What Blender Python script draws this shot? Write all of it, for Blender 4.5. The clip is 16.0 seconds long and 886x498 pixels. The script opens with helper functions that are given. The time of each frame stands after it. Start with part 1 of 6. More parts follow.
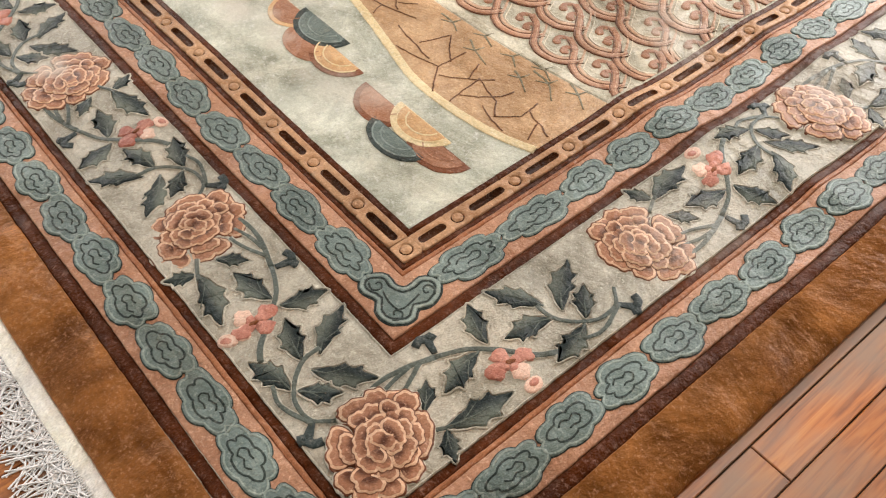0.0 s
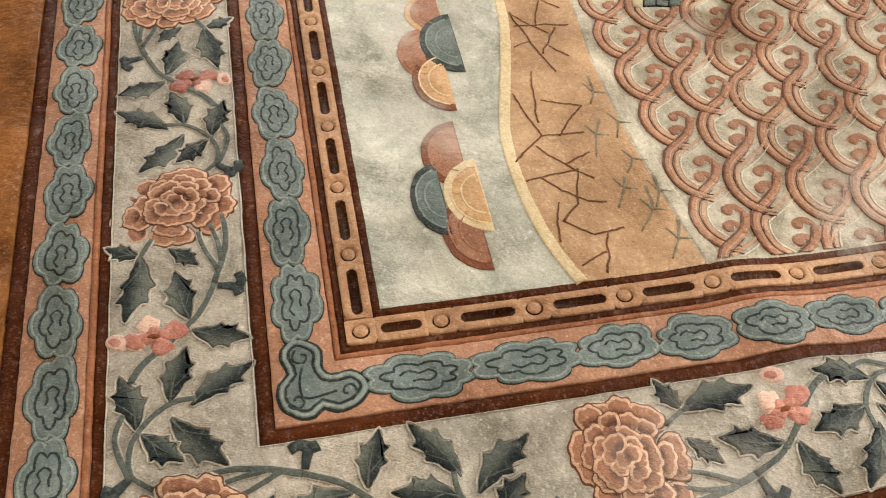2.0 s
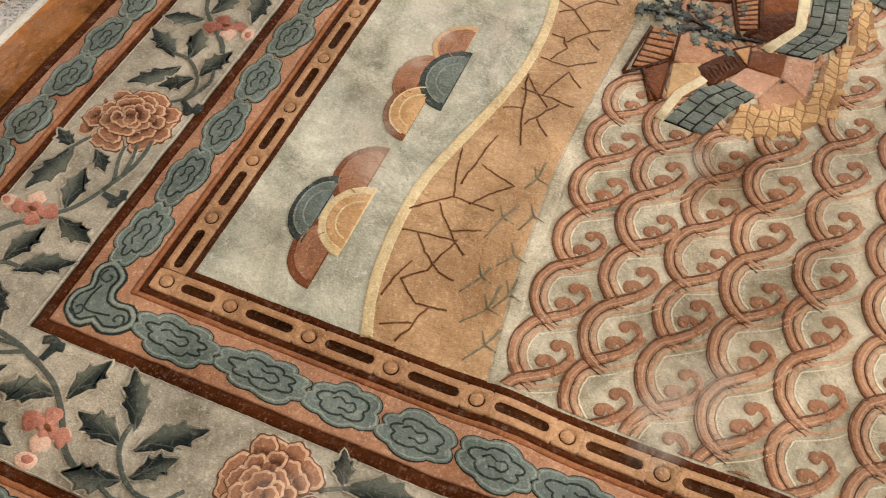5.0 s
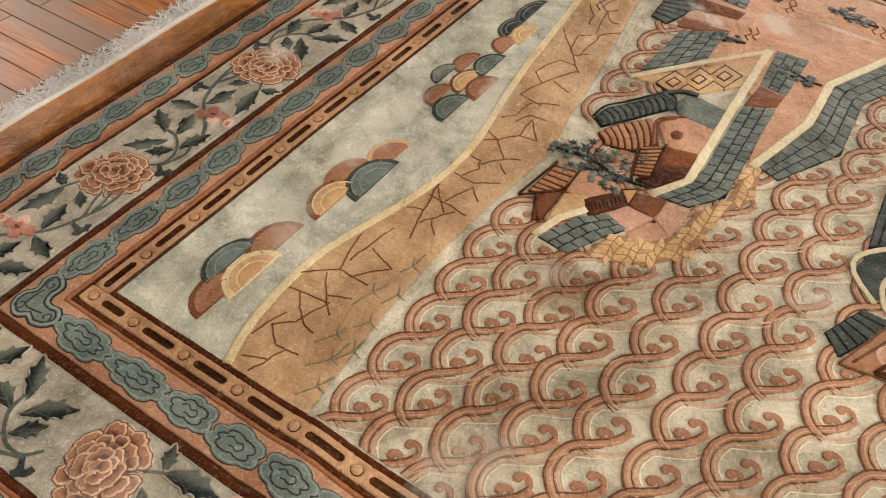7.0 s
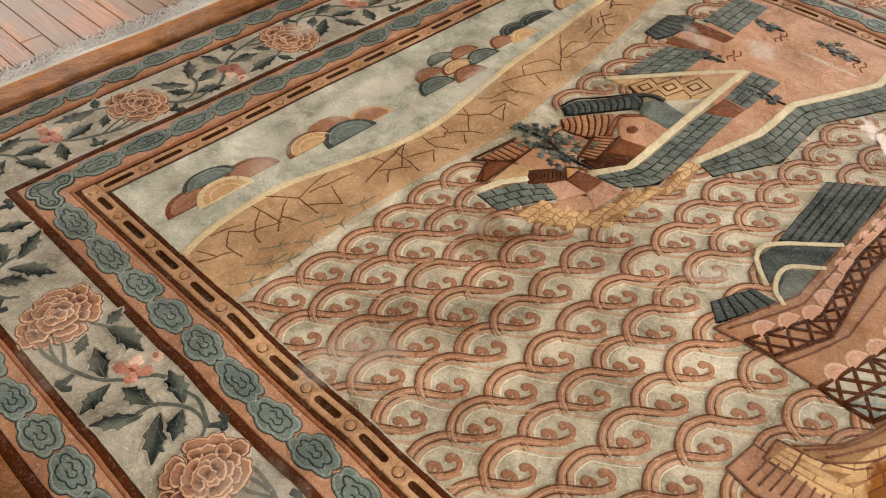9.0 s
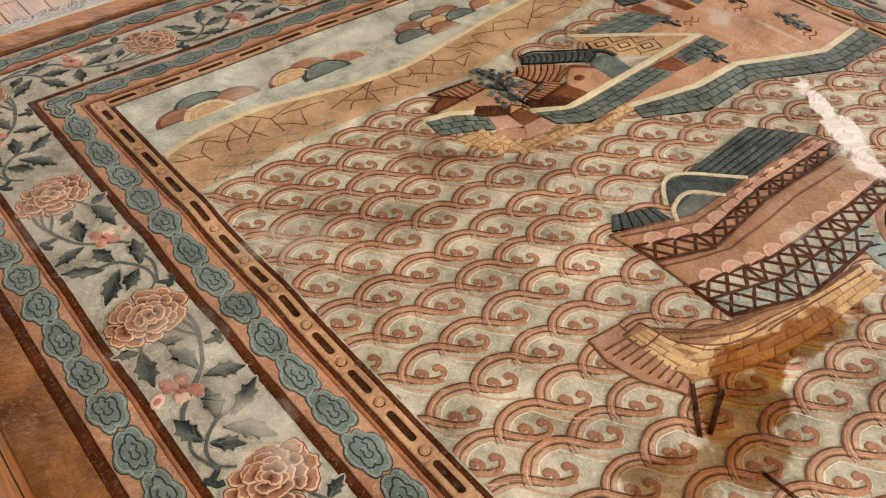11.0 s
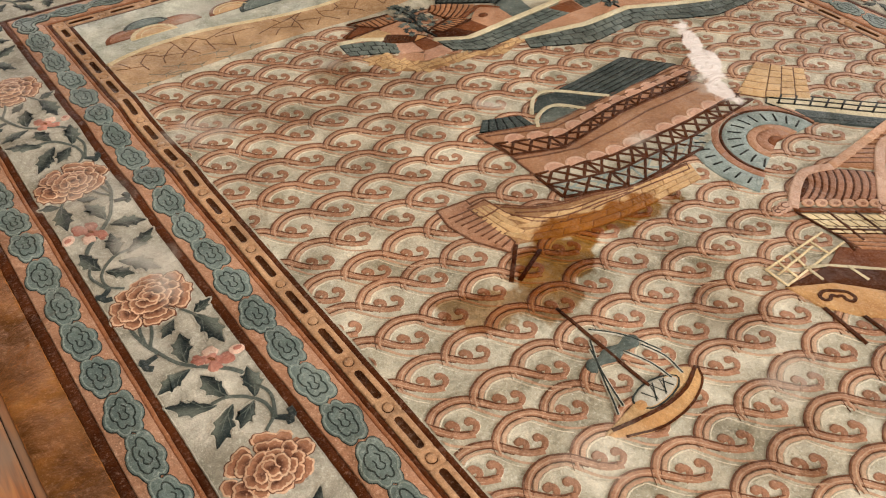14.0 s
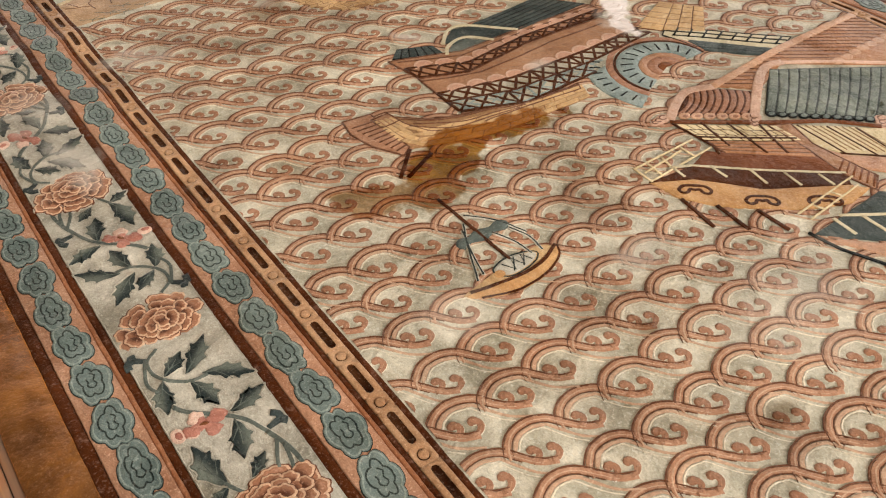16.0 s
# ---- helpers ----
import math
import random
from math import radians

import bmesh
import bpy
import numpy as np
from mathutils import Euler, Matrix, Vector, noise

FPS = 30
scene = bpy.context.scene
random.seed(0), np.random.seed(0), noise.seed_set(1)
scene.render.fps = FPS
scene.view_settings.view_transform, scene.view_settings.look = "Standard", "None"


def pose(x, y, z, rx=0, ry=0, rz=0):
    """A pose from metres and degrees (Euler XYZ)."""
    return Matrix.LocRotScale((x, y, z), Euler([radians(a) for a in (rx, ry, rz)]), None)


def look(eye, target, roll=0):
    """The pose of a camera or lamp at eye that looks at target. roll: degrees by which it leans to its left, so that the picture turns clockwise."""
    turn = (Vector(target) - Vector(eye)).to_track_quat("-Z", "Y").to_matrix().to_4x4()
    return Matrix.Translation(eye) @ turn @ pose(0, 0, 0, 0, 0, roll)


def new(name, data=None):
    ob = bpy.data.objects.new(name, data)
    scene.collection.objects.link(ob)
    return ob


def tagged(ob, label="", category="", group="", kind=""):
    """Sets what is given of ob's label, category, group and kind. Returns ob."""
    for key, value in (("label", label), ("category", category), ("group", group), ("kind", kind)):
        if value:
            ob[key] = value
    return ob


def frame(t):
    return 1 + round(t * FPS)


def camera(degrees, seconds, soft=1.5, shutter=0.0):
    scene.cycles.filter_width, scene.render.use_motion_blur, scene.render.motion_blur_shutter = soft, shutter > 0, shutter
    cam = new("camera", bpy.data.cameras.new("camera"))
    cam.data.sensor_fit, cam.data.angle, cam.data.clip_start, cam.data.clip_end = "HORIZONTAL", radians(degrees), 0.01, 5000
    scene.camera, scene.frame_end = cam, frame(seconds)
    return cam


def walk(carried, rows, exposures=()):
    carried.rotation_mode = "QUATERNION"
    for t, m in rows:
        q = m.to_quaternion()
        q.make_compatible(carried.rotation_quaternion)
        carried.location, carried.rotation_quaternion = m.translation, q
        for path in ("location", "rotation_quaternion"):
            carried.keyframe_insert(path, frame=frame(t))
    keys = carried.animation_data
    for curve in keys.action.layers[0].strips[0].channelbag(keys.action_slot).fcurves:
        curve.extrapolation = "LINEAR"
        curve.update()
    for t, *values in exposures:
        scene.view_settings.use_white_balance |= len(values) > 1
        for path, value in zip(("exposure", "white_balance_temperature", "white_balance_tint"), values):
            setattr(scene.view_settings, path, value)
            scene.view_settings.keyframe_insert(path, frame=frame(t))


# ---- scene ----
from mathutils.geometry import delaunay_2d_cdt

cam = camera(53.3, 16.0, soft=1.15)
PATH = [
    (0, (-0.75, 0.577, 1.087), (0.213, -0.258, -0.454), 0.9),
    (0.5, (-0.701, 0.437, 1.031), (0.337, -0.296, -0.513), 1.2),
    (1, (-0.656, 0.292, 0.995), (0.44, -0.322, -0.562), 2.7),
    (1.5, (-0.644, 0.195, 0.961), (0.506, -0.275, -0.607), 4.0),
    (2, (-0.657, 0.099, 0.996), (0.522, -0.218, -0.588), 5.1),
    (2.5, (-0.649, 0.005, 1.012), (0.536, -0.163, -0.59), 5.9),
    (3, (-0.59, -0.137, 0.991), (0.583, -0.161, -0.629), 6.0),
    (3.5, (-0.58, -0.266, 1.031), (0.562, -0.147, -0.607), 4.7),
    (3.7, (-0.592, -0.307, 1.078), (0.509, -0.155, -0.584), 4.7),
    (5.8, (-0.506, -0.812, 1.166), (0.57, -0.251, -0.424), 0.6),
    (6, (-0.532, -0.867, 1.194), (0.547, -0.27, -0.381), 0.4),
    (6.5, (-0.589, -0.989, 1.252), (0.523, -0.306, -0.263), 0.6),
    (7, (-0.546, -1.103, 1.272), (0.588, -0.335, -0.186), 0.9),
    (7.5, (-0.47, -1.241, 1.239), (0.662, -0.388, -0.171), 1.0),
    (8, (-0.465, -1.357, 1.234), (0.645, -0.431, -0.149), 1.2),
    (8.5, (-0.541, -1.487, 1.259), (0.534, -0.509, -0.114), 1.2),
    (9, (-0.567, -1.586, 1.273), (0.474, -0.569, -0.098), 1.2),
    (9.2, (-0.548, -1.63, 1.271), (0.476, -0.594, -0.099), 1.0),
    (11.3, (-0.575, -2.128, 1.261), (0.348, -0.96, -0.074), -0.2),
    (11.5, (-0.59, -2.167, 1.271), (0.329, -0.996, -0.065), -0.1),
    (12, (-0.556, -2.251, 1.287), (0.351, -1.071, -0.049), -0.2),
    (12.5, (-0.477, -2.325, 1.275), (0.424, -1.14, -0.061), -0.1),
    (13, (-0.456, -2.409, 1.26), (0.44, -1.215, -0.071), -0.1),
    (13.5, (-0.486, -2.49, 1.256), (0.405, -1.29, -0.074), 0.1),
    (14, (-0.542, -2.605, 1.256), (0.345, -1.397, -0.069), 0.1),
    (14.5, (-0.555, -2.704, 1.247), (0.328, -1.492, -0.076), 0.1),
    (15, (-0.48, -2.806, 1.203), (0.398, -1.586, -0.116), -0.1),
    (15.5, (-0.462, -2.891, 1.194), (0.417, -1.672, -0.125), 0.1),
    (16, (-0.505, -2.999, 1.191), (0.368, -1.767, -0.12), -0.4),
]
EXPOSURES = ((0.0, 0.48, 6200, 10), (2.0, 0.35, 6450, 10), (3.5, 0.22, 6500, 10), (6.0, 0.03, 6750, 10), (9.0, -0.06, 6720, 10), (12.5, -0.06, 6600, 10), (16.0, -0.12, 6550, 10))
walk(cam, [(t, look(eye, target, roll)) for t, eye, target, roll in PATH], EXPOSURES)

# ---------------------------------------------------------------- light
world = bpy.data.worlds.new("room_air")
scene.world = world
world.use_nodes = True
world.node_tree.nodes["Background"].inputs[0].default_value = (1.0, 0.96, 0.92, 1)
world.node_tree.nodes["Background"].inputs[1].default_value = 0.08


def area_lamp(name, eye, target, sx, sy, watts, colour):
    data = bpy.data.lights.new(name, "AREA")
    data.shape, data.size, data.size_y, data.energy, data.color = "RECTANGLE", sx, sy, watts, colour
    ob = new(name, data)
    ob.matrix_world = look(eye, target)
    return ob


ROOM = (-3.2, 6.2, -6.6, 3.4, -0.014, 2.75)   # x0 x1 y0 y1 floor ceiling
# Unseen east light, its side judged from the shading of the carving.
area_lamp("unseen_window_light", (6.05, -0.9, 1.80), (0.5, -1.6, 0.0), 2.3, 1.4, 100, (1.0, 0.97, 0.93))
# Added light, source unknown: grazing sheen on the north margin and floor.
area_lamp("unseen_window_light", (0.9, 3.3, 1.35), (0.6, 0.4, 0.0), 1.6, 1.0, 46, (1.0, 0.97, 0.93))
# Added light, source unknown: brightens the pile where the view turns south.
area_lamp("unseen_window_light", (0.7, -6.5, 1.75), (0.0, -1.0, 0.0), 2.4, 1.4, 225, (1.0, 0.97, 0.93))
# Overhead lamp added to fill light over the rug; no fixture is known.
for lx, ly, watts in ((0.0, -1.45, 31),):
    area_lamp("added_overhead_lamp", (lx, ly, 2.6), (lx, ly, 0.0), 0.3, 0.3, watts, (1.0, 0.95, 0.87))


# ---------------------------------------------------------------- materials
def lin(r, g, b):
    """Linear colour from 0-255 values."""
    out = []
    for v in (r, g, b):
        v /= 255
        out.append(v / 12.92 if v <= 0.04045 else ((v + 0.055) / 1.055) ** 2.4)
    return (*out, 1.0)


def muted(c, keep=0.82):
    grey = 0.3 * c[0] + 0.59 * c[1] + 0.11 * c[2]
    col = lin(*[grey + (v - grey) * keep for v in c])
    lum = 0.21 * col[0] + 0.72 * col[1] + 0.07 * col[2]
    k = min(1.25, max(0.50, (lum / 0.21) ** 0.29))      # contrast curve: dark tones darker, pale tones paler
    return (*[min(0.85, v * k) for v in col[:3]], 1.0)


def nodes_of(name):
    m = bpy.data.materials.new(name)
    m.use_nodes = True
    return m, m.node_tree.nodes, m.node_tree.links, m.node_tree.nodes["Principled BSDF"]


def marks_group():
    """Marks on the rug: 0 brown spill, 1 ground-in dirt and painted fold shade, 2 faded pile and painted highlights, 3
    pile bleached white.
    """
    g = bpy.data.node_groups.new("rug_marks", "ShaderNodeTree")
    for n in ("Spill", "DirtAndShade", "Fade", "Bleach"):
        g.interface.new_socket(n, in_out="OUTPUT", socket_type="NodeSocketFloat")
    N, L = g.nodes, g.links
    geo, out = N.new("ShaderNodeNewGeometry"), N.new("NodeGroupOutput")
    noi = N.new("ShaderNodeTexNoise")
    noi.inputs["Scale"].default_value, noi.inputs["Detail"].default_value = 14.0, 5.0
    L.new(geo.outputs["Position"], noi.inputs["Vector"])
    spots = (((0.63, -1.588, 0.23, 0.045, -11, 1.0), (0.47, -1.625, 0.13, 0.080, 20, 1.0), (0.39, -1.70, 0.085, 0.070, 40, 0.85), (0.435, -1.660, 0.075, 0.060, 40, 0.9), (0.26, -1.655, 0.105, 0.060, -12, 0.80), (0.15, -1.45, 0.10, 0.05, 10, 0.2)),
             # ground-in dirt and stains, with the shade of folds and dents painted in
             ((0.49, -0.70, 0.10, 0.10, 0, 0.75), (0.38, -0.95, 0.42, 0.30, 20, 0.22), (0.20, -0.40, 0.26, 0.07, 0, 0.30), (0.10, -0.07, 0.16, 0.05, 10, 0.22), (0.47, -2.285, 0.035, 0.025, 0, 0.8), (0.50, -2.56, 0.06, 0.035, 20, 0.8), (0.10, 0.42, 0.18, 0.03, 0, 0.4), (0.66, -1.93, 0.20, 0.12, 20, 0.45), (0.40, -2.20, 0.30, 0.16, 20, 0.25), (0.55, -0.36, 0.35, 0.05, 5, 0.3), (0.25, -0.75, 0.25, 0.16, 0, 0.3)),
             # faded pile, plus painted sheen and highlights on the sky and border
             ((0.11, -0.77, 0.10, 0.05, 10, 0.40), (0.75, -2.40, 0.22, 0.13, 20, 0.22), (0.20, -2.05, 0.12, 0.08, 0, 0.2), (0.50, -0.645, 0.04, 0.025, 0, 0.7), (1.60, -0.70, 0.09, 0.04, 60, 0.55), (-0.26, -0.86, 0.10, 0.16, 0, 0.22), (-0.24, -1.05, 0.05, 0.08, 0, 0.35),
              (0.92, -0.25, 0.13, 0.05, 10, 0.5), (0.60, -2.14, 0.10, 0.05, 0, 0.35), (1.676, -0.88, 0.010, 0.16, 0, 0.5), (1.30, -1.34, 0.060, 0.13, -35, 0.5), (0.74, -1.08, 0.06, 0.028, -45, 0.65), (0.935, -1.418, 0.05, 0.025, 0, 0.5), (1.53, -0.53, 0.07, 0.03, 60, 0.6), (-0.22, -1.15, 0.06, 0.14, 0, 0.5), (0.05, -0.72, 0.10, 0.06, 0, 0.4), (0.35, -0.12, 0.16, 0.06, 20, 0.35), (0.74, -0.10, 0.24, 0.05, 5, 0.6), (0.68, -0.24, 0.10, 0.04, 5, 0.5), (0.75, 0.27, 0.05, 0.04, 0, 0.5), (-0.30, -0.34, 0.12, 0.12, 0, 0.15)),
             ((1.425, -1.155, 0.030, 0.13, -33, 1.0), (1.35, -1.27, 0.040, 0.13, -33, 1.0), (1.285, -1.38, 0.034, 0.07, -20, 0.85)))
    for slot, group in enumerate(spots):
        best = None
        for cx, cy, rx, ry, turn, amount in group:
            mp = N.new("ShaderNodeMapping")
            mp.vector_type = "TEXTURE"
            mp.inputs["Location"].default_value = (cx, cy, 0)
            mp.inputs["Rotation"].default_value = (0, 0, radians(turn))
            mp.inputs["Scale"].default_value = (rx, ry, 1.0)
            L.new(geo.outputs["Position"], mp.inputs["Vector"])
            ln = N.new("ShaderNodeVectorMath")
            ln.operation = "LENGTH"
            L.new(mp.outputs[0], ln.inputs[0])
            ad = N.new("ShaderNodeMath")
            ad.operation = "MULTIPLY_ADD"
            L.new(noi.outputs["Fac"], ad.inputs[0])
            ad.inputs[1].default_value = 2.2
            L.new(ln.outputs["Value"], ad.inputs[2])
            mr = N.new("ShaderNodeMapRange")
            mr.interpolation_type = "SMOOTHSTEP"
            mr.inputs["From Min"].default_value, mr.inputs["From Max"].default_value = (2.2, 1.9) if slot in (0, 3) else (2.2, 1.3)
            mr.inputs["To Min"].default_value, mr.inputs["To Max"].default_value = 0.0, amount
            L.new(ad.outputs[0], mr.inputs["Value"])
            if best is None:
                best = mr.outputs[0]
            else:
                mx = N.new("ShaderNodeMath")
                mx.operation = "MAXIMUM"
                L.new(best, mx.inputs[0])
                L.new(mr.outputs[0], mx.inputs[1])
                best = mx.outputs[0]
        L.new(best, out.inputs[slot])
    return g


MARKS = marks_group()


def pile(name, colour, second=None, wear=0.35, rough=0.42, fuzz=1.0, sheen=0.02, vary=0.12, deep=None, nap=None, gloss=0.55, lean_y=-0.21, nap_shade=0.18, dust=1.0, flecks=1.0):
    """Cut wool-and-silk pile: two tones brushed together, fibre grain, worn paler patches, painted nap shade and
    glints, a little per-piece variation.
    """
    m, N, L, bsdf = nodes_of(name)
    base = muted(colour)
    other = muted(second or [min(255, c * 1.13 + 6) for c in colour])
    geo = N.new("ShaderNodeNewGeometry")
    big = N.new("ShaderNodeTexNoise")
    big.inputs["Scale"].default_value, big.inputs["Detail"].default_value, big.inputs["Roughness"].default_value = 9.0, 6.0, 0.65
    big.inputs["Distortion"].default_value = 0.6
    L.new(geo.outputs["Position"], big.inputs["Vector"])
    ramp = N.new("ShaderNodeMapRange")
    ramp.inputs["From Min"].default_value, ramp.inputs["From Max"].default_value = 0.5 - wear * 0.5, 0.5 + wear * 0.55
    L.new(big.outputs["Fac"], ramp.inputs["Value"])
    mix = N.new("ShaderNodeMix")
    mix.data_type = "RGBA"
    L.new(ramp.outputs[0], mix.inputs["Factor"])
    mix.inputs["A"].default_value, mix.inputs["B"].default_value = base, other
    tone = mix.outputs["Result"]
    if deep:
        # dyed shading inside one motif, in its own coordinates: a second tone from a centre outwards
        tc = N.new("ShaderNodeTexCoord")
        mp = N.new("ShaderNodeMapping")
        mp.vector_type = "TEXTURE"
        mp.inputs["Location"].default_value, mp.inputs["Scale"].default_value = (*deep[1], 0), (*deep[2], 1.0)
        L.new(tc.outputs["Object"], mp.inputs["Vector"])
        ln = N.new("ShaderNodeVectorMath")
        ln.operation = "LENGTH"
        L.new(mp.outputs[0], ln.inputs[0])
        jag = N.new("ShaderNodeMath")
        jag.operation = "MULTIPLY_ADD"
        L.new(big.outputs["Fac"], jag.inputs[0])
        jag.inputs[1].default_value = 0.7
        L.new(ln.outputs["Value"], jag.inputs[2])
        mr = N.new("ShaderNodeMapRange")
        mr.interpolation_type = "SMOOTHSTEP"
        mr.inputs["From Min"].default_value, mr.inputs["From Max"].default_value = 1.55, 0.65
        L.new(jag.outputs[0], mr.inputs["Value"])
        dm = N.new("ShaderNodeMix")
        dm.data_type = "RGBA"
        L.new(mr.outputs[0], dm.inputs["Factor"])
        L.new(tone, dm.inputs["A"])
        dm.inputs["B"].default_value = muted(deep[0])
        tone = dm.outputs["Result"]
    stretch = N.new("ShaderNodeMapping")
    stretch.inputs["Scale"].default_value = (480, 270, 300)
    stretch.inputs["Rotation"].default_value = (0, 0, 0.5)
    L.new(geo.outputs["Position"], stretch.inputs["Vector"])
    fine = N.new("ShaderNodeTexNoise")
    fine.inputs["Scale"].default_value, fine.inputs["Detail"].default_value = 1.0, 3.0
    L.new(stretch.outputs[0], fine.inputs["Vector"])
    mid = N.new("ShaderNodeTexNoise")
    mid.inputs["Scale"].default_value, mid.inputs["Detail"].default_value = 120.0, 5.0
    L.new(geo.outputs["Position"], mid.inputs["Vector"])
    add = N.new("ShaderNodeMath")
    add.operation = "ADD"
    L.new(fine.outputs["Fac"], add.inputs[0])
    L.new(mid.outputs["Fac"], add.inputs[1])
    val = N.new("ShaderNodeMapRange")
    val.inputs["From Min"].default_value, val.inputs["From Max"].default_value = 0.70, 1.32
    val.inputs["To Min"].default_value, val.inputs["To Max"].default_value = 0.68, 1.30
    tint = N.new("ShaderNodeMath")
    tint.operation = "MULTIPLY_ADD"
    L.new(mid.outputs["Fac"], tint.inputs[0])
    tint.inputs[1].default_value = 0.45
    half_fine = N.new("ShaderNodeMath")
    half_fine.operation = "MULTIPLY_ADD"
    L.new(fine.outputs["Fac"], half_fine.inputs[0])
    half_fine.inputs[1].default_value, half_fine.inputs[2].default_value = 0.8, 0.375
    L.new(half_fine.outputs[0], tint.inputs[2])
    L.new(tint.outputs[0], val.inputs["Value"])
    info = N.new("ShaderNodeObjectInfo")
    rnd = N.new("ShaderNodeMapRange")
    rnd.inputs["To Min"].default_value, rnd.inputs["To Max"].default_value = 1 - vary, 1 + vary
    L.new(info.outputs["Random"], rnd.inputs["Value"])
    mul = N.new("ShaderNodeMath")
    mul.operation = "MULTIPLY"
    L.new(val.outputs[0], mul.inputs[0])
    L.new(rnd.outputs[0], mul.inputs[1])
    hsv = N.new("ShaderNodeHueSaturation")
    L.new(tone, hsv.inputs["Color"])
    brushed = N.new("ShaderNodeTexNoise")       # broad nap patches: lean the pile, and paint its light and dark into the colour
    brushed.inputs["Scale"].default_value, brushed.inputs["Detail"].default_value, brushed.inputs["Distortion"].default_value = 5.5, 5.0, 0.3
    L.new(geo.outputs["Position"], brushed.inputs["Vector"])
    bm_ = N.new("ShaderNodeMapRange")
    bm_.inputs["From Min"].default_value, bm_.inputs["From Max"].default_value = 0.30, 0.70
    bm_.inputs["To Min"].default_value, bm_.inputs["To Max"].default_value = 1 - nap_shade, 1 + nap_shade
    L.new(brushed.outputs["Fac"], bm_.inputs["Value"])
    nap_mul = N.new("ShaderNodeMath")
    nap_mul.operation = "MULTIPLY"
    L.new(mul.outputs[0], nap_mul.inputs[0])
    L.new(bm_.outputs[0], nap_mul.inputs[1])
    L.new(nap_mul.outputs[0], hsv.inputs["Value"])
    col = hsv.outputs["Color"]
    soil = N.new("ShaderNodeTexNoise")          # years of dust and tread, in broad uneven patches
    soil.inputs["Scale"].default_value, soil.inputs["Detail"].default_value, soil.inputs["Roughness"].default_value, soil.inputs["Distortion"].default_value = 3.1, 8.0, 0.66, 0.5
    L.new(geo.outputs["Position"], soil.inputs["Vector"])
    fleck = N.new("ShaderNodeTexNoise")         # pale silk tips: wear, with the silk's glints painted in
    fleck.inputs["Scale"].default_value, fleck.inputs["Detail"].default_value, fleck.inputs["Roughness"].default_value = 46.0, 7.0, 0.75
    L.new(geo.outputs["Position"], fleck.inputs["Vector"])
    glint = N.new("ShaderNodeTexNoise")         # sparkle of single tufts, painted on as pale specks
    glint.inputs["Scale"].default_value, glint.inputs["Detail"].default_value, glint.inputs["Roughness"].default_value = 170.0, 4.0, 0.7
    L.new(geo.outputs["Position"], glint.inputs["Vector"])
    pale = (*[min(0.84, 0.16 * q + 1.35 * v) for q, v in zip((1.0, 0.92, 0.80), other)], 1)
    for tex, lo, hi, most, blend, shade in ((soil, 0.48, 0.72, 0.58 * dust, "MULTIPLY", (0.56, 0.44, 0.31, 1)), (fleck, 0.56, 0.72, 0.62 * flecks, "MIX", pale), (glint, 0.56, 0.70, 0.62, "MIX", pale)):
        mr = N.new("ShaderNodeMapRange")
        mr.inputs["From Min"].default_value, mr.inputs["From Max"].default_value = lo, hi
        mr.inputs["To Min"].default_value, mr.inputs["To Max"].default_value = 0.0, most * min(1.0, 0.35 + wear)
        L.new(tex.outputs["Fac"], mr.inputs["Value"])
        st = N.new("ShaderNodeMix")
        st.data_type, st.blend_type = "RGBA", blend
        L.new(mr.outputs[0], st.inputs["Factor"])
        L.new(col, st.inputs["A"])
        st.inputs["B"].default_value = shade
        col = st.outputs["Result"]
    mk = N.new("ShaderNodeGroup")
    mk.node_tree = MARKS
    for slot, blend, tone in ((2, "MIX", (0.60, 0.56, 0.49, 1)), (3, "MIX", (0.86, 0.80, 0.77, 1)), (1, "MULTIPLY", (0.42, 0.33, 0.24, 1)), (0, "MULTIPLY", (0.42, 0.215, 0.040, 1))):
        st = N.new("ShaderNodeMix")
        st.data_type, st.blend_type = "RGBA", blend
        L.new(mk.outputs[slot], st.inputs["Factor"])
        L.new(col, st.inputs["A"])
        st.inputs["B"].default_value = tone
        col = st.outputs["Result"]
    L.new(col, bsdf.inputs["Base Color"])
    bsdf.inputs["Roughness"].default_value = rough
    bsdf.inputs["Specular IOR Level"].default_value = gloss
    bsdf.inputs["Specular Tint"].default_value = lin(*(nap or [min(255, c * 0.9 + 42) for c in colour]))
    bsdf.inputs["Sheen Weight"].default_value = sheen
    bsdf.inputs["Sheen Roughness"].default_value = 0.35
    bsdf.inputs["Sheen Tint"].default_value = lin(*(nap or [min(255, c * 1.25 + 20) for c in colour]))
    b1 = N.new("ShaderNodeBump")
    b1.inputs["Strength"].default_value, b1.inputs["Distance"].default_value = 1.0 * fuzz, 0.0018
    L.new(add.outputs[0], b1.inputs["Height"])
    b2 = N.new("ShaderNodeBump")
    b2.inputs["Strength"].default_value, b2.inputs["Distance"].default_value = 0.5 * fuzz, 0.008
    L.new(big.outputs["Fac"], b2.inputs["Height"])
    b3 = N.new("ShaderNodeBump")        # the pile leans one way or the other
    b3.inputs["Strength"].default_value, b3.inputs["Distance"].default_value = 1.0, 0.055
    L.new(brushed.outputs["Fac"], b3.inputs["Height"])
    L.new(b3.outputs[0], b2.inputs["Normal"])
    L.new(b2.outputs[0], b1.inputs["Normal"])
    lean = N.new("ShaderNodeVectorMath")        # the whole pile lies over towards one end of the rug
    lean.operation = "ADD"
    L.new(b1.outputs[0], lean.inputs[0])
    lean.inputs[1].default_value = (0.0, lean_y, 0.0)
    unit = N.new("ShaderNodeVectorMath")
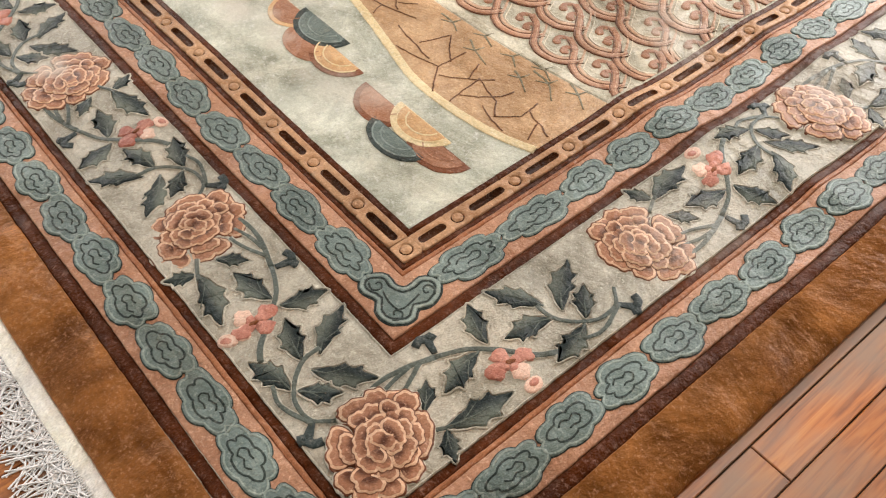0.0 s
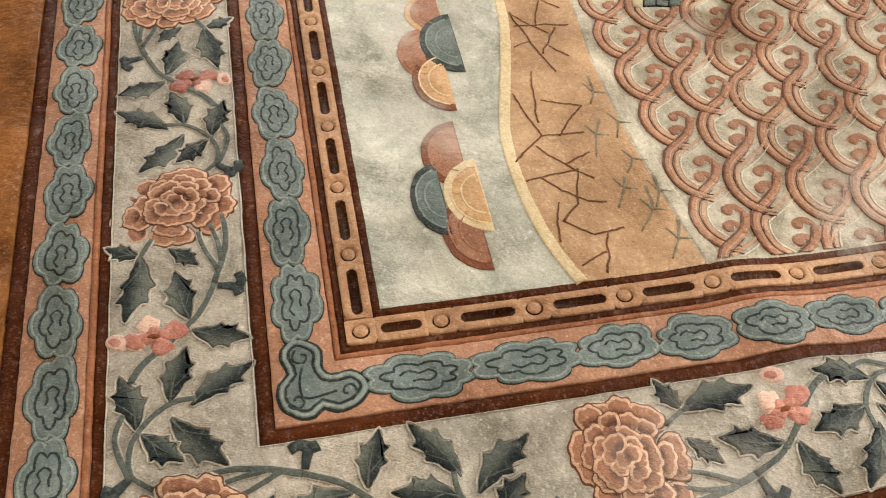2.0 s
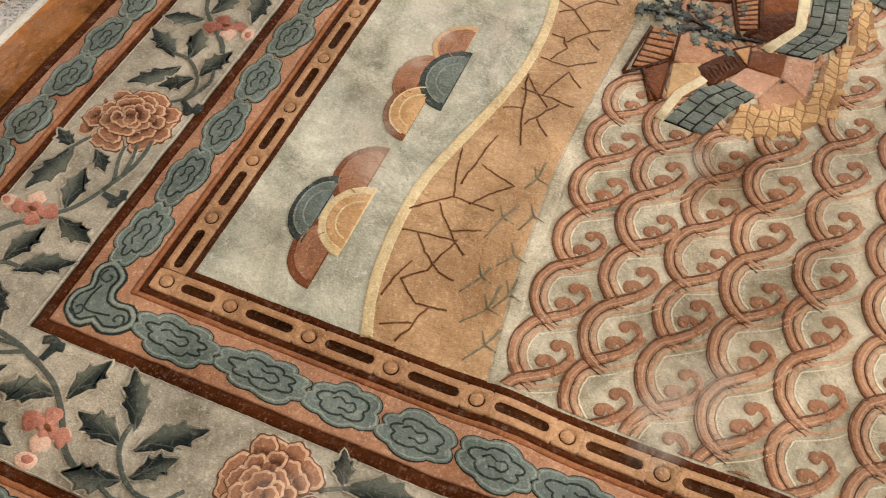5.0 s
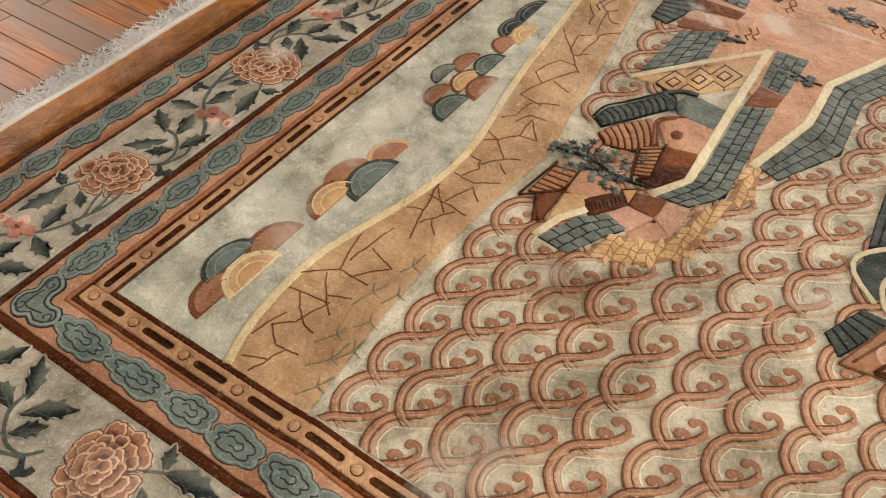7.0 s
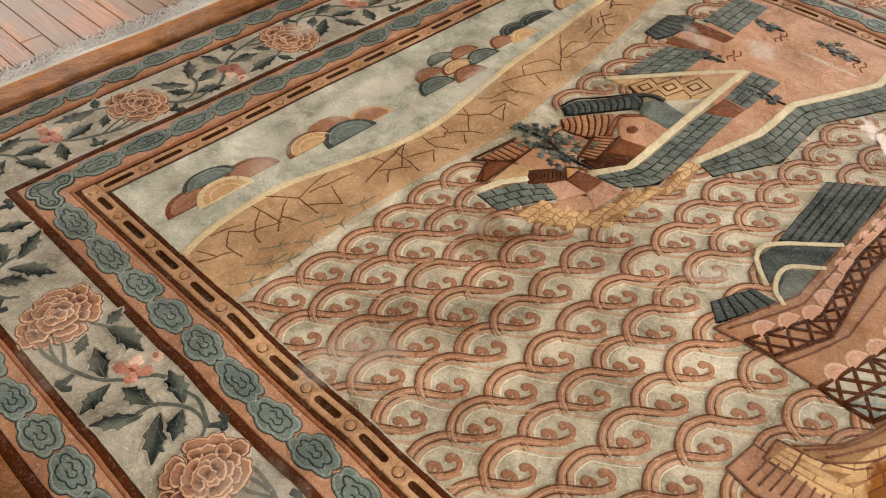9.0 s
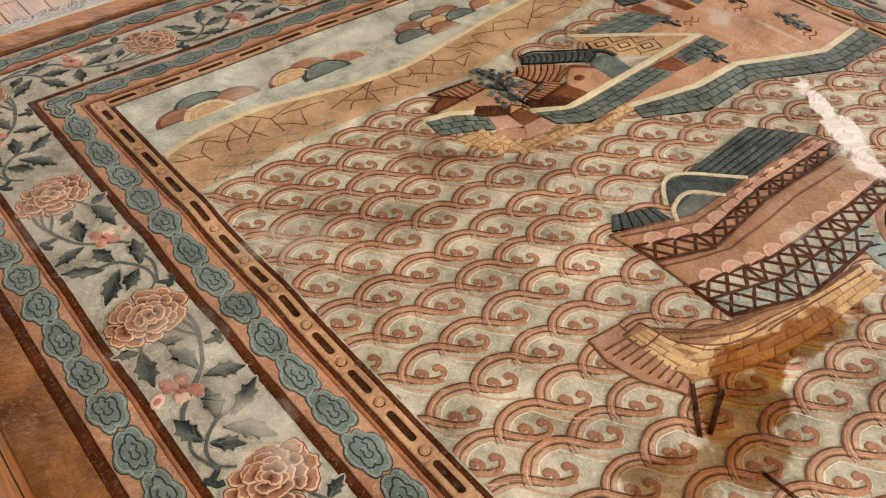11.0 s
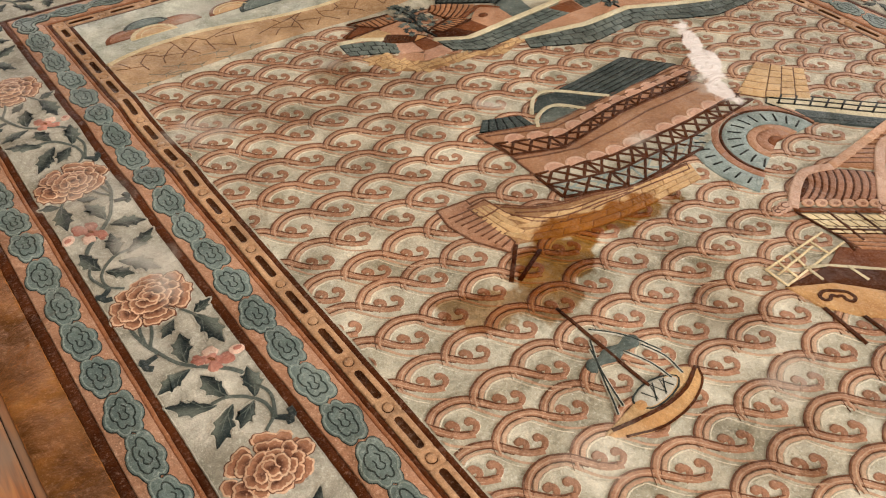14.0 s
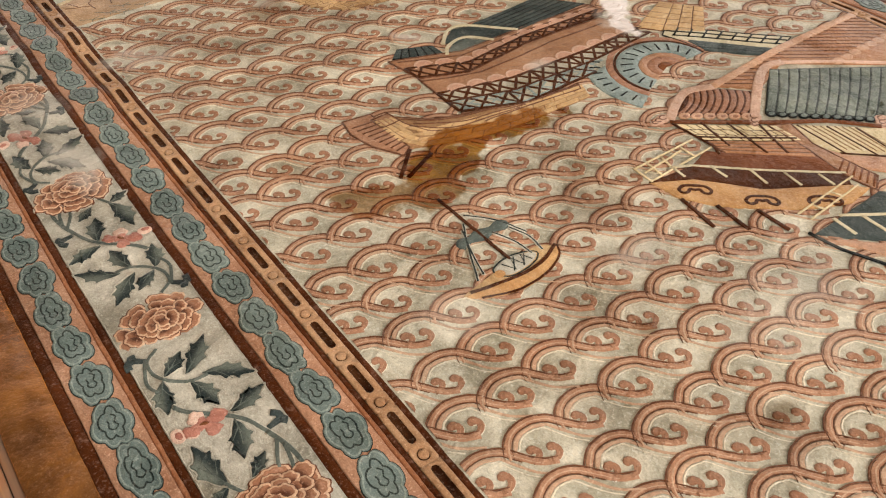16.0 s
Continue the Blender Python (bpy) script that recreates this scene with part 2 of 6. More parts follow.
    unit.operation = "NORMALIZE"
    L.new(lean.outputs[0], unit.inputs[0])
    L.new(unit.outputs[0], bsdf.inputs["Normal"])
    return m


M = {
    "warp": pile("cream_warp", (238, 220, 196), rough=0.9, fuzz=0.5),
    "fringe": pile("fringe_yarn", (255, 234, 210), wear=0.1, rough=0.9, fuzz=0.3, vary=0.1, dust=0.3),
    "margin": pile("brown_margin", (68, 32, 6), (152, 94, 38), wear=0.40, fuzz=0.55, gloss=0.65, rough=0.5, lean_y=0.14, sheen=0.9, nap=(232, 146, 66), nap_shade=0.5),
    "dark": pile("dark_brown_line", (74, 30, 7), (118, 58, 23), wear=0.5, gloss=0.14, nap_shade=0.25),
    "pathjoint": pile("path_joint", (146, 102, 60), (162, 120, 78)),
    # pale tone that paints the light caught by carved edges
    "rim": pile("lit_rim", (150, 145, 127), (190, 185, 168), wear=0.5, gloss=0.75),
    "awning": pile("awning_pink", (186, 142, 116), (198, 160, 136)),
    "blush": pile("petal_blush", (192, 150, 128), (206, 174, 154)),
    "greenroof": pile("green_roof_tile", (84, 97, 88), (128, 137, 122), wear=0.3, gloss=0.30, rough=0.44),
    "roofred": pile("roof_russet", (144, 90, 62), (160, 110, 80)),
    "ridge": pile("roof_ridge_tan", (178, 128, 94), (192, 150, 118)),
    "midbrown": pile("mid_brown_line", (150, 88, 52), (172, 108, 68)),
    "orange": pile("terracotta_band", (160, 106, 74), (188, 140, 108), wear=0.45),
    "tan": pile("tan_guard", (164, 116, 76), (186, 144, 104)),
    "slot": pile("slot_floor", (58, 25, 10), (106, 60, 28), gloss=0.12),
    "scroll": pile("grey_green_scroll", (85, 102, 97), (118, 134, 128), wear=0.4, gloss=0.70, rough=0.40),
    "scrollmid": pile("scroll_inner_line", (44, 56, 53), (66, 78, 72)),
    "scrolldark": pile("scroll_outline", (38, 49, 46), (58, 69, 64)),
    "scrolllite": pile("scroll_pale_line", (114, 129, 121), (134, 147, 138)),
    "ground": pile("floral_ground", (128, 123, 106), (178, 172, 156), wear=0.32, fuzz=1.2, gloss=0.70, rough=0.40),
    "sky": pile("sky_ground", (134, 138, 118), (194, 196, 179), wear=0.32, dust=0.55, flecks=1.5, fuzz=1.1, gloss=0.70, rough=0.40),
    "land": pile("land_tan", (160, 121, 80), (190, 154, 113), wear=0.4, dust=1.2),
    "landdeep": pile("land_carved_edge", (148, 104, 64), (166, 124, 84)),
    "landedge": pile("land_edge_yellow", (192, 170, 122), (206, 190, 148)),
    "sea": pile("sea_ground", (130, 124, 100), (188, 181, 160), wear=0.32, fuzz=1.1, gloss=0.70, rough=0.40),
    "wave": pile("wave_salmon", (156, 103, 72), (178, 132, 100), vary=0.14),
    "wavelite": pile("wave_light", (170, 128, 98), (188, 154, 124), vary=0.1),
    "wavedark": pile("wave_outline", (104, 58, 34), (138, 88, 60), wear=0.5, vary=0.1),
    "foam": pile("wave_foam_line", (180, 168, 142), (204, 194, 172), wear=0.5),
    "curl": pile("wave_curl", (144, 94, 64), (168, 120, 90)),
    "petal": pile("petal_salmon", (152, 96, 66), (172, 120, 88), wear=0.4, vary=0.12, deep=((96, 50, 30), (0.0, -0.007), (0.016, 0.0105))),
    "petaldeep": pile("petal_deep", (108, 58, 36), (138, 84, 56), vary=0.15),
    "petalrim": pile("petal_rim", (190, 146, 112), (202, 164, 132)),
    "red": pile("blossom_red", (156, 82, 64), (196, 134, 114), wear=0.3),
    "leafdark": pile("leaf_dark", (42, 52, 52), (72, 84, 82), wear=0.4, vary=0.2),
    "leaf_a": pile("leaf_shaded", (34, 45, 46), (56, 68, 66), wear=0.4, vary=0.2, gloss=0.35, deep=((104, 112, 101), (0.050, 0.020), (0.060, 0.022))),
    "leaf_b": pile("leaf_shaded_other", (35, 46, 47), (58, 70, 67), wear=0.4, vary=0.2, gloss=0.35, deep=((102, 110, 99), (0.050, -0.020), (0.060, 0.022))),
    "stem": pile("stem_green", (72, 82, 76), (100, 108, 98)),
    "brick": pile("wall_brick_green", (76, 90, 85), (116, 127, 119), vary=0.2, gloss=0.30, rough=0.44),
    "joint": pile("wall_joint", (24, 29, 28), (38, 43, 40), gloss=0.15),
    "cream": pile("cream_line", (182, 168, 130), (194, 184, 152)),
    "yellow": pile("yellow_stone", (178, 136, 84), (194, 158, 108), vary=0.12),
    "plaza": pile("plaza_tan", (170, 116, 80), (188, 140, 106), wear=0.4),
    "pink": pile("pink_paving", (178, 126, 98), (192, 146, 120)),
    "maroon": pile("maroon_patch", (122, 60, 26), (144, 82, 44), gloss=0.12),
    "roofdark": pile("roof_slate", (52, 64, 63), (82, 94, 90), gloss=0.30, rough=0.44),
    "rooforange": pile("roof_orange", (158, 100, 60), (176, 122, 80)),
    "brown": pile("timber_brown", (80, 34, 10), (106, 54, 22), gloss=0.12),
    "deck": pile("deck_pink", (150, 98, 64), (170, 124, 88)),
    "teal": pile("teal_pale", (104, 122, 118), (140, 154, 148), wear=0.3, gloss=0.70, rough=0.40),
    "gold": pile("gold_band", (178, 124, 68), (194, 148, 92)),
    "crack": pile("crack_brown", (96, 52, 24), (122, 76, 42)),
    "birdgrey": pile("reed_grey", (120, 112, 86), (134, 128, 104)),
    "dredge": pile("dome_edge", (122, 64, 34), (146, 86, 52)),
    "dtan": pile("dome_tan", (184, 138, 86), (200, 160, 112)),
    "dpink": pile("dome_pink", (150, 95, 64), (172, 122, 92), wear=0.45),
}


# ---------------------------------------------------------------- mesh helpers
def gauss(v, s):
    return math.exp(-(v / s) ** 2)


def lift(x, y):
    """The rug does not lie flat: low folds cross its side border, the field is crumpled in places, and the pile rolls softly."""
    z = 0.015 * gauss(x + 0.22, 0.34) * (gauss(y + 0.50 - 0.25 * x, 0.060) + 0.9 * gauss(y + 0.86 - 0.2 * x, 0.065))
    z += 0.005 * gauss(x + 0.45, 0.25) * gauss(y + 1.95, 0.10)
    z += 0.0050 * noise.noise((x * 2.6, y * 2.6, 3.7))
    z += 0.0017 * noise.noise((x * 6.0, y * 6.0, 8.1))
    z += 0.0050 * gauss(x - 0.42, 0.24) * gauss(y + 0.66, 0.20) * noise.noise((x * 13.0, y * 13.0, 2.2))
    return z


# the same surface as a table, for draping many small pieces quickly
LX, LY, LS = -0.75, -4.25, 0.01
LIFTS = np.array([[lift(LX + LS * i, LY + LS * j) for j in range(520)] for i in range(350)])


def lift_all(xs, ys):
    u, v = np.clip((xs - LX) / LS, 0, 348.9), np.clip((ys - LY) / LS, 0, 518.9)
    i, j = u.astype(int), v.astype(int)
    u, v = u - i, v - j
    return (LIFTS[i, j] * (1 - u) + LIFTS[i + 1, j] * u) * (1 - v) + (LIFTS[i, j + 1] * (1 - u) + LIFTS[i + 1, j + 1] * u) * v


def seat(x, y, turn=0.0, size=1.0, dz=0.0):
    """Pose of a motif laid on the rug at x, y."""
    return Matrix.Translation((x, y, dz)) @ Matrix.Rotation(turn, 4, "Z") @ Matrix.Scale(size, 4)


def draped(mesh, m):
    """A copy of a flat piece's mesh that follows the rug's rolling surface where it is laid."""
    me = mesh.copy()
    co = np.empty(len(me.vertices) * 3)
    me.vertices.foreach_get("co", co)
    co = co.reshape(-1, 3)
    r = np.array(m)
    size = m.to_scale().z
    w = co @ r[:3, :3].T + r[:3, 3]
    co[:, 2] += lift_all(w[:, 0], w[:, 1]) / size
    me.vertices.foreach_set("co", co.ravel())
    me.update()
    return me


LOW = 0.52          # the carving is shallow
WOBBLE = 0.0008     # hand-cut edges are never quite straight
RAISE = 0.0         # the built picture stands a little over the sea


class Pad:
    """Collects faces with material numbers, then becomes one mesh."""

    def __init__(self):
        self.v, self.f, self.m = [], [], []

    def ring(self, pts, z):
        n = len(self.v)
        self.v += [(p[0], p[1], z if not callable(z) else z(p)) for p in pts]
        return list(range(n, n + len(pts)))

    def face(self, ids, mat=0):
        self.f.append(tuple(ids))
        self.m.append(mat)

    def band(self, a, b, mat=0, closed=True):
        k = len(a)
        for i in range(k if closed else k - 1):
            self.face((a[i], a[(i + 1) % k], b[(i + 1) % k], b[i]), mat)

    def slab(self, pts, h=0.003, bevel=0.002, z=0.0, mat=0, side=None, dome=0.0, shrink=False):
        """A raised, round-edged piece of pile with the given outline."""
        pts = ccw(pts)
        side = mat if side is None else side
        a = self.ring(pts, z - 0.0025)
        small = inset
        if shrink:
            gx, gy = sum(p[0] for p in pts) / len(pts), sum(p[1] for p in pts) / len(pts)
            reach = sum(math.hypot(p[0] - gx, p[1] - gy) for p in pts) / len(pts)
            small = lambda q, d: [(gx + (x - gx) * (1 - d / reach), gy + (y - gy) * (1 - d / reach)) for x, y in q]
        b = self.ring(small(pts, bevel * 0.25), z + h * 0.62)
        c = self.ring(small(pts, bevel), z + h)
        self.band(a, b, side)
        self.band(b, c, mat)
        if dome:
            cx, cy = sum(p[0] for p in pts) / len(pts), sum(p[1] for p in pts) / len(pts)
            mid = [((p[0] + cx) / 2, (p[1] + cy) / 2) for p in inset(pts, bevel)]
            d = self.ring(mid, z + h + dome * 0.75)
            self.band(c, d, mat)
            e = self.ring([(cx, cy)], z + h + dome)[0]
            for i in range(len(d)):
                self.face((d[i], d[(i + 1) % len(d)], e), mat)
        elif max(p[0] for p in pts) - min(p[0] for p in pts) > 0.09 or max(p[1] for p in pts) - min(p[1] for p in pts) > 0.09:
            self.fill(c, small(pts, bevel), z + h, mat)
        else:
            self.face(c, mat)

    def fill(self, ids, pts, z, mat):
        """Fills a large outline with a mesh fine enough to follow the rolling ground."""
        step = 0.018
        xs, ys = [p[0] for p in pts], [p[1] for p in pts]
        more = []
        for i in range(int((max(xs) - min(xs)) / step) + 1):
            for j in range(int((max(ys) - min(ys)) / step) + 1):
                q = (min(xs) + (i + 0.37) * step, min(ys) + (j + 0.41) * step)
                if inside(q[0], q[1], list(pts)) and min((q[0] - p[0]) ** 2 + (q[1] - p[1]) ** 2 for p in pts) > 0.00008:
                    more.append(q)
        k = len(pts)
        out = delaunay_2d_cdt([Vector(p) for p in list(pts) + more], [], [list(range(k))], 1, 1e-6)
        names = []
        for v, src in zip(out[0], out[3]):
            if src and src[0] < k:
                names.append(ids[src[0]])
            else:
                names.append(self.ring([(v.x, v.y)], z)[0])
        for tri in out[2]:
            if len({names[i] for i in tri}) == len(tri):
                self.face([names[i] for i in tri], mat)

    def ribbon(self, pts, width, h=0.002, z=0.0, mat=0, smooth=True, taper=(1.0, 1.0), side=None, point=False):
        """A raised line of pile along a path, its start run out to a point if wanted."""
        pts = spline(pts) if smooth and len(pts) > 2 else dense(pts)
        k = len(pts)
        rows = []
        for i, p in enumerate(pts):
            q0, q1 = pts[max(i - 1, 0)], pts[min(i + 1, k - 1)]
            d = Vector((q1[0] - q0[0], q1[1] - q0[1]))
            d = d.normalized() if d.length > 1e-9 else Vector((1, 0))
            n = Vector((-d.y, d.x))
            s = i / (k - 1)
            w = width * 0.5 * (taper[0] * (1 - s) + taper[1] * s)
            if point:
                w *= min(1.0, 0.12 + 7.0 * s)
            row = []
            for u, hh in ((-1, -0.0022), (-0.90, 0.80 * h), (-0.66, h), (0.66, h), (0.90, 0.80 * h), (1, -0.0022)):
                row.append((p[0] + n.x * u * w, p[1] + n.y * u * w, z + hh))
            ids = list(range(len(self.v), len(self.v) + 6))
            self.v += row
            rows.append(ids)
        for a, b in zip(rows, rows[1:]):
            for j in range(5):
                self.face((a[j], b[j], b[j + 1], a[j + 1]), side if side is not None and j in (0, 4) else mat)
        self.face(rows[0], mat)
        self.face(rows[-1][::-1], mat)

    def mesh(self, name, mats, drape=False, low=LOW, even=False):
        me = bpy.data.meshes.new(name)
        verts = [(x, y, zz * low + (RAISE if low == LOW else 0.0) if zz > 0 else zz) for x, y, zz in self.v]
        if low == LOW and not even and WOBBLE:
            w = WOBBLE
            verts = [(x + w * (noise.noise((x * 130, y * 130, 1.7)) + 0.9 * noise.noise((x * 28, y * 28, 5.1))), y + w * (noise.noise((x * 130, y * 130, 7.3)) + 0.9 * noise.noise((x * 28, y * 28, 9.4))), zz) for x, y, zz in verts]
        if drape:
            verts = [(x, y, zz + lift(x, y)) for x, y, zz in verts]
        me.from_pydata(verts, [], self.f)
        for m in mats:
            me.materials.append(m)
        me.polygons.foreach_set("material_index", self.m)
        bm = bmesh.new()
        bm.from_mesh(me)
        bmesh.ops.recalc_face_normals(bm, faces=bm.faces)
        bm.to_mesh(me)
        bm.free()
        me.polygons.foreach_set("use_smooth", [True] * len(me.polygons))
        me.update()
        return me


def inside(x, y, poly):
    hit = False
    for (x0, y0), (x1, y1) in zip(poly, poly[1:] + poly[:1]):
        if (y0 > y) != (y1 > y) and x < (x1 - x0) * (y - y0) / (y1 - y0) + x0:
            hit = not hit
    return hit


def ccw(pts):
    area = sum(a[0] * b[1] - b[0] * a[1] for a, b in zip(pts, pts[1:] + pts[:1]))
    return list(pts) if area > 0 else list(pts)[::-1]


def inset(pts, d):
    out, k = [], len(pts)
    for i in range(k):
        a, b, c = pts[i - 1], pts[i], pts[(i + 1) % k]
        u, v = Vector((b[0] - a[0], b[1] - a[1])), Vector((c[0] - b[0], c[1] - b[1]))
        u = u.normalized() if u.length > 1e-9 else v.normalized()
        v = v.normalized() if v.length > 1e-9 else u
        n = Vector((-u.y - v.y, u.x + v.x))
        n = n.normalized() if n.length > 1e-6 else Vector((-u.y, u.x))
        s = d / max(0.45, abs(n.dot(Vector((-u.y, u.x)))))
        out.append((b[0] + n.x * s, b[1] + n.y * s))
    return out


def dense(pts, step=0.02):
    out = []
    for a, b in zip(pts, pts[1:]):
        k = max(1, int(math.hypot(b[0] - a[0], b[1] - a[1]) / step))
        out += [(a[0] + (b[0] - a[0]) * i / k, a[1] + (b[1] - a[1]) * i / k) for i in range(k)]
    return out + [tuple(pts[-1])]


def spline(pts, step=0.008, closed=False):
    """Catmull-Rom through the points."""
    p = [Vector(q[:2]) for q in pts]
    p = [p[-1]] + p + p[:2] if closed else [2 * p[0] - p[1]] + p + [2 * p[-1] - p[-2]]
    out = []
    for a, b, c, d in zip(p, p[1:], p[2:], p[3:]):
        k = max(2, int((c - b).length / step))
        for i in range(k):
            t = i / k
            q = 0.5 * (2 * b + (c - a) * t + (2 * a - 5 * b + 4 * c - d) * t * t + (3 * b - a - 3 * c + d) * t ** 3)
            out.append((q.x, q.y))
    if not closed:
        out.append((p[-2].x, p[-2].y))
    return out


def round_edges(pts, wob=0.0, step=0.02):
    """Straight-sided outline with extra points along its sides, a little uneven."""
    out = dense(list(pts) + [pts[0]], step)[:-1]
    return [(x + wob * noise.noise((x * 60, y * 60, 1.0)), y + wob * noise.noise((x * 60, y * 60, 9.0))) for x, y in out]


def oval(cx, cy, rx, ry, k=24, a0=0.0, a1=360.0):
    return [(cx + rx * math.cos(radians(a0 + (a1 - a0) * i / k)), cy + ry * math.sin(radians(a0 + (a1 - a0) * i / k))) for i in range(k if a1 - a0 >= 360 else k + 1)]


def part(name, pad, mats, parent, label="", drape=True):
    """Links a pad as one mesh object under a thing or a part."""
    ob = new(name, pad.mesh(name, mats, drape))
    ob.parent = parent
    if label:
        ob["label"] = label
    return ob


def laid(name, mesh, parent, m, label=""):
    """A piece laid on the rug, alone or on a motif."""
    ob = new(name, draped(mesh, parent.matrix_local @ m))
    ob.parent = parent
    ob.matrix_local = m
    if label:
        ob["label"] = label
    return ob


# ---------------------------------------------------------------- the rug
W, H = 1.87, 3.47            # picture field
EDGE = 0.582                 # field edge to the outer edge of the pile
BASE = -0.014


def frame_pts(d, k=None):
    return [(-d, -H - d), (W + d, -H - d), (W + d, d), (-d, d)]


def grid_sheet(name, x0, x1, y0, y1, z, mat, parent, step=0.025, label="", wob=0.0):
    p = Pad()
    nx, ny = max(1, round((x1 - x0) / step)), max(1, round((y1 - y0) / step))
    ids = []
    for j in range(ny + 1):
        y = y0 + (y1 - y0) * j / ny
        ids.append(p.ring([(x0 + (x1 - x0) * i / nx, y) for i in range(nx + 1)], z))
    for a, b in zip(ids, ids[1:]):
        for i in range(nx):
            p.face((a[i], a[i + 1], b[i + 1], b[i]))
    return part(name, p, [mat], parent, label)


pad = Pad()
bot = pad.ring(round_edges(frame_pts(EDGE - 0.004), 0, 0.05), BASE + 0.002)
top = pad.ring(round_edges(frame_pts(EDGE - 0.004), 0, 0.05), BASE + 0.006)
pad.band(bot, top)
pad.face(bot[::-1])
pad.face(top)
rug = new("rug", pad.mesh("rug", [M["warp"]]))
tagged(rug, "large Chinese pictorial carpet, carved wool pile, peony border, old brown spill", "rug")


def border_ring(name, d0, d1, z, mat, label="", round_=0.0, mats=None):
    """One band of the border, all the way round: a strip with rolled edges, between two distances from the field."""
    p = Pad()
    prof = [(d0, z - 0.006), (d0 + 0.0005, z - 0.0012), (d0 + 0.0025, z + round_ * 0.6)]
    n = max(1, int((d1 - d0) / 0.03))
    for i in range(1, n):
        prof.append((d0 + (d1 - d0) * i / n, z + round_))
    if n == 1:
        prof.append(((d0 + d1) / 2, z + round_))
    prof += [(d1 - 0.0025, z + round_ * 0.6), (d1 - 0.0005, z - 0.0012), (d1, z - 0.006)]
    rings = []
    for d, zz in prof:
        pts, c = [], frame_pts(d)
        for a, b, k in zip(c, c[1:] + c[:1], (230, 390, 230, 390)):
            for i in range(k):
                x, y = a[0] + (b[0] - a[0]) * i / k, a[1] + (b[1] - a[1]) * i / k
                pts.append((x, y))
        rings.append(p.ring(pts, zz))
    for a, b in zip(rings, rings[1:]):
        p.band(a, b)
    return part(name, p, [mat], rug, label)


# field grounds
grid_sheet("sea_ground", -0.003, W + 0.003, -H - 0.003, 0.003, 0.0, M["sea"], rug, 0.013, "grey-beige woven sea ground")
border_ring("inner_dark_line", -0.004, 0.0145, -0.0015, M["dark"], "dark brown carved line", 0.0015)
border_ring("second_dark_line", 0.0525, 0.0640, -0.003, M["dark"], "dark brown carved line", 0.001)
border_ring("ridge_line", 0.0632, 0.0725, -0.001, M["midbrown"], "brown ridge", 0.0012)
inner_band = border_ring("inner_scroll_band", 0.0725, 0.155, 0.0, M["orange"], "terracotta band")
border_ring("third_dark_line", 0.1545, 0.1755, -0.0035, M["dark"], "dark brown carved line", 0.002)
floral = border_ring("floral_ground", 0.1750, 0.357, 0.0, M["ground"], "grey-beige floral border ground")
# pale rings paint a lit edge along both sides of the floral ground
border_ring("floral_edge", 0.1752, 0.1785, 0.0010, M["rim"], "pale edge line coloured as if catching light", 0.0008)
border_ring("floral_edge", 0.3538, 0.3570, 0.0010, M["rim"], "pale edge line coloured as if catching light", 0.0008)
border_ring("fourth_dark_line", 0.3565, 0.3725, -0.0035, M["dark"], "dark brown carved line", 0.001)
border_ring("fourth_ridge", 0.3720, 0.3815, -0.001, M["midbrown"], "brown ridge", 0.0012)
outer_band = border_ring("outer_scroll_band", 0.3810, 0.464, -0.0005, M["orange"], "terracotta band")
border_ring("fifth_dark_line", 0.4635, 0.4875, -0.005, M["dark"], "dark brown carved line", 0.002)
border_ring("margin", 0.4870, EDGE, -0.001, M["margin"], "plush brown outer margin", 0.0015)

# sides of the border: start corner, direction of travel, turn of the local x axis
SIDES = {
    "west": (Vector((0, 0)), Vector((0, -1)), Vector((-1, 0)), H),
    "north": (Vector((0, 0)), Vector((1, 0)), Vector((0, 1)), W),
    "east": (Vector((W, 0)), Vector((0, -1)), Vector((1, 0)), H),
    "south": (Vector((0, -H)), Vector((1, 0)), Vector((0, -1)), W),
}


def on_side(side, s, d):
    """Place s metres along a side of the field and d metres out."""
    o, along, out, _ = SIDES[side]
    p = o + along * s + out * d
    return p.x, p.y


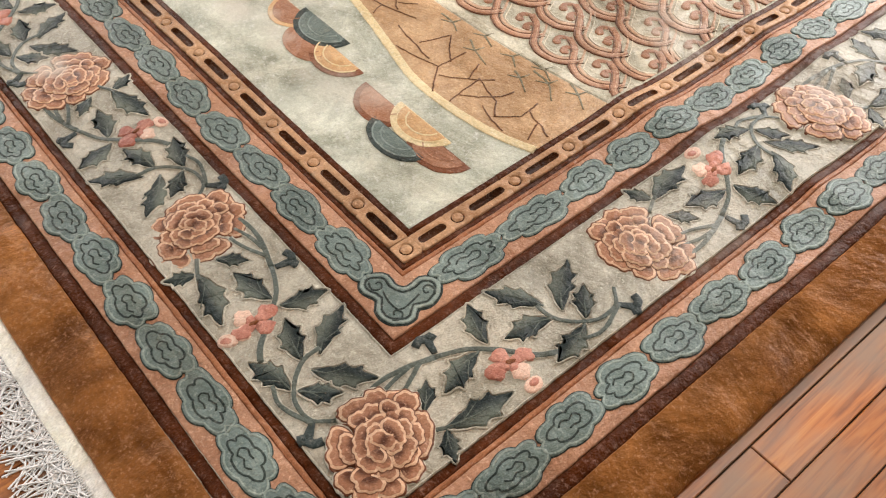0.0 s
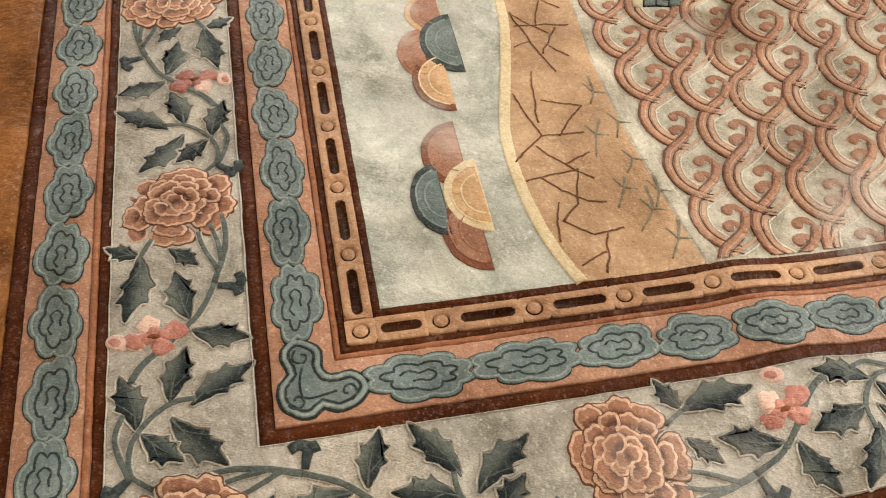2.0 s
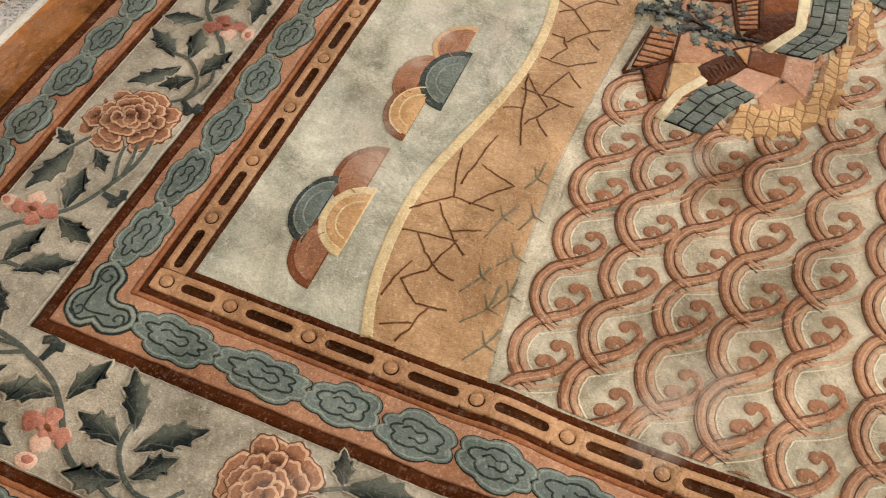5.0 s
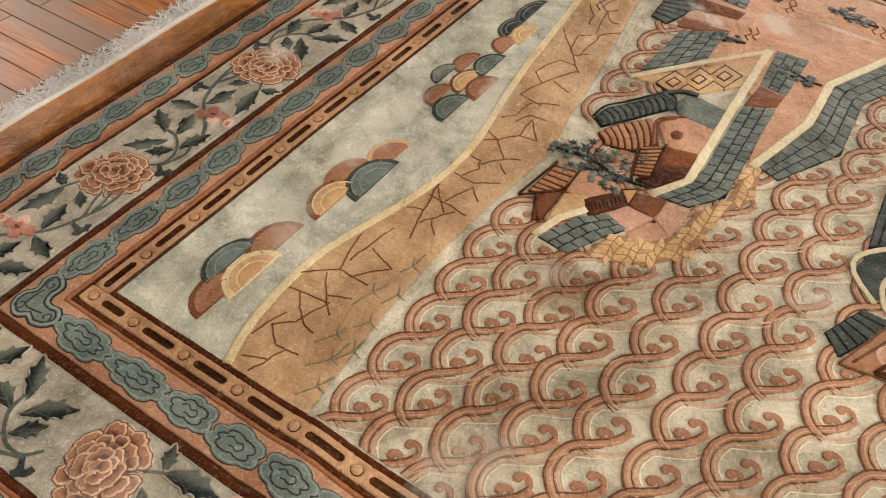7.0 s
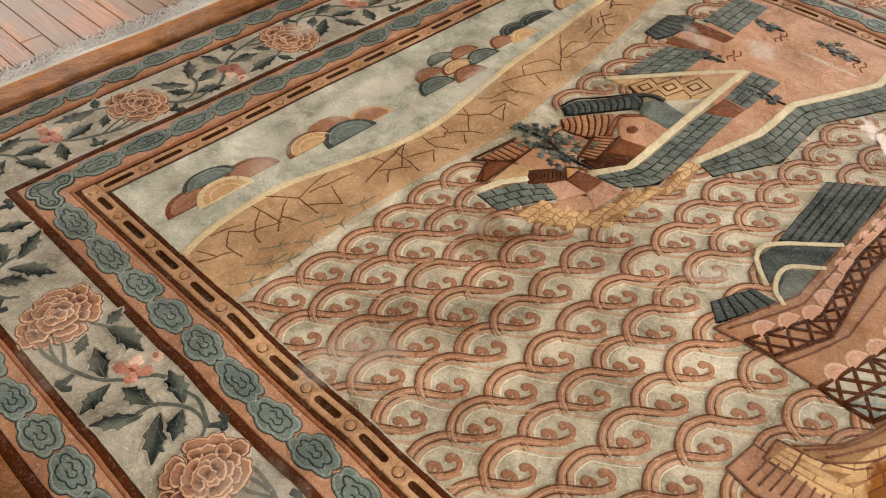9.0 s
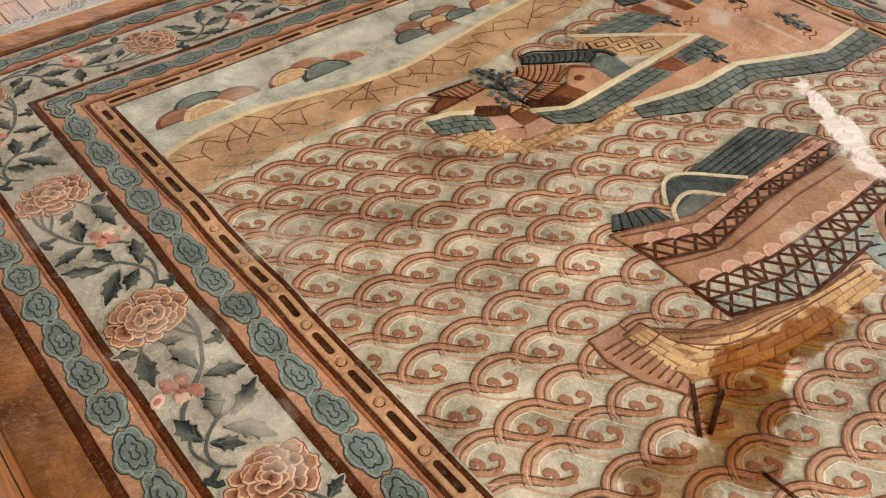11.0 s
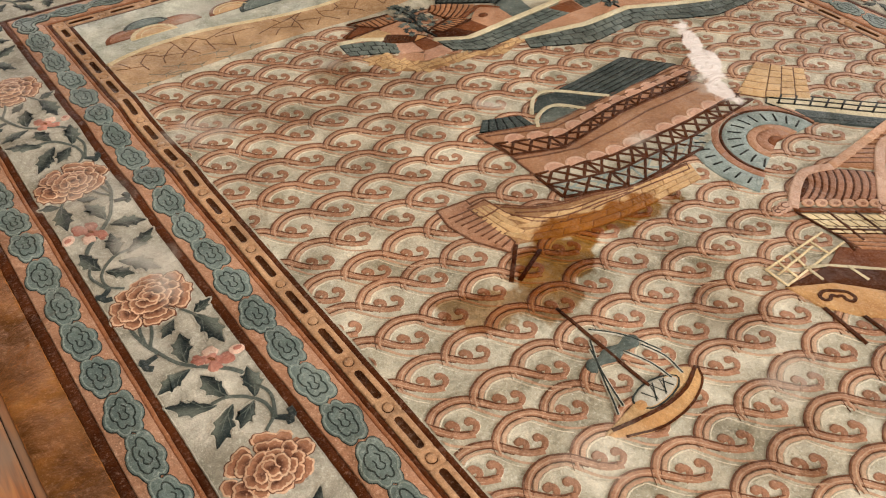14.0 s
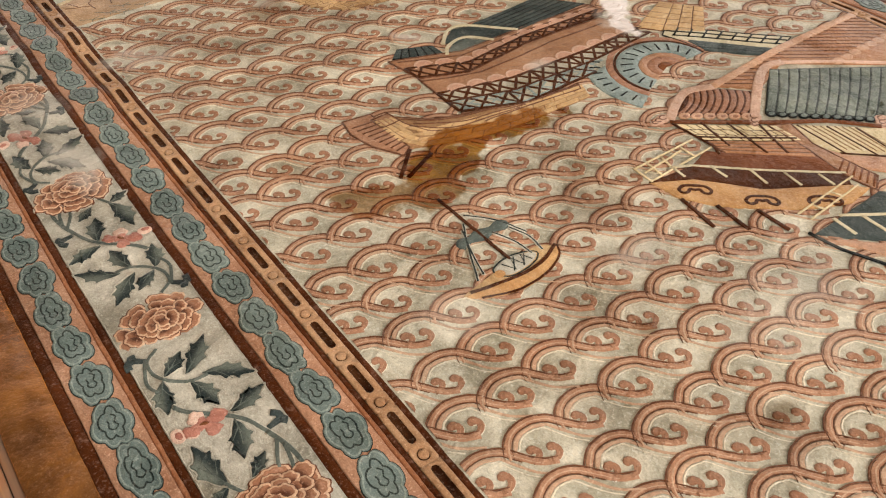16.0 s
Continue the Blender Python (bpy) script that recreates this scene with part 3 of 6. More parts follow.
# ---- tan guard with slots and buttons
def guard_cell(length, hole, kind):
    """A piece of guard 38 mm wide with a sunk slot or a sunk button in it."""
    p = Pad()
    k = 28
    wide = 0.0385
    outer, inner, ledge = [], [], []
    for i in range(k):
        a = 2 * math.pi * i / k
        c, s = math.cos(a), math.sin(a)
        r = 1 / max(abs(c) / (length / 2), abs(s) / (wide / 2))
        outer.append((c * r, s * r))
        if kind == "slot":
            hx, hy = hole / 2, 0.0075
            ex = 5.0
        else:
            hx = hy = hole / 2
            ex = 2.0
        rr = (abs(c / hx) ** ex + abs(s / hy) ** ex) ** (-1 / ex)
        if kind == "slot":
            # capsule outline
            t = (i + 0.5) / k
            q = capsule(t, hx, hy)
            inner.append(q)
        else:
            inner.append((c * rr, s * rr))
    if kind == "slot":
        ang = [math.atan2(q[1] / 0.019, q[0] / (length / 2)) for q in inner]
        outer = []
        for q in inner:
            c, s = q[0] / 0.0385 * 0.45, q[1] / 0.0075 * 0.9
            r = 1 / max(abs(q[0] * 1.05) / (length / 2), abs(q[1]) / 0.0075 * 0.999 if abs(q[1]) > 0.0055 else abs(q[0] * 1.05) / (length / 2))
            x, y = q[0] * 1.05 * r, (q[1] / 0.0075) * (wide / 2) * r
            x, y = max(-length / 2, min(length / 2, x)), max(-wide / 2, min(wide / 2, y))
            outer.append((x, y))
        for sx in (-1, 1):
            for sy in (-1, 1):
                best = min(range(k), key=lambda i: abs(outer[i][0] - sx * length / 2) + abs(outer[i][1] - sy * wide / 2))
                outer[best] = (sx * length / 2, sy * wide / 2)
    low = p.ring(outer, -0.006)
    o = p.ring(outer, lambda q: -0.0012 if abs(q[1]) > 0.47 * wide else 0.0008)
    o2 = p.ring([(x * 0.999, y * 0.9) for x, y in outer], 0.0008)
    i0 = p.ring([(x * 1.06, y * 1.12) for x, y in inner], 0.0008)
    i1 = p.ring(inner, -0.0008)
    deep = -0.0055 if kind == "slot" else -0.0042
    i2 = p.ring([(x * 0.94, y * 0.8) for x, y in inner], deep)
    p.band(low, o)
    p.band(o, o2)
    p.band(o2, i0)
    p.band(i0, i1)
    p.band(i1, i2, 1 if kind == "slot" else 0)
    if kind == "slot":
        p.face(i2, 1)
    else:
        i3 = p.ring([(x * 0.80, y * 0.74) for x, y in inner], -0.0016)
        i4 = p.ring([(x * 0.72, y * 0.68) for x, y in inner], 0.0006)
        i5 = p.ring([(x * 0.34, y * 0.32) for x, y in inner], 0.0026)
        p.band(i2, i3, 1)
        p.band(i3, i4, 2)
        p.band(i4, i5, 2)
        p.face(i5, 2)
    return p


def capsule(t, hx, hy):
    """Point on a capsule outline, t from 0 to 1."""
    straight, arc = 2 * (hx - hy), math.pi * hy
    d = (t * 2 * (straight + arc)) % (2 * (straight + arc))
    if d < straight:
        return (-(hx - hy) + d, -hy)
    d -= straight
    if d < arc:
        a = -math.pi / 2 + d / hy
        return ((hx - hy) + hy * math.cos(a), hy * math.sin(a))
    d -= arc
    if d < straight:
        return ((hx - hy) - d, hy)
    d -= straight
    a = math.pi / 2 + d / hy
    return (-(hx - hy) + hy * math.cos(a), hy * math.sin(a))


GUARD_MATS = [M["tan"], M["slot"], M["tan"]]
slot_meshes = {}
button_mesh = guard_cell(0.0405, 0.025, "button").mesh("button_piece", GUARD_MATS, even=True)


def slot_mesh(length):
    key = round(length, 3)
    if key not in slot_meshes:
        slot_meshes[key] = guard_cell(key, key - 0.012, "slot").mesh("slot_piece", GUARD_MATS, even=True)
    return slot_meshes[key]


guard = new("guard", None)
guard.parent = rug
guard["label"] = "tan guard stripe with sunk slots and buttons"
BUTTONS = {
    "west": list(np.interp(range(-1, 27), [-1, 0, 3, 5, 9, 11, 15, 17, 26], [-0.0335, 0.075, 0.464, 0.728, 1.215, 1.48, 2.014, 2.275, H + 0.0335])),
    "north": list(np.linspace(-0.0335, W + 0.0335, 16)),
}
BUTTONS["east"], BUTTONS["south"] = BUTTONS["west"], BUTTONS["north"]
for side, (o, along, out, length) in SIDES.items():
    turn = math.atan2(along.y, along.x)
    spots = BUTTONS[side]
    for i, s in enumerate(spots):
        if 0 < i < len(spots) - 1 or side in ("west", "east"):
            x, y = on_side(side, s, 0.0335)
            laid("button", button_mesh, guard, seat(x, y, turn))
        if i:
            a, b = spots[i - 1] + 0.0202, s - 0.0202
            x, y = on_side(side, (a + b) / 2, 0.0335)
            laid("slot", slot_mesh(b - a), guard, seat(x, y, turn))


# ---- cloud scrolls of the two terracotta bands
def scroll_pad(length, seed):
    rng = random.Random(seed)
    p = Pad()
    k, a, b = 64, length / 2 * 0.985, 0.0325
    lob = 8 if length > 0.125 else 6
    ph = rng.uniform(-0.25, 0.25)

    def outline(sx, sy, amp, lobes, phase):
        pts = []
        for i in range(k):
            t = 2 * math.pi * i / k
            e = (abs(math.cos(t)) ** 2.0 + abs(math.sin(t)) ** 2.0) ** (-1 / 2.0)
            r = e * (1 - amp + amp * 1.25 * abs(math.sin(lobes * t / 2 + phase + 0.45 * math.sin(t + seed) + 0.25 * math.sin(2 * t + seed * 2.3))) ** 0.8) * (1 + 0.06 * math.sin(2 * t + seed * 1.7) + 0.04 * math.sin(3 * t + seed))
            pts.append((sx * r * math.cos(t), sy * r * math.sin(t)))
        return pts

    p.slab(outline(a * 1.06, b * 1.08, 0.16, lob, ph), 0.0020, 0.0012, 0, 1, shrink=True)
    p.slab(outline(a * 1.04, b * 1.04, 0.16, lob, ph), 0.0036, 0.0030, 0, 0, 1, shrink=True)
    line = outline(a * 0.95, b * 0.90, 0.17, lob, ph)
    p.ribbon(line + line[:1], 0.0030, 0.0010, 0.0033, 3, smooth=False)
    line = outline(a * 0.68, b * 0.60, 0.24, lob - 1, ph + 0.4)
    p.ribbon(line + line[:1], 0.0034, 0.0010, 0.0034, 2, smooth=False)
    s = rng.choice((-1, 1))
    q = rng.uniform(-0.1, 0.1) * a
    p.ribbon([(q - a * 0.36, -0.003 * s), (q - a * 0.20, -0.009 * s), (q, -0.004 * s), (q + a * 0.16, -0.008 * s), (q + a * 0.30, 0.000), (q + a * 0.16, 0.008 * s), (q, 0.005 * s), (q - a * 0.14, 0.007 * s)], 0.0030, 0.0012, 0.0034, 2)
    return p


SCROLL_MATS = [M["scroll"], M["scrolldark"], M["scrollmid"], M["scrolllite"]]
scroll_meshes = {}


def scrolls(side, d, joints, parent, seed):
    o, along, out, _ = SIDES[side]
    turn = math.atan2(along.y, along.x)
    for i, (s0, s1) in enumerate(zip(joints, joints[1:])):
        key = (round(s1 - s0, 3), (i * 7 + seed) % 4)
        if key not in scroll_meshes:
            scroll_meshes[key] = scroll_pad(key[0] + 0.004, key[1] + seed).mesh("scroll_piece", SCROLL_MATS)
        x, y = on_side(side, (s0 + s1) / 2, d + 0.0015 * math.sin(i * 2.3))
        laid("cloud_scroll", scroll_meshes[key], parent, seat(x, y, turn))


INNER_W = [-0.039, 0.104, 0.245, 0.353, 0.466, 0.578] + [0.578 + 0.1095 * i for i in range(1, 27)]
INNER_N = [-0.039] + list(np.linspace(0.09, W - 0.09, 15)) + [W + 0.039]
OUTER_W = [1.098 + 0.1098 * i for i in range(-13, 26)]
OUTER_N = [-0.345 + 0.1107 * i for i in range(0, 24)]
for side in SIDES:
    tall = side in ("west", "east")
    scrolls(side, 0.113, INNER_W if tall else INNER_N, inner_band, 3 if tall else 5)
    scrolls(side, 0.421, OUTER_W if tall else OUTER_N, outer_band, 11 if tall else 13)

# corner scrolls: bent round the angle
corner = Pad()
BENT = [(0.072, 0.004), (0.064, 0.020), (0.050, 0.027), (0.036, 0.024), (0.026, 0.021), (0.014, 0.031), (-0.004, 0.034), (-0.020, 0.028), (-0.026, 0.020), (-0.034, 0.008), (-0.033, -0.008),
        (-0.025, -0.018), (-0.031, -0.030), (-0.029, -0.046), (-0.022, -0.060), (-0.006, -0.072), (0.012, -0.066), (0.022, -0.052), (0.020, -0.036), (0.022, -0.026), (0.032, -0.022), (0.042, -0.024), (0.058, -0.020)]
bent = spline(BENT, 0.006, True)
corner.slab(bent, 0.0012, 0.002, 0, 1)
corner.slab(inset(ccw(bent), 0.0030), 0.0042, 0.003, 0, 0, 1)
ring = inset(ccw(bent), 0.0115)
corner.ribbon(ring + ring[:1], 0.0034, 0.0010, 0.0040, 1, smooth=False)
pale = inset(ccw(bent), 0.0068)
corner.ribbon(pale + pale[:1], 0.0038, 0.0010, 0.0038, 3, smooth=False)
for cx, cy, turn in ((0.044, 0.001, 0.5), (-0.006, -0.046, 3.4), (-0.010, 0.010, 1.9)):
    curl = [(cx + (0.0115 - 0.0011 * i) * math.cos(turn + 0.75 * i), cy + (0.0115 - 0.0011 * i) * math.sin(turn + 0.75 * i)) for i in range(9)]
    corner.ribbon(curl, 0.0030, 0.0010, 0.0042, 2)
corner.ribbon([(0.030, 0.002), (0.012, 0.006), (-0.006, 0.004), (-0.008, -0.012), (-0.004, -0.034)], 0.0030, 0.0010, 0.0040, 1)
corner_mesh = corner.mesh("corner_scroll", SCROLL_MATS)
for d, parent in ((0.113, inner_band), (0.421, outer_band)):
    for x, y, turn in ((-d, d, 0), (W + d, d, -90), (W + d, -H - d, 180), (-d, -H - d, 90)):
        laid("corner_scroll", corner_mesh, parent, seat(x, y, radians(turn), 1.14))


# ---- floral border
def petal_pad(rx, ry, lobes, seed):
    """One fan-shaped petal with a scalloped outer edge: pale rim, salmon face that deepens towards the heart."""
    rng = random.Random(seed)
    p = Pad()
    k = 26
    pts = []
    for i in range(k):
        t = 2 * math.pi * i / k
        out = max(0.0, math.sin(t))
        r = 1 + out * (0.20 * abs(math.sin(lobes * t / 2 + seed)) - 0.08) + rng.uniform(-0.015, 0.015)
        pts.append((rx * r * math.cos(t) * (1 + 0.12 * math.sin(t)), ry * r * math.sin(t)))
    pts = spline(pts, 0.004, True)
    p.slab([(x * 1.10, y * 1.10) for x, y in pts], 0.0028, 0.0006, 0, 2, shrink=True)
    p.slab(pts, 0.0036, 0.0008, 0, 1, shrink=True)
    k = 1 - 0.0010 / (0.5 * (rx + ry))
    p.slab([(x * k, y * k) for x, y in pts], 0.0041, 0.0036, 0, 0, shrink=True)
    return p


PETAL_MATS = [M["petal"], M["petalrim"], M["petaldeep"]]


def petal_rows():
    """Petals of one peony from the outer row to the heart: x, y, half width, half height, turn."""
    rng = random.Random(31)
    out = []
    for n, rx, ry, hw, hh, a0 in ((12, 0.057, 0.043, 0.0178, 0.0150, 8), (11, 0.045, 0.034, 0.0145, 0.0122, 30), (9, 0.031, 0.023, 0.0132, 0.0110, 0), (6, 0.018, 0.014, 0.0120, 0.0100, 60), (2, 0.006, 0.004, 0.0105, 0.0115, 90)):
        for i in range(n):
            a = a0 + 360 * i / n + rng.uniform(-14, 14)
            k = rng.uniform(0.80, 1.12) if rx < 0.05 else rng.uniform(0.94, 1.08)
            out.append((rx * k * math.cos(radians(a)) + 0.004 * (n < 10), ry * k * math.sin(radians(a)) - 0.002 - 0.004 * (n < 10), hw * rng.choice((0.84, 1.0, 1.16)), hh * rng.choice((0.9, 1.0, 1.12)), a - 90 + rng.uniform(-16, 16)))
    return out


PEONY = petal_rows()
petal_meshes = {}


def petal_mesh(rx, ry):
    key = round(rx, 3), round(ry, 3)
    if key not in petal_meshes:
        n = len(petal_meshes)
        petal_meshes[key] = petal_pad(rx, ry, 6 + n % 3, n).mesh("petal_piece", PETAL_MATS)
    return petal_meshes[key]


def peony(x, y, turn, flip=1, size=1.24):
    base = Pad()
    base.slab(oval(0, -0.002, 0.064, 0.050, 28), 0.0020, 0.003, 0, 0)
    edge = Pad()
    for px, py, rx, ry, a in PEONY[:12]:
        c, q = math.cos(radians(a * flip)), math.sin(radians(a * flip))
        edge.slab([(px * flip + c * ex - q * ey, py + q * ex + c * ey) for ex, ey in oval(0, 0, rx + 0.0036, ry + 0.0036, 18)], 0.0022, 0.002, 0, 0)
    ob = new("peony", None)
    ob.parent = rug
    ob.matrix_local = seat(x, y, turn, size)
    ob["label"] = "salmon peony with pale-edged petals"
    laid("heart", base.mesh("heart", [M["petaldeep"]]), ob, Matrix())
    # pale colour paints the lit edge round the flower
    laid("swollen_edge", edge.mesh("swollen_edge", [M["rim"]]), ob, Matrix())
    for n, (px, py, rx, ry, a) in enumerate(PEONY):
        laid("petal", petal_mesh(rx, ry), ob, pose(px * flip, py, 0.00008 * n, 0, 0, a * flip))
    return ob


def leaf_pad(length, width, seed):
    """A two-toned leaf from its stalk at the origin along +x: dark toothed half, paler half, raised vein."""
    rng = random.Random(seed)
    p = Pad()
    l, w = length, width
    s = 1 if seed % 2 else -1
    bend = rng.uniform(-0.07, 0.07) * l
    vein = [(l * t, bend * math.sin(math.pi * t)) for t in (0, 0.25, 0.5, 0.75, 1.0)]

    # narrow at the stalk, two soft lobes on each side and a long middle point
    half = ((0.0, 0.05), (0.12, 0.24), (0.27, 0.44), (0.40, 0.54), (0.53, 0.86), (0.575, 0.66), (0.66, 0.57), (0.82, 0.76), (0.825, 0.50), (0.90, 0.33))
    outline = [(x, y) for x, y in half] + [(1.13, 0.02)] + [(x - 0.03, -0.92 * y) for x, y in half[:0:-1]]
    rim = spline([(x * l, s * y * w) for x, y in outline], 0.004, True)
    rim = [(x, y + bend * math.sin(math.pi * min(1, max(0, x / l)))) for x, y in rim]
    edge = inset(ccw(rim), -0.0020)
    p.ribbon(edge + edge[:1], 0.0026, 0.0026, 0, 2, smooth=False)
    p.slab(rim, 0.0030, 0.0034, 0, 0)
    p.ribbon(vein[:-1], 0.0034, 0.0012, 0.0028, 1, taper=(1, 0.3))
    for sign, far in ((s, 0.62), (-s, 0.52)):
        p.ribbon([vein[1], (0.50 * l, sign * 0.30 * w), (0.67 * l, sign * far * w)], 0.0022, 0.0010, 0.0028, 1, taper=(1, 0.3))
    return p


LEAF_MATS = [[M["leaf_a"], M["stem"], M["ground"]], [M["leaf_b"], M["stem"], M["ground"]]]
leaf_meshes = [leaf_pad(l, w, i).mesh("leaf_piece", LEAF_MATS[i % 2]) for i, (l, w) in enumerate(((0.072, 0.026), (0.070, 0.025), (0.092, 0.028), (0.090, 0.027), (0.055, 0.022), (0.052, 0.021)))]


def red_pad(seed):
    p = Pad()
    rng = random.Random(7)
    for i in range(9):
        a = 2 * math.pi * i / 9 * 2.24 + seed
        d, r = (0.016, 0.0130) if i < 5 else (0.007, 0.0080)
        cx, cy = d * math.cos(a) * 1.15, d * math.sin(a) * 0.85
        ragged = [(cx + r * rng.uniform(0.7, 1.2) * math.cos(k * math.pi / 6), cy + r * rng.uniform(0.6, 1.05) * math.sin(k * math.pi / 6)) for k in range(12)]
        p.slab(ragged, 0.0034 + 0.00025 * i, 0.004, 0, 1 if i in (0, 3) else 0, shrink=True)
    p.slab(oval(0.002, 0.001, 0.007, 0.004, 10), 0.0062, 0.002, 0, 2)
    return p


RED_MATS = [M["red"], M["blush"], M["maroon"]]
red_mesh = red_pad(0.4).mesh("blossom_piece", RED_MATS)
bud_pad = Pad()
bud_pad.slab(oval(0, 0, 0.013, 0.010, 14), 0.004, 0.003, 0, 1)
bud_pad.slab(oval(0.002, 0.001, 0.008, 0.006, 10), 0.0052, 0.002, 0, 0)
bud_mesh = bud_pad.mesh("bud_piece", RED_MATS)

# leaves of a spray: stalk s, w and tip s, w (s along the border from the flower, w outwards)
SPRAY_LEAVES = ((0.195, 0.014, 0.123, -0.004), (0.213, 0.016, 0.233, 0.081), (0.083, -0.050, 0.175, -0.067), (0.083, -0.050, 0.063, -0.092),
                (0.314, -0.013, 0.246, 0.005), (0.343, -0.053, 0.276, -0.072), (0.321, 0.012, 0.277, 0.082), (0.336, -0.012, 0.401, 0.046),
                (0.352, -0.046, 0.389, -0.004), (0.075, -0.012, 0.105, 0.023))
SPRAY_STEMS = (((0.023, 0.062), (0.06, 0.066), (0.100, 0.060), (0.142, 0.047)), ((0.037, 0.044), (0.070, 0.054), (0.105, 0.058)),
               ((0.050, 0.028), (0.078, 0.034), (0.118, 0.053)), ((0.142, 0.047), (0.184, 0.028), (0.217, -0.002), (0.254, -0.045), (0.280, -0.062)),
               ((0.055, -0.035), (0.083, -0.050), (0.095, -0.054)), ((0.424, -0.033), (0.402, -0.058), (0.367, -0.060), (0.338, -0.043), (0.315, -0.012), (0.313, 0.019)),
               ((0.321, -0.069), (0.355, -0.078), (0.409, -0.060)))


def spray(side, s_flower, sense, hand, span=0.488):
    """The spray that runs from one peony to the next: sense along the side, hand outwards or inwards."""
    o, along, out, _ = SIDES[side]

    def at(s, w):
        return on_side(side, s_flower + sense * s * span / 0.488, 0.266 + hand * w)

    ob = new("flower_spray", None)
    ob.parent = rug
    ob["label"] = "dark green leaf spray with small red blossom"
    for i, (s0, w0, s1, w1) in enumerate(SPRAY_LEAVES):
        a, b = Vector(at(s0, w0)), Vector(at(s1, w1))
        d = b - a
        long_ = d.length
        n = (2 if long_ > 0.078 else 0 if long_ > 0.06 else 4) + (1 if (i + (hand > 0) + (sense > 0)) % 2 else 0)
        size = long_ / (0.092, 0.090, 0.092, 0.090, 0.055, 0.052)[n] if n > 1 else long_ / (0.072, 0.070)[n]
        laid("leaf", leaf_meshes[n], ob, seat(a.x, a.y, math.atan2(d.y, d.x), 1.00 * min(1.2, max(0.85, size)), 0.0004 * (i % 3)))
    stems = Pad()
    for j, line in enumerate(SPRAY_STEMS):
        stems.ribbon([at(*q) for q in line], 0.0140 if j in (0, 3) else 0.0118, 0.0024, 0.0, 2, taper=(0.9, 1.0))
        stems.ribbon([at(*q) for q in line], 0.0100 if j in (0, 3) else 0.0080, 0.0036, 0.0002 * j, 0, taper=(0.8, 1.0))
    for hs, hw, ts, tw in ((0.146, 0.052, 0.152, 0.078), (0.405, -0.058, 0.422, -0.080)):
        a, b = at(hs, hw), at(ts, tw)
        stems.ribbon([a, ((a[0] + b[0]) / 2, (a[1] + b[1]) / 2), b], 0.0135, 0.0040, 0.0004, 1, taper=(0.7, 1.1))
        dx, dy = b[0] - a[0], b[1] - a[1]
        dl = math.hypot(dx, dy)
        ux, uy = dx / dl, dy / dl
        for sgn, far in ((-1, 0.010), (1, 0.022)):
            stems.ribbon([b, (b[0] + 0.004 * ux - sgn * far * 0.5 * uy, b[1] + 0.004 * uy + sgn * far * 0.5 * ux), (b[0] - 0.004 * ux - sgn * far * uy, b[1] - 0.004 * uy + sgn * far * ux)], 0.0150, 0.0048, 0.0, 1, taper=(1.0, 0.9))
    part("stem", stems, [M["stem"], M["leafdark"], M["ground"]], ob)
    x, y = at(0.215, -0.030)
    laid("blossom", red_mesh, ob, seat(x, y, s_flower * 7, 1.35, 0.0006))
    x, y = at(0.217, -0.078)
    laid("bud", bud_mesh, ob, seat(x, y, s_flower * 5, 1.25, 0.0006))


FLOWERS_W = (0.268, 0.755, 1.242, 1.737, 2.228, 2.715, 3.202)
FLOWERS_N = (0.214, 0.698, 1.172, 1.656)
for side, spots in (("west", FLOWERS_W), ("east", FLOWERS_W), ("north", FLOWERS_N), ("south", FLOWERS_N)):
    o, along, out, _ = SIDES[side]
    turn = math.atan2(out.y, out.x)
    for i, s in enumerate(spots):
        x, y = on_side(side, s, 0.268)
        peony(x, y, turn + (math.pi if i % 2 else 0) + 0.3, 1 if i % 2 else -1)
for x, y, a in ((-0.275, 0.275, 135), (W + 0.275, 0.275, 45), (-0.275, -H - 0.275, 225), (W + 0.275, -H - 0.275, 315)):
    peony(x, y, radians(a + 170))
for side in ("west", "east"):
    for i, s in enumerate((-0.275, 0.268, 0.755, 1.242)):
        spray(side, s, 1, -1 if i % 2 == 0 else 1, 0.505 if i == 0 else 0.488)
    for i, s in enumerate((2.228, 2.715, 3.202, H + 0.275)):
        spray(side, s, -1, -1 if i % 2 == 0 else 1)
for side in ("north", "south"):
    for i, s in enumerate((0.214, 0.698, 1.172, 1.656, W + 0.275)):
        spray(side, s, -1, 1 if i % 2 else -1)


# ---------------------------------------------------------------- the woven picture
# sky, land and its pale edge
SKY_LINE = [(-0.003, -0.284), (0.06, -0.262), (0.12, -0.250), (0.20, -0.242), (0.30, -0.246), (0.41, -0.272), (0.52, -0.298), (0.62, -0.312), (0.76, -0.308),
            (0.95, -0.270), (1.13, -0.240), (1.32, -0.218), (1.51, -0.198), (1.70, -0.185), (W + 0.003, -0.175)]
LAND_LINE = [(-0.003, -0.470), (0.16, -0.450), (0.29, -0.440), (0.44, -0.436), (0.63, -0.446), (0.81, -0.458), (0.97, -0.432), (1.08, -0.418), (1.27, -0.385),
             (1.44, -0.354), (1.58, -0.330), (1.72, -0.30), (W + 0.003, -0.28)]


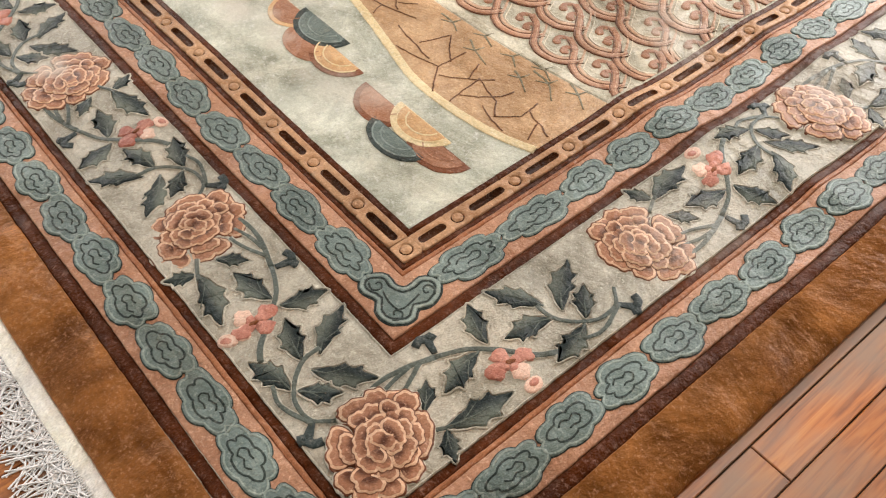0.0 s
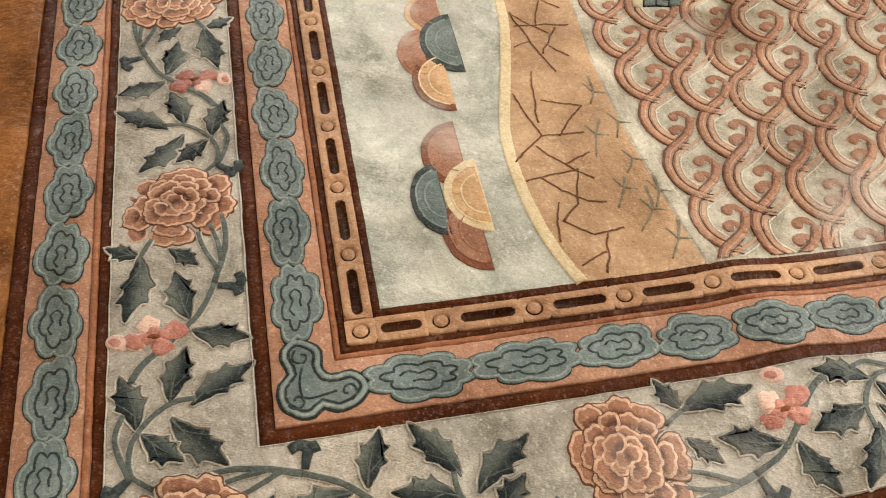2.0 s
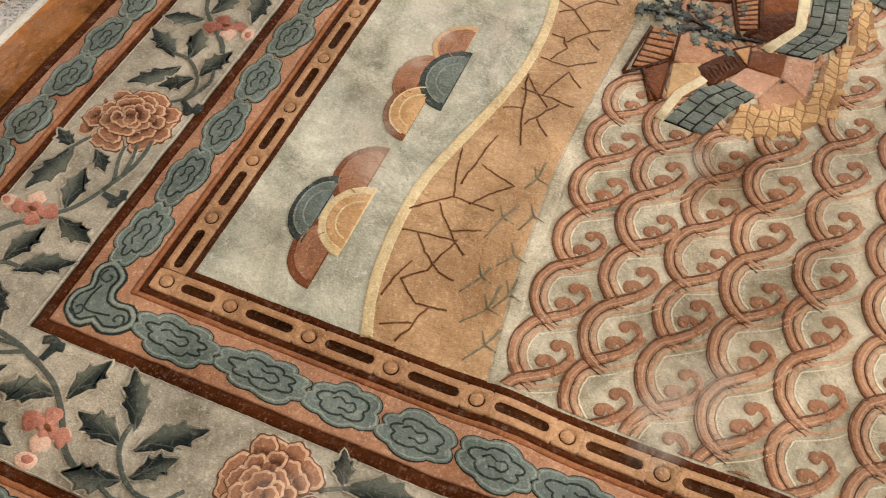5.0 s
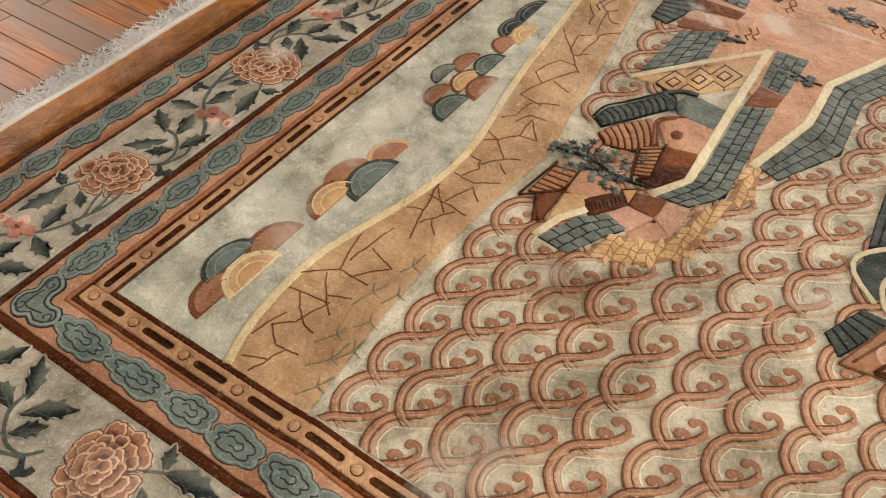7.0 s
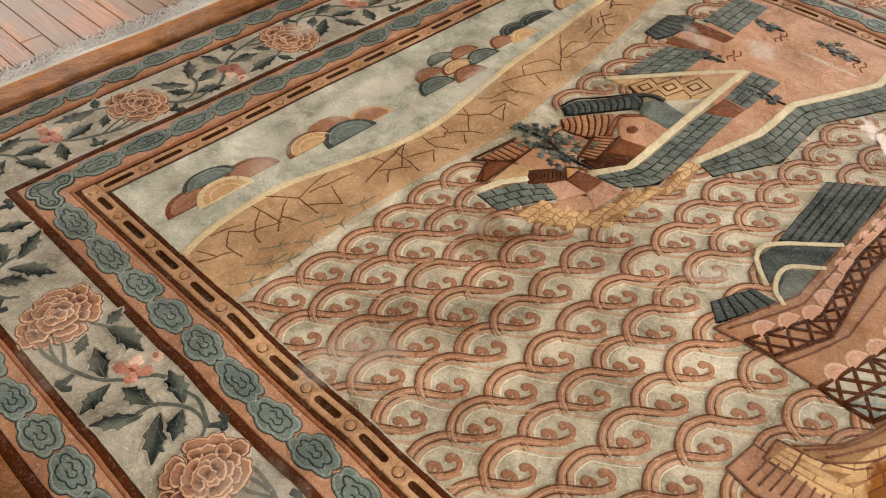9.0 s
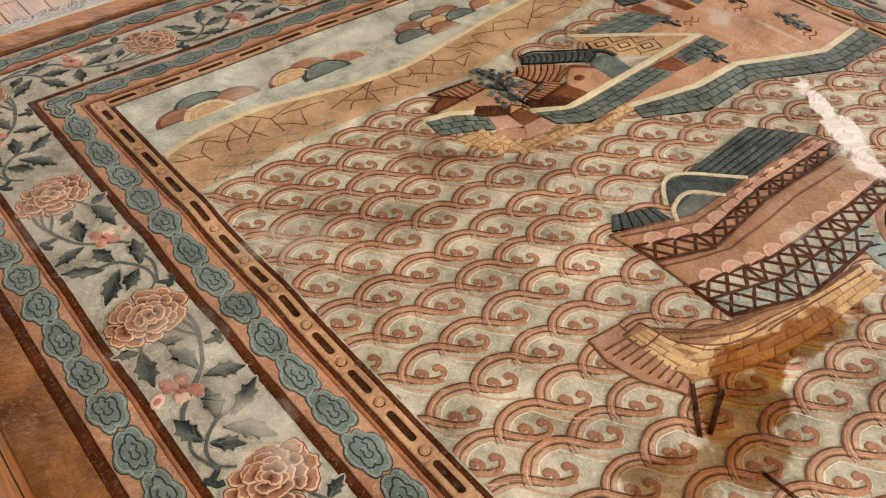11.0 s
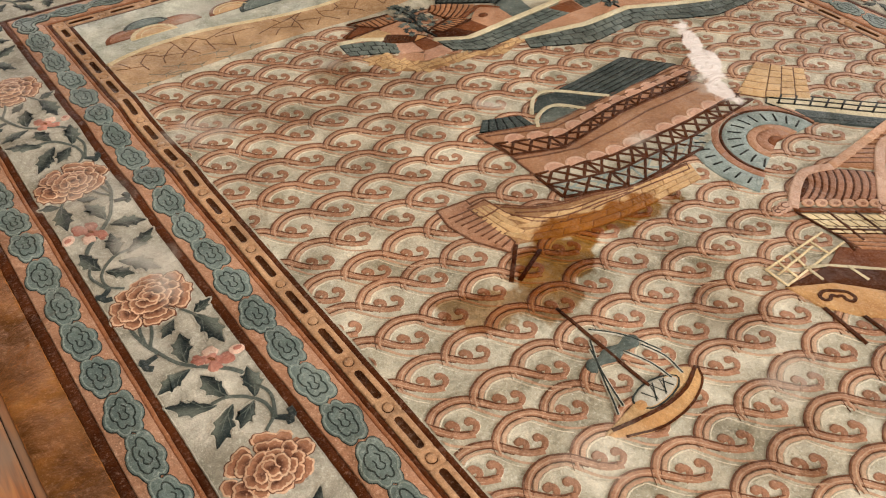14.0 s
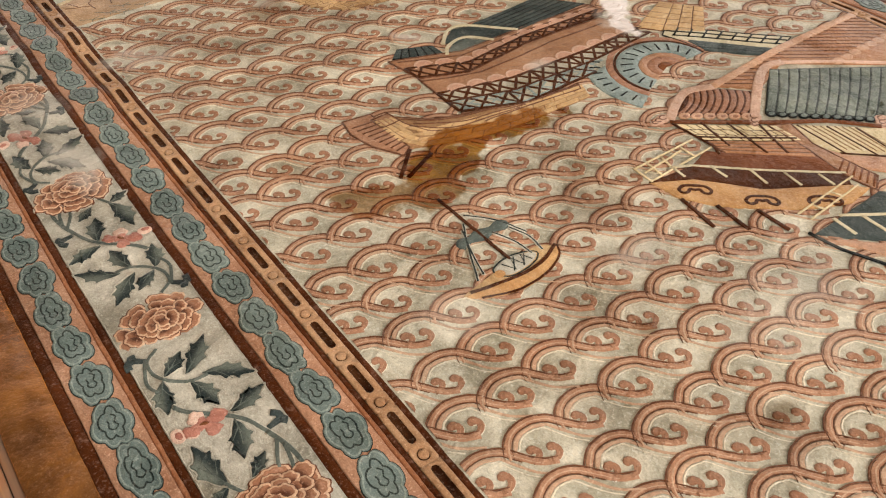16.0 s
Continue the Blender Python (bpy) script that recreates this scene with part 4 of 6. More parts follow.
def between(name, upper, lower, z, mat, label, rows=24, cols=170):
    """A sheet of pile between two lines across the field."""
    p = Pad()
    up, lo = np.array(spline(upper)), np.array(spline(lower))
    ids = []
    xs = np.linspace(-0.003, W + 0.003, cols)
    yu, yl = np.interp(xs, up[:, 0], up[:, 1]), np.interp(xs, lo[:, 0], lo[:, 1])
    for j in range(rows + 1):
        t = j / rows
        zz = z - (0.003 if j in (rows,) else 0)
        ids.append(p.ring([(x, a + (b - a) * t) for x, a, b in zip(xs, yu, yl)], zz))
    for a, b in zip(ids, ids[1:]):
        p.band(a, b, 0, False)
    return part(name, p, [mat], rug, label)


sky = between("sky_ground", [(-0.003, 0.003), (W / 2, 0.003), (W + 0.003, 0.003)], [(x, y - 0.004) for x, y in SKY_LINE], 0.0010, M["sky"], "pale grey-green sky")
land = between("land", SKY_LINE, LAND_LINE, 0.0022, M["land"], "tan cracked shore")
pad = Pad()
pad.ribbon([(x, y + 0.002) for x, y in SKY_LINE], 0.019, 0.0012, 0.0022, 0)
part("shore_edge", pad, [M["landedge"]], rug, "pale yellow shore edge")
pad = Pad()
pad.ribbon([(x, y - 0.010) for x, y in LAND_LINE], 0.024, 0.0014, 0.0008, 0)
part("foam_edge", pad, [M["sea"]], rug, "pale foam edge")

CRACKS_A = [[(0.385, -0.276), (0.285, -0.301), (0.234, -0.244)], [(0.433, -0.321), (0.363, -0.310), (0.314, -0.302)], [(0.364, -0.319), (0.343, -0.383), (0.280, -0.328)],
            [(0.284, -0.297), (0.283, -0.370)], [(0.265, -0.285), (0.219, -0.322), (0.239, -0.366)], [(0.219, -0.322), (0.185, -0.358)], [(0.193, -0.250), (0.207, -0.339)],
            [(0.207, -0.339), (0.137, -0.318), (0.106, -0.286)], [(0.198, -0.274), (0.140, -0.334), (0.136, -0.361)], [(0.145, -0.289), (0.070, -0.271)],
            [(0.110, -0.285), (0.076, -0.325), (0.083, -0.372)], [(0.077, -0.345), (0.032, -0.334), (0.006, -0.322)], [(0.023, -0.289), (0.044, -0.333)]]
CRACKS_B = [[(0.428, -0.363), (0.546, -0.331), (0.592, -0.320)], [(0.497, -0.306), (0.510, -0.340)], [(0.495, -0.369), (0.466, -0.397)], [(0.476, -0.353), (0.498, -0.367), (0.543, -0.394)],
            [(0.590, -0.318), (0.529, -0.377)], [(0.554, -0.319), (0.553, -0.377), (0.546, -0.419)], [(0.550, -0.359), (0.625, -0.385), (0.596, -0.416)], [(0.641, -0.326), (0.638, -0.378), (0.670, -0.423)],
            [(0.643, -0.345), (0.683, -0.363), (0.706, -0.350), (0.707, -0.324)], [(0.697, -0.357), (0.741, -0.390), (0.759, -0.422)]]
CRACKS_C = [[(0.741, -0.390), (0.787, -0.343), (0.802, -0.310)], [(0.724, -0.390), (0.702, -0.419)], [(0.770, -0.318), (0.787, -0.343), (0.827, -0.377), (0.894, -0.371)], [(0.827, -0.377), (0.833, -0.418), (0.894, -0.371)],
            [(0.860, -0.306), (0.884, -0.331), (0.946, -0.335), (0.978, -0.394)], [(0.863, -0.342), (0.906, -0.359), (0.909, -0.399)], [(0.962, -0.297), (0.952, -0.361)], [(0.962, -0.297), (1.031, -0.315), (1.123, -0.359)],
            [(1.031, -0.315), (1.066, -0.278), (1.144, -0.302), (1.143, -0.342)], [(1.055, -0.334), (1.034, -0.387)]]
CRACKS_D = [[(1.272, -0.240), (1.208, -0.296), (1.182, -0.317), (1.120, -0.366)], [(1.176, -0.321), (1.208, -0.350)], [(1.211, -0.299), (1.264, -0.287), (1.286, -0.314)], [(1.186, -0.333), (1.275, -0.335), (1.301, -0.333), (1.335, -0.371)],
            [(1.416, -0.239), (1.368, -0.277), (1.327, -0.285)], [(1.300, -0.320), (1.404, -0.298), (1.429, -0.316)], [(1.462, -0.234), (1.425, -0.275), (1.404, -0.298)], [(1.416, -0.276), (1.476, -0.288)],
            [(1.404, -0.298), (1.364, -0.331), (1.370, -0.350)]]
for line in CRACKS_A + CRACKS_B + CRACKS_C + CRACKS_D:
    pad = Pad()
    bent = [line[0]]
    for a, b in zip(line, line[1:]):
        bent += [((a[0] + b[0]) / 2 + 0.003 * noise.noise((a[0] * 90, a[1] * 90, 0)), (a[1] + b[1]) / 2 + 0.003), b]
    ragged = [(x + 0.0016 * noise.noise((x * 240, y * 240, 4)), y + 0.0016 * noise.noise((x * 240, y * 240, 6))) for x, y in dense(bent, 0.006)]
    pad.ribbon(ragged, 0.0046, 0.0010, 0.0024, 1, smooth=False, taper=(0.8, 1.0))
    pad.ribbon(ragged, 0.0032, 0.0014, 0.0026, 0, smooth=False, taper=(0.7, 1.0))
    part("crack", pad, [M["crack"], M["landdeep"]], land)
rng = random.Random(4)
for i in range(10):
    x = rng.uniform(1.45, 1.80)
    yu, yl = np.interp(x, *np.array(SKY_LINE).T), np.interp(x, *np.array(LAND_LINE).T)
    y = yu + (yl - yu) * rng.uniform(0.2, 0.85)
    a, l = rng.uniform(0, math.pi), rng.uniform(0.03, 0.06)
    p0 = (x, y)
    p1 = (x + l * math.cos(a), max(yl + 0.01, min(yu - 0.012, y + l * math.sin(a))))
    p2 = (p1[0] + 0.03 * math.cos(a + 1.1), max(yl + 0.01, min(yu - 0.012, p1[1] + 0.03 * math.sin(a + 1.1))))
    pad = Pad()
    pad.ribbon([p0, p1, p2], 0.0048, 0.0012, 0.0026, 0, smooth=False)
    part("crack", pad, [M["crack"]], land)
REEDS = [[(0.230, -0.375), (0.276, -0.388), (0.307, -0.403)], [(0.346, -0.400), (0.372, -0.412), (0.409, -0.414)], [(0.121, -0.376), (0.158, -0.397), (0.179, -0.404)],
         [(0.072, -0.396), (0.110, -0.425), (0.155, -0.430)], [(0.112, -0.432), (0.144, -0.447), (0.173, -0.449)], [(0.015, -0.423), (0.050, -0.444), (0.081, -0.456)],
         [(0.261, -0.419), (0.297, -0.432)], [(0.186, -0.411), (0.213, -0.430)]]
for i, line in enumerate(REEDS):
    pad = Pad()
    pad.ribbon(line, 0.0052, 0.001, 0.0025, 0, taper=(0.5, 1))
    q = line[len(line) // 2]
    pad.ribbon([q, (q[0] + 0.022, q[1] + 0.012)], 0.0045, 0.001, 0.0025, 0, smooth=False, taper=(1, 0.4))
    pad.ribbon([q, (q[0] - 0.006, q[1] - 0.020)], 0.0045, 0.001, 0.0025, 0, smooth=False, taper=(1, 0.4))
    part("reed", pad, [M["birdgrey"]], land)

# dome clouds in the sky: x, base y, half width, height, tones, layer
CLOUDS = ((0.110, -0.166, 0.074, 0.062, "dredge", "dpink", 0), (0.264, -0.165, 0.072, 0.064, "dredge", "dpink", 0), (0.178, -0.120, 0.072, 0.050, "roofdark", "scroll", 1),
          (0.178, -0.182, 0.072, 0.062, "landedge", "dtan", 2),
          (0.500, -0.152, 0.066, 0.050, "dpink", "dpink", 0), (0.606, -0.196, 0.062, 0.064, "dtan", "dpink", 0), (0.430, -0.178, 0.072, 0.062, "dredge", "dtan", 1), (0.523, -0.210, 0.077, 0.066, "roofdark", "scroll", 2),
          )
FAR_CLOUDS = ((0.930, -0.110, 0.050, 0.040, "scrolldark", "scroll", 0), (1.000, -0.130, 0.050, 0.044, "dredge", "dpink", 0), (0.850, -0.150, 0.050, 0.045, "dredge", "dpink", 1),
          (0.935, -0.175, 0.060, 0.050, "dredge", "dtan", 1), (1.022, -0.185, 0.056, 0.052, "roofdark", "scroll", 2), (0.826, -0.205, 0.060, 0.056, "roofdark", "scroll", 2), (0.932, -0.222, 0.056, 0.052, "dredge", "dpink", 3),
          (1.200, -0.140, 0.060, 0.045, "roofdark", "scrolldark", 0), (1.290, -0.140, 0.070, 0.042, "roofdark", "scrolldark", 1), (1.120, -0.172, 0.045, 0.052, "dredge", "dpink", 1), (1.192, -0.184, 0.052, 0.046, "dtan", "dtan", 2),
          (1.440, -0.150, 0.062, 0.060, "dredge", "dtan", 0), (1.540, -0.155, 0.062, 0.050, "roofdark", "scroll", 1))
for cx, cy, rx, ry, edge, fill, layer in CLOUDS + FAR_CLOUDS:
    pad = Pad()
    z = 0.0012 + 0.0009 * layer

    def half(k, drop=0.0):
        return [(cx + rx * k * math.cos(radians(a)) , cy + drop + ry * k * math.sin(radians(a)) + 0.0012 * noise.noise((cx * 50, a * 0.1, k))) for a in range(0, 181, 9)]

    pad.slab(half(1.0), 0.0022, 0.002, z, 0)
    pad.slab(half(0.80, 0.0008), 0.0027, 0.002, z, 1, 0)
    for k in (0.80, 0.54):
        pad.ribbon(half(k, 0.001)[1:-1], 0.0030, 0.0010, z + (0.0026 if k > 0.7 else 0.0031), 2, smooth=False)
    pad.slab(half(0.52, 0.0012), 0.0032, 0.0016, z, 1, 0)
    part("cloud", pad, [M[edge], M[fill], M[{"scroll": "teal", "dtan": "landedge", "scrolldark": "scroll"}.get(fill, "dpink")]], rug)


# ---- waves
def wave_pad(seed):
    rng = random.Random(seed)
    j = lambda p: (p[0] + rng.uniform(-0.0008, 0.0008), p[1] + rng.uniform(-0.0008, 0.0008))
    p = Pad()
    arch = [(0.072 * math.cos(radians(a)), 0.069 * math.sin(radians(a))) for a in (168, 150, 132, 114, 96, 78, 60, 44)]
    crest = [j(q) for q in arch + [(0.069, 0.024), (0.091, 0.000), (0.118, -0.014)]]
    path = spline(crest, 0.006)

    def beside(d, lo, hi):
        """The crest's line moved inwards by d, from share lo to share hi of its length."""
        k = len(path)
        out = []
        for i in range(int(lo * k), int(hi * k)):
            a, b = Vector(path[max(i - 1, 0)]), Vector(path[min(i + 1, k - 1)])
            t = (b - a).normalized()
            out.append((path[i][0] + t.y * d, path[i][1] - t.x * d))
        return out

    tail = [(0.062, -0.010), (0.082, -0.030), (0.106, -0.046)]
    p.ribbon(spline(beside(0.0285, 0.10, 0.60)[::2] + [(0.050, -0.010), (0.072, -0.034)]), 0.0034, 0.0020, 0.0, 3, smooth=False, taper=(1.0, 0.5))
    p.ribbon(spline(beside(0.0218, 0.05, 0.64)[::2] + tail), 0.0100, 0.0022, 0.0, 1, smooth=False, taper=(1.0, 0.4), point=True)
    p.ribbon(beside(0.0158, 0.0, 0.80), 0.0020, 0.0028, 0.0001, 2, smooth=False, taper=(1.0, 0.6), point=True)
    p.ribbon(beside(0.0082, 0.0, 1.0), 0.0140, 0.0030, 0.0002, 0, smooth=False, taper=(0.95, 0.9), point=True)
    p.ribbon(beside(0.0100, 0.0, 0.9), 0.0040, 0.0006, 0.0028, 1, smooth=False, taper=(0.8, 0.5))
    p.ribbon(path, 0.0036, 0.0034, 0.0003, 2, smooth=False, taper=(0.9, 0.8), point=True)
    for hook in ([(0.104, -0.016), (0.117, -0.015), (0.127, -0.007), (0.128, 0.003), (0.121, 0.008)], [(0.074, -0.001), (0.086, 0.000), (0.095, 0.007), (0.095, 0.016), (0.088, 0.020)]):
        p.ribbon(hook, 0.0180, 0.0014, 0.0002, 3, taper=(0.7, 0.95))
        p.ribbon(hook, 0.0145, 0.0028, 0.0004, 4, taper=(0.75, 1.1))
        p.slab(oval(hook[-1][0] + 0.001, hook[-1][1] + 0.001, 0.0108, 0.0096, 14), 0.0032, 0.0050, 0.0004, 4)
        p.ribbon(hook[:3], 0.0050, 0.0006, 0.0030, 0, taper=(1.0, 0.3))
    return p


WAVE_MATS = [M["wave"], M["wavelite"], M["wavedark"], M["foam"], M["curl"]]
wave_meshes = [wave_pad(i).mesh("wave_piece", WAVE_MATS) for i in range(6)]
# rows of waves: height at the field's edge and the first wave's place along it
ROWS = ((-0.345, 0.118), (-0.445, 0.098), (-0.548, 0.074), (-0.635, 0.038), (-0.724, 0.002), (-0.817, -0.023), (-0.916, 0.054), (-1.020, 0.028), (-1.119, 0.003), (-1.226, -0.020), (-1.334, 0.068),
        (-1.440, 0.037), (-1.536, 0.012), (-1.642, -0.014), (-1.752, 0.070), (-1.860, 0.048), (-1.962, 0.022), (-2.067, -0.002), (-2.175, -0.014), (-2.284, 0.056),
        (-2.390, 0.030), (-2.497, 0.004), (-2.597, -0.020), (-2.697, 0.056), (-2.80, 0.03), (-2.903, 0.003), (-3.006, -0.022), (-3.109, 0.058), (-3.212, 0.03), (-3.315, 0.004), (-3.418, -0.022))


def clipped(mesh, m, lo, hi):
    """A copy of a wave's mesh, cut where it would run over the field's edge."""
    bm = bmesh.new()
    bm.from_mesh(mesh)
    inv = m.inverted()
    for x, n in ((lo, -1), (hi, 1)):
        co = inv @ Vector((x, m.translation.y, m.translation.z))
        no = (inv.to_3x3() @ Vector((n, 0, 0))).normalized()
        bmesh.ops.bisect_plane(bm, geom=bm.verts[:] + bm.edges[:] + bm.faces[:], plane_co=co, plane_no=no, clear_outer=True)
    if not bm.faces:
        bm.free()
        return None
    me = mesh.copy()
    bm.to_mesh(me)
    bm.free()
    return me


rng = random.Random(21)
far_v, far_f, far_m = [], [], []
COVER = []          # filled outlines that hide the sea


PLAZA = [(1.00, -0.835), (1.25, -0.800), (1.33, -0.60), (1.482, -0.555), (1.60, -0.50), (W, -0.50), (W, -0.985), (1.66, -1.005), (1.53, -0.950), (1.43, -0.885), (1.23, -0.900), (1.07, -0.858)]
DECK = [(0.623, -1.165), (0.814, -1.234), (1.038, -1.225), (1.291, -1.238), (1.300, -1.43), (1.04, -1.545), (0.629, -1.479)]
HALL = [(1.03, -1.82), (1.21, -1.75), (W, -1.72), (W, -2.30), (1.18, -2.29), (1.02, -2.24), (0.80, -1.97)]
COVER += [PLAZA, DECK, HALL, [(0.84, -0.70), (0.95, -0.50), (1.20, -0.48), (1.46, -0.72), (1.25, -0.83), (0.92, -0.83)]]
land_xy = np.array(spline(LAND_LINE))
for r, (y0, x0) in enumerate(ROWS):
    for i in range(-1, 19):
        x = x0 + 0.1068 * i + rng.uniform(-0.004, 0.004)
        y = y0 + 0.045 * x + rng.uniform(-0.004, 0.004)
        size = rng.uniform(0.96, 1.03)
        if x > W + 0.05 or x + 0.13 < 0.0 or y - 0.02 < -H or any(inside(x, y, c) and inside(x - 0.05, y + 0.05, c) and inside(x + 0.06, y, c) and inside(x + 0.12, y, c) for c in COVER):
            continue
        if y + 0.072 > np.interp(max(0, x - 0.01), land_xy[:, 0], land_xy[:, 1]) - 0.002:
            continue
        mesh = wave_meshes[(r * 5 + i * 3) % 6]
        m = seat(x, y, rng.uniform(-0.05, 0.05), size, 0.0003 * (i % 2) + 0.0006 * (r % 2))
        if x < 0.075 or x > W - 0.15:
            mesh = clipped(mesh, m, 0.001, W - 0.001)
            if mesh is None:
                continue
        if x < 1.0 and y > -2.75:
            laid("wave", mesh, rug, m)
        else:
            n = len(far_v)
            mesh = draped(mesh, m)
            far_v += [tuple(m @ v.co) for v in mesh.vertices]
            for q in mesh.polygons:
                far_f.append(tuple(n + k for k in q.vertices))
                far_m.append(q.material_index)
me = bpy.data.meshes.new("wave_field")
me.from_pydata(far_v, [], far_f)
for mat in WAVE_MATS:
    me.materials.append(mat)
me.polygons.foreach_set("material_index", far_m)
me.polygons.foreach_set("use_smooth", [True] * len(far_f))
ob = new("wave_field", me)
ob.parent = rug
tagged(ob, "rows of salmon woven waves", kind="stuff")


# ---- the walled town
RAISE = 0.0012


def piece(name, pts, mat, h=0.0055, edge=None, parent=rug, label="", width=0.0045, z=0.0, wob=0.0012):
    """A filled shape of the picture, with or without a dark outline."""
    p = Pad()
    p.slab(round_edges(pts, wob), h, 0.0036, z, 0)
    if edge:
        q = list(pts) + [pts[0]]
        p.ribbon(q, width, 0.0012, z + h - 0.0002, 1, smooth=False)
    return part(name, p, [mat] + ([edge] if edge else []), parent, label)


def lines(name, paths, width, z, mat, parent, label="", smooth=False, h=0.0012):
    p = Pad()
    for q in paths:
        p.ribbon(q, width, h + 0.0009, z, 0, smooth=smooth)
    return part(name, p, [mat], parent, label)


def lerp(a, b, t):
    return (a[0] + (b[0] - a[0]) * t, a[1] + (b[1] - a[1]) * t)


def along_line(line, t):
    """Point at share t of a polyline's length."""
    d = [math.dist(a, b) for a, b in zip(line, line[1:])]
    r = t * sum(d)
    for a, b, l in zip(line, line[1:], d):
        if r <= l or b is line[-1]:
            return lerp(a, b, min(1.0, r / l))
        r -= l


def bricked(name, upper, lower, rows, cols, label, parent=rug, h=0.0058, mats=("joint", "brick"), gap=0.0032, stone="brick"):
    """A wall drawn as courses of bricks between two lines."""
    up, lo = list(upper), list(lower)
    outline = up + lo[::-1]
    wall = piece(name, outline, M[mats[0]], h, None, parent, label)
    for r in range(rows):
        t0, t1 = r / rows, (r + 1) / rows
        off = 0.5 / cols if r % 2 else 0.0
        edges = [0.0] + [min(1.0, (c + 1) / cols - off) for c in range(cols + (1 if off else 0))]
        for s0, s1 in zip(edges, edges[1:]):
            if s1 - s0 < 0.2 / cols:
                continue
            quad = [lerp(along_line(up, s), along_line(lo, s), t) for s, t in ((s0, t0), (s1, t0), (s1, t1), (s0, t1))]
            q = ccw(quad)
            p = Pad()
            p.slab(inset(q, gap * 0.36), 0.0015, 0.0022, h, 0)
            part(stone, p, [M[mats[1]]], wall)
    return wall


piece("plaza", PLAZA, M["plaza"], 0.0046, None, rug, "tan open ground inside the walls")
bricked("city_wall", [(0.824, -0.712), (0.926, -0.762), (1.223, -0.745)], [(0.833, -0.782), (0.905, -0.834), (1.255, -0.815)], 3, 12, "grey-green brick wall")
piece("wall_gate", [(1.223, -0.745), (1.318, -0.748), (1.312, -0.817), (1.255, -0.815)], M["maroon"], 0.0058, None, rug, "maroon gate patch in the wall")
bricked("city_wall", [(1.318, -0.748), (1.484, -0.730)], [(1.312, -0.817), (1.492, -0.813)], 3, 5, "grey-green brick wall")
WALL_UP = [(1.035, -0.855), (1.242, -0.906), (1.424, -0.898), (1.679, -1.008), (W, -0.990)]
WALL_LO = [(1.018, -0.905), (1.180, -0.990), (1.395, -0.974), (1.625, -1.082), (W, -1.088)]
bricked("city_wall", WALL_UP, WALL_LO, 3, 22, "grey-green brick wall")
lines("wall_coping", [[(0.822, -0.700), (0.908, -0.748), (1.217, -0.728), (1.475, -0.716)], [(1.03, -0.843), (1.242, -0.893), (1.424, -0.886), (1.679, -0.996), (W, -0.978)]], 0.022, 0.0046, M["cream"], rug, "cream coping line", False, 0.0022)
bricked("city_wall", [(0.578, -0.571), (0.673, -0.606), (0.720, -0.655)], [(0.570, -0.642), (0.649, -0.675), (0.702, -0.708)], 3, 5, "grey-green brick wall")
lines("wall_coping", [[(0.578, -0.561), (0.648, -0.578), (0.705, -0.612)]], 0.018, 0.0050, M["cream"], rug, "cream coping line", False, 0.002)
bricked("city_wall", [(1.213, -0.485), (1.430, -0.494)], [(1.345, -0.604), (1.490, -0.598)], 4, 5, "grey-green brick wall")
bricked("city_wall", [(1.629, -0.481), (1.830, -0.475)], [(1.618, -0.595), (1.845, -0.575)], 4, 5, "grey-green brick wall")

# cobbled path as separate stones
COBBLE = [(0.589, -0.666), (0.672, -0.688), (0.705, -0.770), (0.745, -0.795), (0.826, -0.800), (0.900, -0.838), (1.010, -0.836), (1.050, -0.858), (0.935, -0.885), (0.861, -0.850), (0.800, -0.845), (0.707, -0.842), (0.640, -0.790), (0.600, -0.72)]
path = piece("cobbled_path", COBBLE, M["pathjoint"], 0.0046, None, rug, "yellow cobbled path")
rng = random.Random(8)
NI, NJ, CX, CY = 26, 17, 0.0205, 0.0185
corners = {(i, j): (0.565 + CX * i + (0.5 * CX if j % 2 else 0) + rng.uniform(-0.0055, 0.0055), -0.645 - CY * j + rng.uniform(-0.005, 0.005)) for i in range(NI + 1) for j in range(NJ + 1)}
for i in range(NI):
    for j in range(NJ):
        cell = [corners[q] for q in ((i, j), (i + 1, j), (i + 1, j + 1), (i, j + 1))]
        if all(inside(x, y, COBBLE) for x, y in [lerp(cell[0], cell[2], t) for t in (0.25, 0.5, 0.75)]):
            pad = Pad()
            pad.slab(inset(ccw(round_edges(cell, 0.001, 0.011)), 0.0008), 0.0008, 0.0020, 0.0046, 0)
            part("cobble", pad, [M["yellow"]], path)

piece("paving", [(0.695, -0.710), (0.758, -0.738), (0.760, -0.739), (0.725, -0.790), (0.650, -0.722)], M["plaza"], 0.0052, None, rug, "tan paving")
piece("paving", [(0.823, -0.736), (0.826, -0.790), (0.725, -0.788), (0.760, -0.739)], M["pink"], 0.0054, None, rug, "pink paving")
piece("paving", [(0.765, -0.675), (0.760, -0.738), (0.695, -0.712), (0.698, -0.640)], M["pink"], 0.0056, None, rug, "pink paving")
piece("paving", [(0.812, -0.676), (0.827, -0.738), (0.759, -0.738), (0.766, -0.676)], M["maroon"], 0.0060, None, rug, "reddish brown paving")


